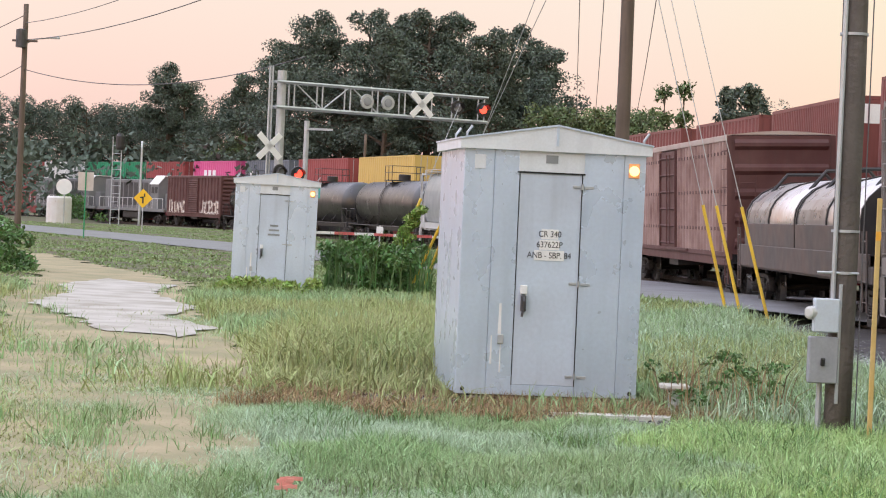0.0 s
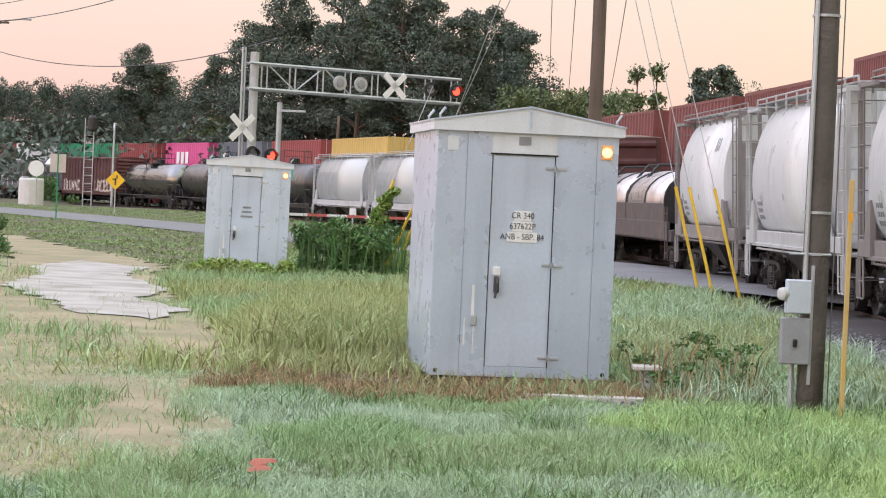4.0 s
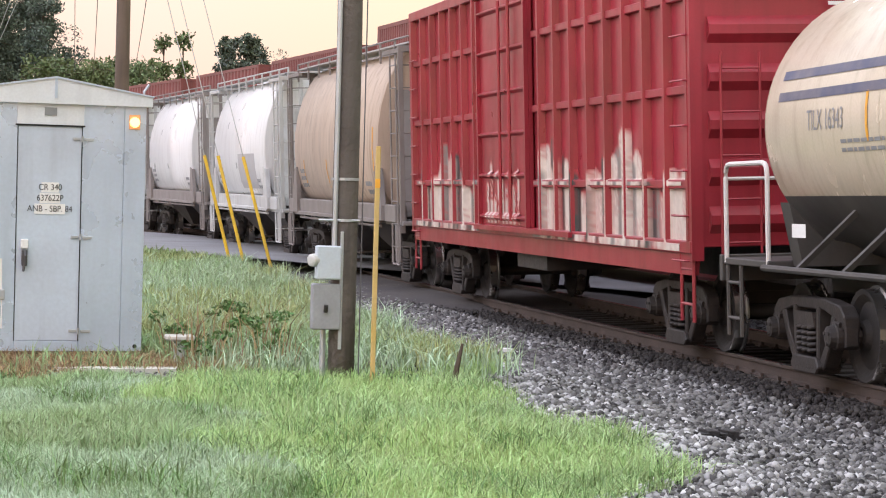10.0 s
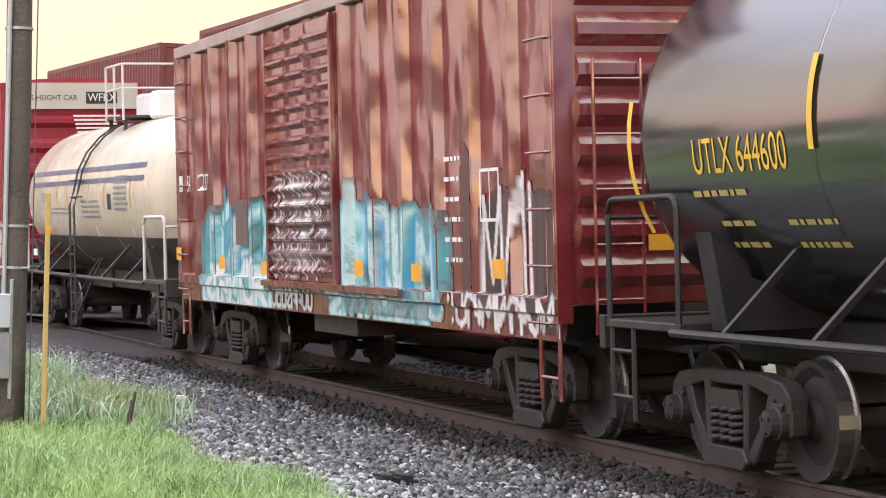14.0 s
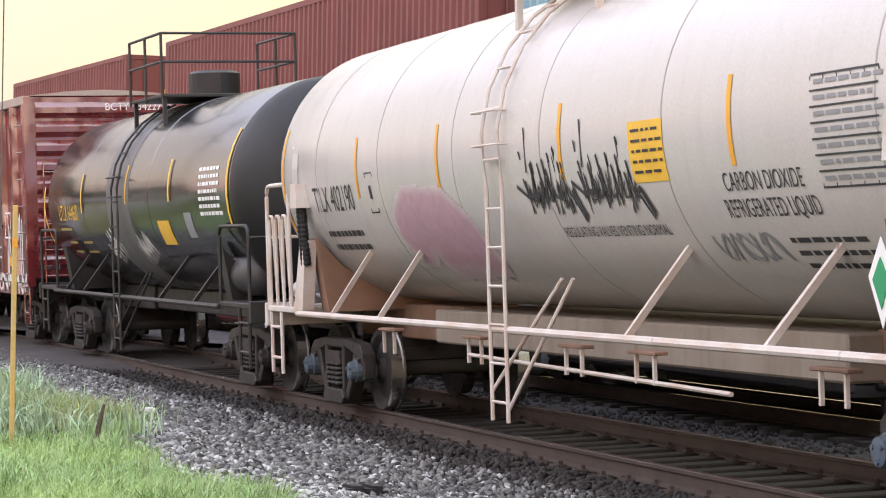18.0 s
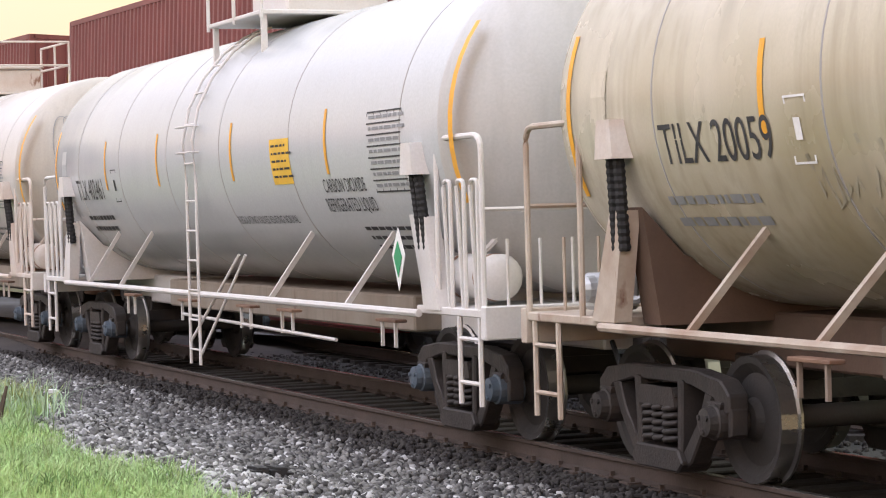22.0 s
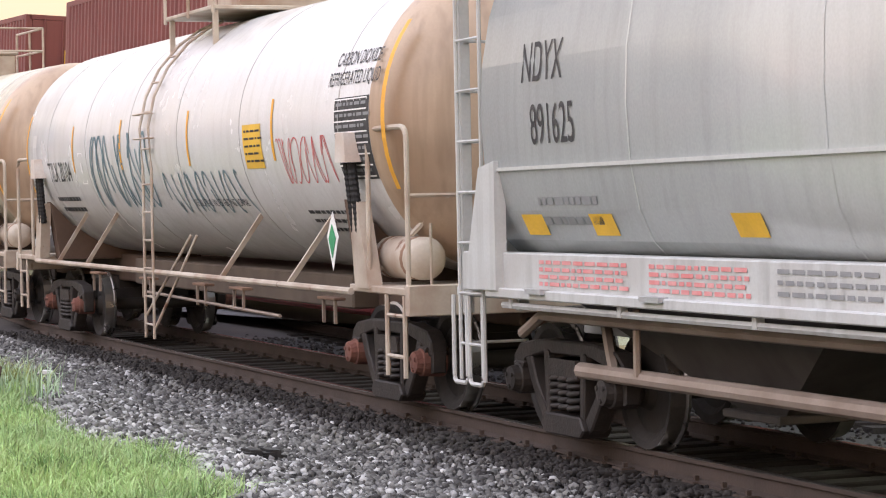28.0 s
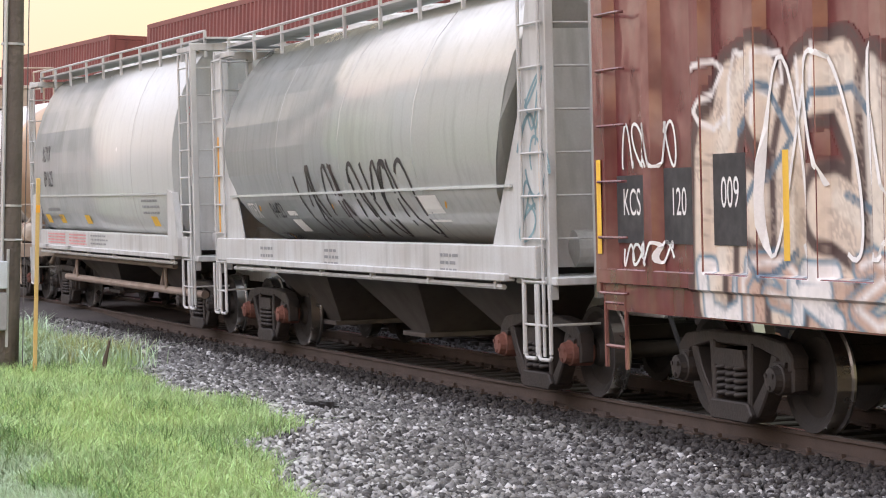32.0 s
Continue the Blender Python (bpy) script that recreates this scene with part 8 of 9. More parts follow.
spray("graffiti", body, -8.2, 8.1, 1.2, 2.6, sd, ss, (0.135, 0.05, 0.045), "white block letters", 0.06)

b5, hl, body, sd, fc = boxcar("dark red ribbed boxcar with big cream letters", -106.4, -89.35, KCS_RED, ROOF_GALV, 1.0, 4.62, 17, (-3.2, 0.2))
rg = random.Random(25)
KU = (0.11, 0.03, 0.03)
ss = [fog(0.6, 5.2, 1.7, 0.9, CCREAM, 0.15), fog(0.6, 5.6, 1.08, 0.45, CTAN, 0.08)]
ss += bubble_row(rg, 5.7, 1.0, 1.25, 2.0, 4, 0.50, CDARK, (CCREAM, CCREAM, (0.55, 0.50, 0.44)), (0.66, 0.60, 0.52), 0.04)
ss += bubble_row(rg, 5.9, 0.96, 0.8, 0.5, 6, 0.16, (0.12, 0.22, 0.30), (CWHITE, CTAN), CWHITE) + scrawl_row(rg, 6.0, 2.5, 0.55, 0.6, 4, 0.05, CWHITE)
ss += scrawl_row(rg, 5.4, 1.3, 1.25, 1.5, 4, 0.07, (0.10, 0.16, 0.22))
spray("graffiti", body, 0.3, 6.1, 0.955, 3.3, sd, ss, KU, "big cream bubble letters with blue and white outlines", seed=7)
sd2 = lambda y, z: sd(y, z) + Vector((-0.012, 0, 0))
for q_ in ((7.05, 7.7, 1.55, 2.15), (6.1, 6.7, 1.55, 2.2), (5.12, 5.74, 1.55, 2.3)):
    decal("black_panel", [q_], sd2, M["ink"], body, 1, "black number panel")
sd3 = lambda y, z: sd(y, z) + Vector((-0.016, 0, 0))
lettering("number", "009", 0.36, 5.43, 1.97, sd3, M["plain_white"], body, 0.62)
lettering("number", "KCS", 0.34, 7.37, 1.9, sd3, M["plain_white"], body, 0.62)
lettering("number", "120", 0.34, 6.4, 1.9, sd3, M["plain_white"], body, 0.62)
bm = bmesh.new()
for k in range(5):
    stroke(bm, swirl(rg, 7.6 - 0.2 * k, 1.34 + 0.01 * k, 0.3, 0.2), 0.03, sd2)
    stroke(bm, swirl(rg, 7.6 - 0.22 * k, 2.2, 0.3, 0.42), 0.03, sd2)
for k in range(7):
    stroke(bm, swirl(rg, 4.9 - 0.8 * k, 1.4, 0.9, 1.7), 0.04, sd2)
part("white_tag", bm, M["plain_white"], body, "white scrawled tags")
for y in (7.9, 4.3, 0.8, -4.0):
    decal("reflector", [(y - 0.05, y + 0.05, 1.45, 2.3)], fc, M["yellow"], body, 1)


# ---- covered hoppers ----
SHELL = [(1.50, 1.26), (1.62, 1.38), (1.85, 1.49), (2.2, 1.56), (2.6, 1.585), (3.0, 1.57), (3.4, 1.50), (3.8, 1.37), (4.1, 1.22), (4.30, 1.08)]
ROUND = [(1.50, 0.92), (1.60, 1.10), (1.80, 1.31), (2.05, 1.46), (2.4, 1.56), (2.75, 1.58), (3.1, 1.53), (3.45, 1.42), (3.8, 1.23), (4.10, 0.98)]


H_BAY = mat("dark_bay_paint", (0.10, 0.092, 0.088), 0.6, dirt=(0.05, 0.045, 0.042), amt=0.7, scale=1.2, streak=0.4, bump=0.1)


def hopper(label, rear, front, paint, trim, shape=SHELL, bays=2, overhang=1.9, cap="dark", seam=2.18, top=4.32, fine=True, gusset=False, inset=2.15, slant=0.0):
    ob, hl = car("covered_hopper", label, "hopper car", rear, front, overhang, cap)
    L = hl - inset
    half = shape + [(top + 0.14, shape[-1][1] - 0.18), (top + 0.17, 0.35)]
    out = [(-w, z) for z, w in half] + [(w, z) for z, w in half[::-1]]
    bm = bmesh.new()
    prism(bm, out, "y", -L, L)
    for v in bm.verts:
        v.co.y -= math.copysign(slant * max(0.0, (2.9 - v.co.z) / 1.4) ** 1.5, v.co.y)
    for f in bm.faces:
        f.smooth = len(f.verts) == 4
    body = part("body", bm, paint, ob)
    side = lambda y, z: Vector((-np.interp(z, [a for a, _ in shape], [b for _, b in shape]) - 0.008, y, z))
    if seam:
        bm = bmesh.new()
        for s in (-1, 1):
            w = float(np.interp(seam, [a for a, _ in shape], [b for _, b in shape]))
            box(bm, *sorted((s * (w - 0.01), s * (w + 0.018))), -L, L, seam - 0.014, seam + 0.014)
        part("seam_bar", bm, paint, body)
    for y in [-L + 2 * L * k / 4 for k in (1, 2, 3)]:
        for s in (-1, 1):
            bm = bmesh.new()
            for (za, wa), (zb, wb) in zip(shape, shape[1:]):
                bm.faces.new([bm.verts.new((s * (w + 0.003), y + d, z)) for w, z, d in ((wa, za, -0.012), (wb, zb, -0.012), (wb, zb, 0.012), (wa, za, 0.012))])
            part("weld_seam", bm, paint, body)
    for s in (-1, 1):
        bm = bmesh.new()
        box(bm, *sorted((s * 1.30, s * 1.53)), -hl + 0.9, hl - 0.9, 1.20, 1.52, 0.01)
        box(bm, *sorted((s * 1.46, s * 1.58)), -L, L, 1.16, 1.24, 0.01)
        part("side_sill", bm, trim, ob)
    for s in (-1, 1):
        bm = bmesh.new()
        y0, y1 = sorted((s * L, s * (hl - 0.55)))
        box(bm, -1.45, 1.45, y0, y1, 1.14, 1.22, 0.01)
        # sloped end sheet
        vs = [bm.verts.new(p) for p in ((-1.35, s * (hl - 1.15), 1.3), (1.35, s * (hl - 1.15), 1.3), (1.2, s * L, 3.7), (-1.2, s * L, 3.7))]
        bm.faces.new(vs)
        for x in (-0.45, 0.45):
            prism(bm, [(s * L, 3.9), (s * L, 3.75), (s * (hl - 0.8), 1.22), (s * (hl - 0.65), 1.22)], "x", x - 0.03, x + 0.03)
        box(bm, -0.3, 0.3, *sorted((s * (hl - 0.6), s * (L - 1.0))), 0.78, 1.16, 0.01)
        part("end_floor", bm, trim, ob)
    for s in (-1, 1):
        bm = bmesh.new()
        for x in (-1.42, -0.92, 0.92, 1.42):
            box(bm, x - 0.045, x + 0.045, s * (hl - 0.72) - 0.045, s * (hl - 0.72) + 0.045, 1.0, top + 0.12, 0.006)
        box(bm, -1.46, 1.46, s * (hl - 0.72) - 0.05, s * (hl - 0.72) + 0.05, top + 0.05, top + 0.16, 0.006)
        for x in (-1.42, 1.42):
            box(bm, x - 0.04, x + 0.04, *sorted((s * (hl - 0.7), s * L)), top + 0.04, top + 0.12, 0.006)
        part("end_frame", bm, trim, ob)
        bm = bmesh.new()
        for k in range(9):
            z = 0.75 + 0.42 * k
            tube(bm, [(-1.44, s * (hl - 0.78), z), (-0.90, s * (hl - 0.78), z)], 0.014, 6)
            tube(bm, [(-1.50, s * (hl - 0.72) - 0.02, z), (-1.50, s * (hl - 1.28), z)], 0.014, 6)
        tube(bm, [(-1.50, s * (hl - 1.28), 0.45), (-1.50, s * (hl - 1.28), top)], 0.018, 6)
        tube(bm, [(-1.50, s * (hl - 0.76), 0.45), (-1.50, s * (hl - 0.76), top)], 0.018, 6)
        part("ladder", bm, trim, ob)
        bm = bmesh.new()
        for a in (1.25, 0.9):
            tube(bm, bent([(-1.5, s * (hl - a), 1.15), (-1.5, s * (hl - a), 0.42), (-1.5, s * (hl - a + 0.3), 0.42), (-1.5, s * (hl - a + 0.3), 1.15)], 0.06), 0.02, 6)
        part("step", bm, trim, ob)
        if gusset:
            bm = bmesh.new()
            prism(bm, [(s * (L - 0.6), 1.5), (s * (hl - 0.75), 1.5), (s * (hl - 0.75), 4.2), (s * (hl - 1.1), 4.2), (s * (L + 0.15), 2.8)], "x", -1.46, -1.44)
            part("end_side_sheet", bm, trim, ob)
        else:
            bm = bmesh.new()
            prism(bm, [(s * (L - 0.28), 1.22), (s * (L + 0.3), 1.22), (s * (L + 0.3), 1.5), (s * (L + 0.05), 2.2), (s * (L - 0.28), 2.25)], "x", -1.60, -1.50)
            part("corner_bracket", bm, trim, ob)
        bm = bmesh.new()
        lathe(bm, [(-0.55, 0.04), (-0.5, 0.19), (0.5, 0.19), (0.55, 0.04)], "x", 14, (-0.5, s * (hl - 1.2), 1.48))
        part("air_tank", bm, trim, ob)
    # roof hatches, walkway and railing
    bm = bmesh.new()
    box(bm, -0.33, 0.33, -L, L, top + 0.17, top + 0.28, 0.01)
    part("hatch_trough", bm, trim, ob)
    for k in range(8):
        y = -L + 2 * L * (k + 0.5) / 8
        bm = bmesh.new()
        lathe(bm, [(top + 0.28, 0.30), (top + 0.34, 0.30), (top + 0.37, 0.22)], "z", 12, (0, y, 0))
        part("roof_hatch", bm, trim, ob)
    bm = bmesh.new()
    for x in (-0.98, 0.98):
        box(bm, x - 0.25, x + 0.25, -hl + 0.6, hl - 0.6, top + 0.22, top + 0.25)
    for s in (-1, 1):
        box(bm, -1.23, 1.23, *sorted((s * (hl - 0.55), s * (hl - 1.05))), top + 0.22, top + 0.25)
    part("running_board", bm, M["galv"], ob)
    bm = bmesh.new()
    for x in (-1.22, 1.22):
        n = 9
        for k in range(n + 1):
            y = -hl + 0.7 + (2 * hl - 1.4) * k / n
            box(bm, x - 0.02, x + 0.02, y - 0.02, y + 0.02, top - 0.05, top + 0.35)
        tube(bm, [(x, -hl + 0.7, top + 0.35), (x, hl - 0.7, top + 0.35)], 0.02, 6)
    part("roof_rail", bm, trim, ob)
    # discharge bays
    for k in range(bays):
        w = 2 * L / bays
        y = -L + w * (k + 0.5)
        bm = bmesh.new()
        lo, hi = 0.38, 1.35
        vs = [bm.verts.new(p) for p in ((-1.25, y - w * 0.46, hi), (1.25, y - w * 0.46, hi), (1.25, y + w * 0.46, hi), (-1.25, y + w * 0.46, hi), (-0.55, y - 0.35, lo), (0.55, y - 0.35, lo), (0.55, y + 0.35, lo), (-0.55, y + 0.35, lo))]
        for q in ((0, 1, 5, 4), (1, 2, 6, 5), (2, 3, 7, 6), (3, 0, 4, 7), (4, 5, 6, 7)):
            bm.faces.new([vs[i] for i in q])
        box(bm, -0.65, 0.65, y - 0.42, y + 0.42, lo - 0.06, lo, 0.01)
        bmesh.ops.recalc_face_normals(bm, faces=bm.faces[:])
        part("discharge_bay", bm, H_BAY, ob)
    bm = bmesh.new()
    tube(bm, [(-1.50, -L + 0.2, 1.10), (-1.50, L - 0.2, 1.10)], 0.028, 6)
    for k in range(6):
        y = -L + 0.4 + (2 * L - 0.8) * k / 5
        box(bm, -1.53, -1.47, y - 0.03, y + 0.03, 1.08, 1.2)
    part("side_pipe", bm, trim, ob)
    return ob, hl, L, body, side


H_GREY = mat("pale_grey_hopper_paint", (0.50, 0.53, 0.53), 0.20, ior=2.0, dirt=(0.48, 0.50, 0.48), amt=0.5, scale=0.5, streak=0.2, bump=0.02)
H_GREY2 = mat("grey_green_hopper_paint", (0.53, 0.57, 0.57), 0.15, ior=2.3, dirt=(0.44, 0.46, 0.44), amt=0.5, scale=0.5, streak=0.25, bump=0.02)
H_TRIM = mat("hopper_trim_paint", (0.52, 0.54, 0.54), 0.45, dirt=(0.36, 0.34, 0.32), amt=0.6, scale=1.5, streak=0.4, bump=0.03, rust=(0.3, 0.2, 0.14), rust_at=0.8)
H_WHITE = mat("white_hopper_paint", (0.78, 0.80, 0.80), 0.30, dirt=(0.62, 0.61, 0.60), amt=0.5, scale=0.6, streak=0.35, bump=0.02)
H_TAN = mat("tan_hopper_paint", (0.55, 0.45, 0.36), 0.42, dirt=(0.38, 0.29, 0.22), amt=0.7, scale=0.6, streak=0.55, bump=0.03)
H_DARK = mat("dark_hopper_trim", (0.24, 0.22, 0.21), 0.55, dirt=(0.14, 0.12, 0.11), amt=0.6, scale=1.5, bump=0.05)
RED_PRINT = mat("red_print", (0.62, 0.22, 0.22), 0.6, dirt=(0.7, 0.5, 0.5), amt=0.5, scale=6, bump=0)

h1, hl, L, body, sd = hopper("pale grey two-bay covered hopper with yellow marks", -75.1, -61.35, H_GREY, H_TRIM, SHELL, 2, 1.95, "dark", inset=1.5)
rg = random.Random(31)
lettering("number", "NDYX", 0.44, L - 1.2, 2.97, sd, M["ink"], body, 0.62)
lettering("number", "891625", 0.44, L - 1.4, 2.49, sd, M["ink"], body, 0.62)
for y in (L - 0.75, L - 2.0, L - 4.2, -L + 1.6):
    decal("reflector", [(y - 0.2, y + 0.2, 1.66, 1.82)], sd, M["yellow"], body, 2)
decal("data_lines", small_print(rg, L - 0.95, 1.95, 1.0, 2, 0.15, 0.06) + small_print(rg, -L + 2.2, 2.2, 1.0, 4, 0.1, 0.04), sd, M["ink_soft"], body, 1)
sl = lambda y, z: Vector((-1.536, y, z))
decal("red_print", small_print(rg, L - 1.0, 1.47, 1.5, 4, 0.055, 0.03) + small_print(rg, L - 2.9, 1.47, 1.4, 4, 0.055, 0.03), sl, RED_PRINT, h1, 1, "lines of small red print")
decal("black_print", small_print(rg, L - 4.7, 1.47, 1.2, 3, 0.07, 0.03), sl, M["ink_soft"], h1, 1)
bm = bmesh.new()
tube(bm, [(-1.15, -L - 0.2, 0.60), (-1.15, L - 0.9, 0.60)], 0.065, 10)
tube(bm, [(-1.30, -L + 1.0, 1.02), (-1.30, L - 0.5, 1.02), (-1.30, L - 0.1, 0.86)], 0.045, 8)
for y in (-L + 2, L - 2):
    tube(bm, [(-1.2, y, 0.62), (-1.2, y, 1.18)], 0.03, 6)
    tube(bm, [(-1.15, y + 0.5, 0.62), (-0.7, y + 1.7, 1.2)], 0.045, 6)
part("unloading_pipe", bm, M["dusty_pipe"], h1, "dusty steel unloading pipes")
bm = bmesh.new()
for k in range(2):
    box(bm, -1.62, -1.54, L - 1.2 - 2 * k, L - 0.9 - 2 * k, 1.21, 1.25)
part("tie_hook", bm, M["galv"], h1)
me = text_data("CAUTION\nNO SIDE\nLADDER", 0.17)
for v in me.vertices:
    v.co = (-0.95 + v.co.x, -L - 0.012, 3.3 + v.co.y)
me.materials.clear()
me.materials.append(M["red_ink"])
put("lettering", me, body)
bm = bmesh.new()
patch(bm, -1.3, -0.7, 2.3, 2.75, lambda y, z: Vector((y, -L - 0.01, z)), 1)
part("notice", bm, M["plain_white"], body)

h2, hl, L, body, sd = hopper("glossy grey round-sided covered hopper with scrawls", -89.25, -75.1, H_GREY2, H_TRIM, ROUND, 3, 1.95, "red", 2.12, 4.10, gusset=True, inset=1.6, slant=0.95)
lettering("number", "ITFX", 0.30, L - 0.95, 1.90, sd, M["plain_white"], body, 0.8)
lettering("number", "84423", 0.30, L - 2.1, 1.90, sd, M["ink"], body, 0.75)
bm = bmesh.new()
for k in range(8):
    stroke(bm, swirl(rg, L - 3.4 - 0.55 * k, 1.55, 0.8, 0.95), 0.06, sd)
part("scrawled_tag", bm, G_BLACK, body, "large black scrawled tag")
for y in (L - 1.4, L - 4.8, -L + 2.0):
    bm = bmesh.new()
    stroke(bm, [(y + 0.15, 1.95), (y - 0.15, 1.55)], 0.12, sd)
    part("reflector", bm, M["orange"], body)
decal("notice", [(L - 2.9, L - 2.5, 1.62, 1.9), (-L + 2.3, -L + 2.9, 1.75, 2.05)], sd, M["plain_white"], body, 2)
decal("data_lines", small_print(rg, L - 1.7, 1.42, 0.6, 2, 0.1, 0.04) + small_print(rg, 0.8, 1.42, 0.5, 3, 0.08, 0.035) + small_print(rg, -L + 2, 1.42, 0.5, 3, 0.08, 0.035), sl, M["ink_soft"], h2, 1)
gs_ = lambda y, z: Vector((-1.464, y, z))
bm = bmesh.new()
for k in range(7):
    stroke(bm, swirl(rg, -L - 0.1 - 0.12 * (k % 4), 1.55 + 0.22 * k, 0.55, 0.4), 0.035, gs_)
part("scrawled_tag", bm, mat("blue_grey_tag", (0.20, 0.32, 0.36), 0.6, bump=0, amt=0.4), h2, "blue-grey scrawled tags")
decal("end_stripe", [(-hl + 0.82, -hl + 0.90, 1.6, 3.0), (hl - 0.90, hl - 0.82, 1.6, 3.0)], gs_, M["orange"], h2, 1)

HOPS = [(72.6, 86.6, H_TAN, H_DARK, "dusty tan covered hopper with dark ends"), (86.6, 99.2, H_WHITE, H_TRIM, "white covered hopper with a grey stain"),
        (99.2, 112.2, H_WHITE, H_DARK, "dirty white covered hopper"), (112.2, 125.5, H_WHITE, H_TRIM, "white covered hopper with worn sill"),
        (125.5, 137.2, H_WHITE, H_DARK, "pale grey covered hopper behind the coil car"), (199.6, 217.3, H_GREY, H_TRIM, "white three-bay covered hopper"), (217.3, 235.5, H_GREY, H_TRIM, "clean white three-bay covered hopper")]
for i, (a, b, pm, tm, lb) in enumerate(HOPS):
    ho, hl, L, body, sd = hopper(lb, a, b, pm, tm, SHELL, 2 if i < 5 else 3, 1.95, "dark", 0, 4.30)
    if i < 5:
        decal("data_lines", small_print(rg, L - 0.6, 2.2, 0.6, 3, 0.16, 0.09) + small_print(rg, -L + 1.6, 1.95, 0.5, 3, 0.16, 0.09), sd, M["ink_soft"], body, 1)
    if i in (3, 4):
        decal("word_bars", [(-L + 1.9 - 0.24 * k, -L + 2.05 - 0.24 * k, 3.5, 3.85) for k in range(3)], sd, M["ink_soft"], body, 1)
    if i == 0:
        for y in (L - 1.2, 0.8, -L + 0.5):
            decal("reflector", [(y - 0.04, y + 0.04, 1.8, 2.4 if y > 0 else 3.0)], sd, M["orange"], body, 3)
        decal("pale_streak", [(-0.6, -0.2, 1.55, 4.2)], sd, mat("pale_spill", (0.62, 0.60, 0.58), 0.6, dirt=(0.5, 0.42, 0.35), amt=0.6, scale=2, bump=0), body, 10, "pale spill streak")
    if i == 1:
        decal("grey_stain", [(-L + 1.6, -L + 4.2, 1.7, 2.6)], sd, mat("grey_stain", (0.42, 0.42, 0.43), 0.5, dirt=(0.5, 0.5, 0.5), amt=0.5, scale=1.5, bump=0), body, 5)


# ---- coil cars ----
COIL_HOOD = mat("silver_hood", (0.60, 0.58, 0.57), 0.28, 0.75, dirt=(0.33, 0.20, 0.14), amt=0.55, scale=0.9, streak=0.3, bump=0.05)
COIL_SIDE = mat("grimy_steel", (0.10, 0.088, 0.085), 0.6, 0.3, dirt=(0.17, 0.11, 0.09), amt=0.7, scale=1.2, bump=0.1)


def coil_car(label, rear, front, hoods=2):
    ob, hl = car("coil_car", label, "coil car", rear, front, 2.3)
    bm = bmesh.new()
    box(bm, -1.45, 1.45, -hl + 0.6, hl - 0.6, 0.95, 1.30, 0.02)
    for s in (-1, 1):
        box(bm, *sorted((s * 1.40, s * 1.50)), -hl + 1.0, hl - 1.0, 1.0, 1.55, 0.01)
    part("deck", bm, COIL_SIDE, ob)
    for k in range(hoods):
        w = (2 * hl - 3.4) / hoods
        y0 = -hl + 1.7 + w * k + 0.08
        y1 = y0 + w - 0.16
        arc = [(-1.42, 1.5), (-1.42, 2.2)] + [(-1.42 * math.cos(t), 2.2 + 0.95 * math.sin(t)) for t in (0.25, 0.5, 0.8, 1.1, 1.4, 1.74, 2.04, 2.34, 2.64, 2.89)] + [(1.42, 2.2), (1.42, 1.5)]
        bm = bmesh.new()
        prism(bm, arc, "y", y0, y1)
        for f in bm.faces:
            f.smooth = len(f.verts) == 4
        hd_ = part("hood", bm, COIL_HOOD, ob, "curved silver hood")
        for yy in (y0 + 0.04, (y0 + y1) / 2, y1 - 0.04):
            bm = bmesh.new()
            prism(bm, [(x * 1.02, 1.5 + (z - 1.5) * 1.02) for x, z in arc], "y", yy - 0.05, yy + 0.05)
            part("hood_rib", bm, M["black"], hd_)
        bm = bmesh.new()
        box(bm, -1.46, -1.42, y0, y1, 1.5, 2.1, 0.01)
        part("hood_skirt", bm, COIL_SIDE, hd_)
        bm = bmesh.new()
        for yy in (y0 + 1.0, y1 - 1.0):
            tube(bm, [(-0.9, yy, 2.9), (-0.5, yy, 3.35), (0.5, yy, 3.35), (0.9, yy, 2.9)], 0.05, 6)
        part("lifting_frame", bm, M["black"], hd_)
    bm = bmesh.new()
    for s in (-1, 1):
        ladder(bm, -1.5, s * (hl - 1.1) - 0.2, s * (hl - 1.1) + 0.2, 0.4, 2.0, 4, 0.016)
    part("ladder", bm, COIL_SIDE, ob)
    return ob


coil_car("coil car with curved silver hoods", 137.2, 155.8)
coil_car("coil car with one long pale hood", 178.6, 199.4, 1)

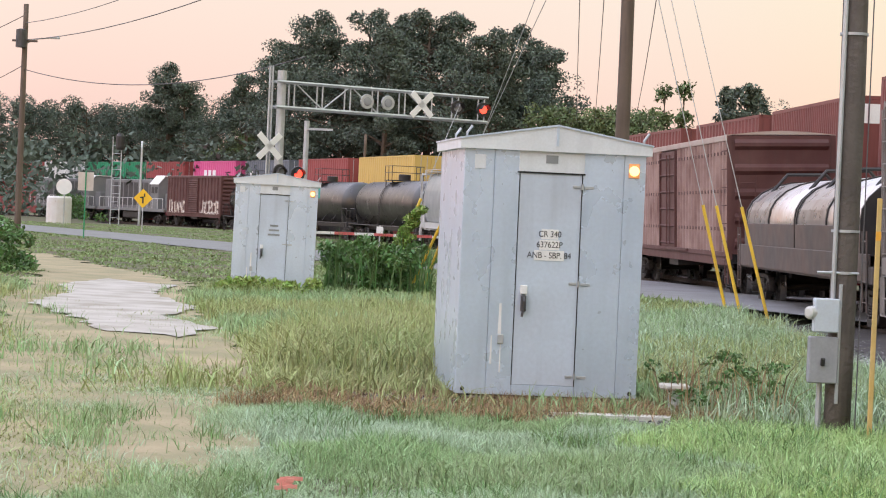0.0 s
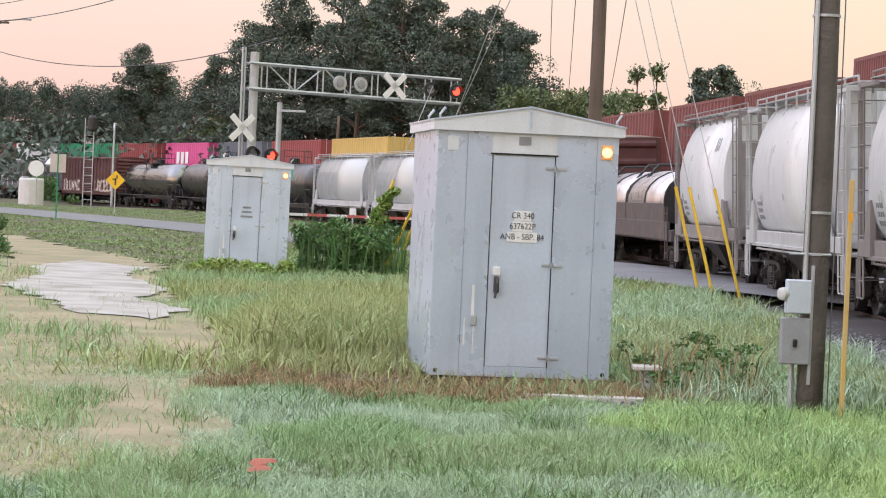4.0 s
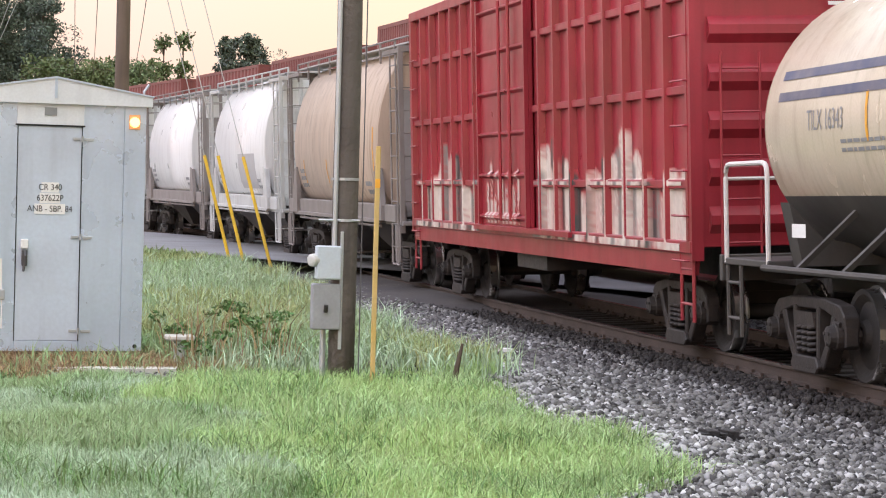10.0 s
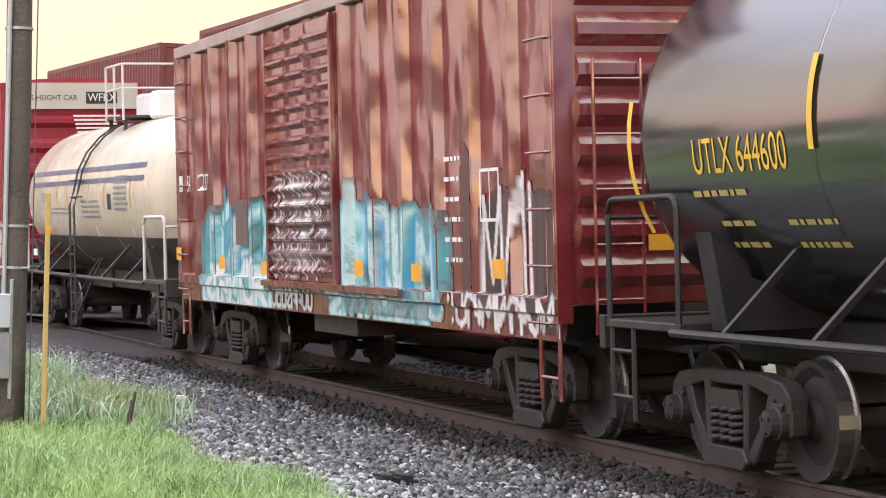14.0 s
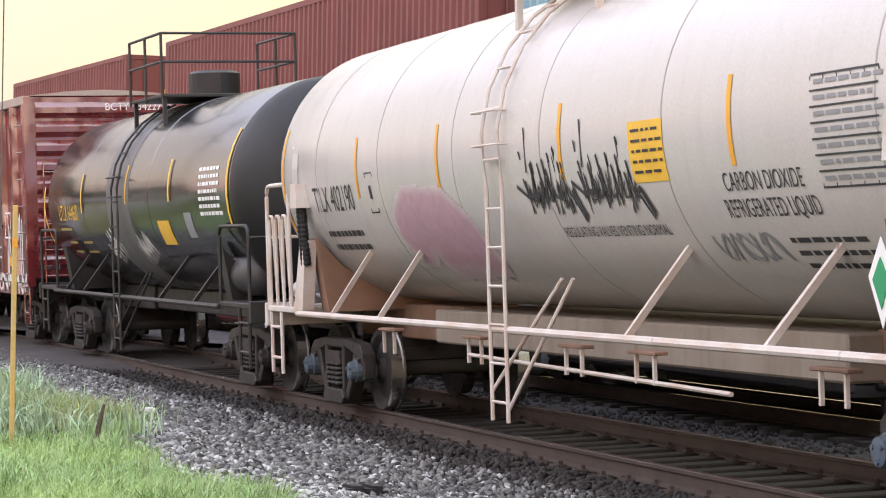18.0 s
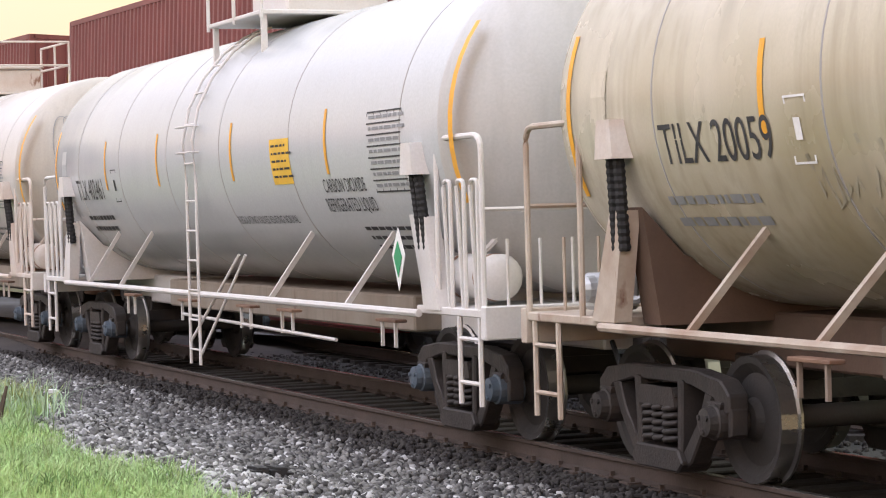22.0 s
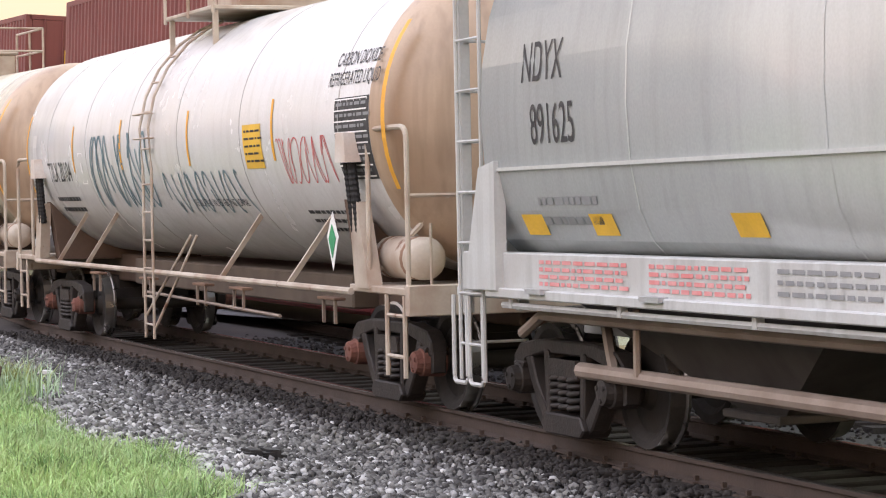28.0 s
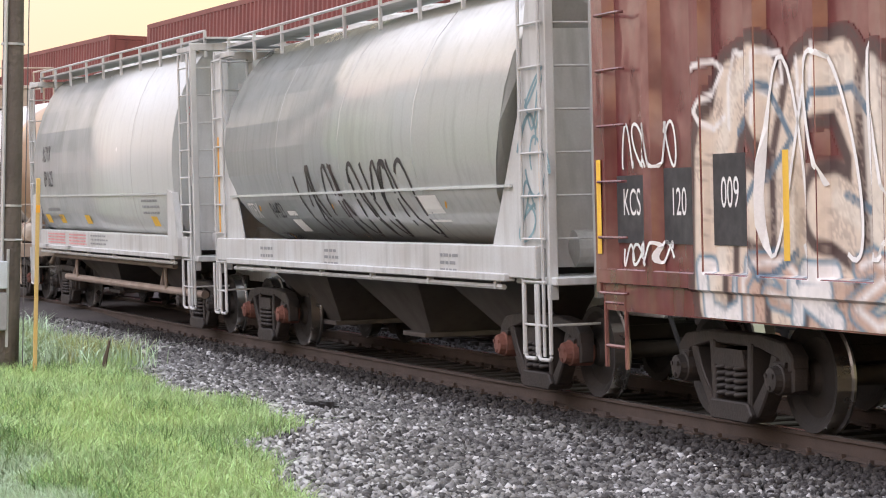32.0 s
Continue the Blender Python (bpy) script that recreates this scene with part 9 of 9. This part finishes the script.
# ---- locomotives ----
LOCO = mat("dusty_grey_loco_paint", (0.16, 0.165, 0.17), 0.5, dirt=(0.26, 0.25, 0.24), amt=0.6, scale=0.8, bump=0.05)
for a, b in ((314.5, 336.5), (336.5, 358.5)):
    lo, hl = car("locomotive", "grey diesel locomotive with a cab and long hood", "locomotive", a, b, 3.3)
    bm = bmesh.new()
    box(bm, -1.5, 1.5, -hl + 0.5, hl - 0.5, 1.15, 1.45, 0.02)
    part("frame", bm, LOCO, lo)
    bm = bmesh.new()
    box(bm, -0.95, 0.95, -hl + 4.8, hl - 1.2, 1.45, 4.2, 0.06)
    hood_ = part("hood", bm, LOCO, lo)
    bm = bmesh.new()
    for k in range(8):
        y = -hl + 5.4 + 1.6 * k
        box(bm, -0.98, -0.95, y, y + 1.2, 1.7, 3.9, 0.01)
    part("hood_door", bm, M["dark_steel"], hood_)
    bm = bmesh.new()
    prism(bm, [(-1.45, 1.45), (1.45, 1.45), (1.45, 3.7), (0.8, 4.45), (-0.8, 4.45), (-1.45, 3.7)], "y", -hl + 2.4, -hl + 4.75)
    cab_ = part("cab", bm, LOCO, lo)
    bm = bmesh.new()
    for y in (-hl + 2.7, -hl + 3.7):
        box(bm, -1.47, -1.44, y, y + 0.7, 2.9, 3.5)
    part("cab_window", bm, M["black"], cab_)
    bm = bmesh.new()
    prism(bm, [(-1.5, 3.72), (-0.82, 4.5), (0.82, 4.5), (1.5, 3.72), (1.5, 3.8), (0.84, 4.58), (-0.84, 4.58), (-1.5, 3.8)], "y", -hl + 2.3, -hl + 4.9)
    part("cab_roof", bm, M["plain_white"], cab_, "pale cab roof")
    bm = bmesh.new()
    box(bm, -0.8, 0.8, -hl + 0.9, -hl + 2.4, 1.45, 2.9, 0.06)
    part("nose", bm, LOCO, lo)
    bm = bmesh.new()
    box(bm, -1.3, 1.3, -2.6, 2.6, 0.45, 1.15, 0.1)
    part("fuel_tank", bm, M["black"], lo)
    bm = bmesh.new()
    for k in range(14):
        y = -hl + 1 + (2 * hl - 2) * k / 13
        tube(bm, [(-1.46, y, 1.4), (-1.46, y, 2.4)], 0.02, 5)
    tube(bm, [(-1.46, -hl + 1, 2.4), (-1.46, hl - 1, 2.4)], 0.02, 5)
    part("handrail", bm, M["plain_white"], lo)

# ---- standing container train ----
C_BROWN = mat("container_brown", (0.19, 0.055, 0.05), 0.5, dirt=(0.13, 0.04, 0.038), amt=0.6, scale=0.6, streak=0.3, bump=0.03)
C_RED = mat("container_red", (0.30, 0.06, 0.06), 0.5, dirt=(0.22, 0.05, 0.05), amt=0.6, scale=0.6, streak=0.3, bump=0.03)
C_PINK = mat("container_pink", (0.62, 0.09, 0.26), 0.5, dirt=(0.50, 0.08, 0.2), amt=0.4, scale=0.6, bump=0.03)
C_YELLOW = mat("container_yellow", (0.60, 0.42, 0.12), 0.5, dirt=(0.50, 0.34, 0.10), amt=0.4, scale=0.6, bump=0.03)
C_GREEN = mat("container_green", (0.03, 0.26, 0.12), 0.5, amt=0.4, scale=0.6, bump=0.03)
C_GREY = mat("container_grey", (0.13, 0.15, 0.18), 0.5, amt=0.4, scale=0.6, bump=0.03)
C_WHITE = mat("container_white", (0.62, 0.63, 0.62), 0.5, amt=0.4, scale=0.6, bump=0.03)
C_BLUE = mat("container_light_blue", (0.22, 0.38, 0.45), 0.5, amt=0.4, scale=0.6, streak=0.2, bump=0.03)
LINE = -4.62


def container(s0, s1, z, paint, label, ribs=True, h=2.85):
    a, _ = track(s0, LINE)
    b, _ = track(s1, LINE)
    d = b - a
    L = d.length
    ob = thing("container", label, "container", "standing container train", Matrix.Translation((a.x, a.y, z)) @ Euler((0, 0, -math.atan2(d.x, d.y))).to_matrix().to_4x4())
    W = 1.22
    # corrugated sides
    bm = bmesh.new()
    pitch = 0.28 if s0 < 75 else 0.6
    n = max(2, int((L - 0.3) / pitch)) if ribs else 0
    line = [(-W + 0.03, 0.08)]
    for k in range(n):
        y = 0.15 + (L - 0.3) * k / n
        p = (L - 0.3) / n
        line += [(-W + 0.06, y), (-W + 0.06, y + p * 0.35), (-W, y + p * 0.5), (-W, y + p * 0.85)]
    line += [(-W + 0.03, L - 0.08)]
    lo = [bm.verts.new((x, y, 0.12)) for x, y in line]
    hi = [bm.verts.new((x, y, h - 0.10)) for x, y in line]
    for i in range(len(line) - 1):
        bm.faces.new((lo[i], hi[i], hi[i + 1], lo[i + 1]))
    box(bm, -W + 0.065, W, 0.05, L - 0.05, 0.05, h - 0.03)
    shell = part("shell", bm, paint, ob)
    bm = bmesh.new()
    for y in (0.0, L - 0.16):
        for x in (-W, W - 0.16):
            box(bm, x, x + 0.16, y, y + 0.16, 0, h, 0.01)
    for z0, z1 in ((0, 0.13), (h - 0.11, h)):
        box(bm, -W, -W + 0.08, 0.1, L - 0.1, z0, z1)
        box(bm, W - 0.08, W, 0.1, L - 0.1, z0, z1)
        box(bm, -W + 0.1, W - 0.1, 0.0, 0.1, z0, z1)
    part("frame", bm, paint, ob)
    bm = bmesh.new()
    for x in (-W + 0.16, 0.02):
        box(bm, x, x + W - 0.2, 0.0, 0.05, 0.14, h - 0.12, 0.01)
    dr = part("end_door", bm, paint, ob)
    bm = bmesh.new()
    for x in (-0.75, -0.3, 0.3, 0.75):
        tube(bm, [(x, -0.03, 0.1), (x, -0.03, h - 0.08)], 0.022, 5)
    part("lock_rod", bm, M["galv"] if paint is not C_BROWN else paint, dr)
    return ob, L


STACK = [(22.0, 31.8, C_BLUE, "light blue corrugated steel shipping container"), (33.4, 52.4, C_BROWN, "long brown corrugated shipping container"), (56.0, 68.3, C_BROWN, "brown shipping container with a yellow mark"),
         (71.8, 84.1, C_BROWN, "brown shipping container with a square mark"), (86.4, 98.1, C_BROWN, "brown corrugated steel shipping container"), (101.2, 113.4, C_BROWN, "brown corrugated steel shipping container"),
         (116.5, 128.8, C_BROWN, "brown corrugated steel shipping container"), (132.0, 144.2, C_RED, "dull red corrugated steel shipping container"), (146.0, 157.4, C_BROWN, "brown corrugated steel shipping container"),
         (165.6, 181.0, C_YELLOW, "yellow corrugated steel shipping container"), (184.2, 198.2, C_RED, "dull red corrugated steel shipping container"), (201.0, 213.5, C_GREY, "dark grey corrugated steel shipping container"),
         (216.6, 229.0, C_PINK, "bright pink corrugated steel shipping container"), (231.8, 243.2, C_RED, "dull red corrugated steel shipping container"), (245.0, 261.0, C_GREEN, "green corrugated steel shipping container"),
         (261.6, 266.0, C_WHITE, "short white corrugated steel shipping container"), (266.6, 274.0, C_WHITE, "white corrugated steel shipping container"), (276.0, 292.0, C_RED, "red corrugated steel shipping container"), (294, 306, C_RED, "red corrugated steel shipping container")]
for i, (a, b, pm, lb) in enumerate(STACK):
    base = track(a)[0].z
    zz = base + 0.42
    lowp = [C_BROWN, C_BROWN, C_RED][i % 3] if a < 270 else C_RED
    tall = 3.02 if a < 70 else 2.85
    container(a, b, zz, lowp, "brown lower shipping container" if lowp is C_BROWN else "red lower shipping container", a < 120, tall)
    ob, L = container(a, b, zz + tall + 0.02, pm, lb, True, tall)
    near = lambda y, z: Vector((-1.232, y, z))
    if pm is C_PINK:
        decal("word_bars", [(L - 4.2 - 1.3 * k, L - 3.3 - 1.3 * k, 0.9, 2.0) for k in range(3)], near, M["plain_white"], ob, 1)
    if pm is C_GREY:
        decal("mark", [(L - 2.2, L - 1.4, 0.9, 1.9), (L - 4.4, L - 2.7, 1.2, 1.6)], near, M["plain_white"], ob, 1)
    if 55 < a < 57 or 71 < a < 72:
        bm = bmesh.new()
        patch(bm, -0.25, 0.25, 1.5, 2.2, lambda y, z: Vector((y, -0.012, z)), 1)
        part("yellow_mark", bm, M["yellow"], ob, "yellow warning mark")
    if 71 < a < 72:
        bm = bmesh.new()
        patch(bm, -0.9, -0.3, 2.0, 2.6, lambda y, z: Vector((y, -0.012, z)), 1)
        part("square_mark", bm, M["plain_white"], ob)
    wl = thing("well_car", "low dark well wagon under stacked containers", "well wagon", "standing container train", on_track((a + b) / 2, LINE))
    hlw = (b - a) / 2 + 1.3
    bm = bmesh.new()
    for s in (-1, 1):
        box(bm, *sorted((s * 1.28, s * 1.42)), -hlw + 1.0, hlw - 1.0, 0.35, 1.05, 0.02)
    box(bm, -1.3, 1.3, -hlw + 1.2, hlw - 1.2, 0.30, 0.42)
    part("well", bm, C_RED if i % 2 else M["bogie"], wl)
    for s in (-1, 1):
        for e in (-0.89, 0.89):
            ax = put("axle", AXLE, wl, m=Matrix.Translation((0, s * hlw + e, WR)))
            for q in (-1, 1):
                put("wheel", WHEEL, ax, m=Matrix.Translation((q * 0.76, 0, 0)))
        put("bolster", BOLSTER, wl, m=Matrix.Translation((0, s * hlw, 0)))


# ---- movement: the train rolls by at a steady pace ----
SPEED = 6.155


def car_pose(mid, half):
    f, _ = track(mid + half)
    b, _ = track(mid - half)
    d = f - b
    return Matrix.Translation((f + b) / 2) @ Euler((math.atan2(d.z, math.hypot(d.x, d.y)), -bank(mid), -math.atan2(d.x, d.y)), "XYZ").to_matrix().to_4x4()


def motions():
    for ob, mid, half in TRAIN:
        walk(ob, [(t, car_pose(mid + SPEED * (t - 15), half)) for t in range(0, 33)])
    mids = {ob.name: mid for ob, mid, _ in TRAIN}
    for ax, y, ob in AXLES:
        rows = []
        spot = mids[ob.name] + y
        if not (spot + SPEED * -15 < 75 and spot + SPEED * 17 > 8):
            continue
        t, last = 0.0, None
        while t < 32.05:
            s = spot + SPEED * (t - 15)
            if 7 < s < 70 or last is None or t > 31.95:
                a = -(max(min(s, 70), 7) - 7) / WR
                rows.append((round(t, 2), Matrix.Translation((0, y, WR)) @ Matrix.Rotation(a, 4, "X")))
                last = t
            t += 0.1
        walk(ax, rows)


motions()
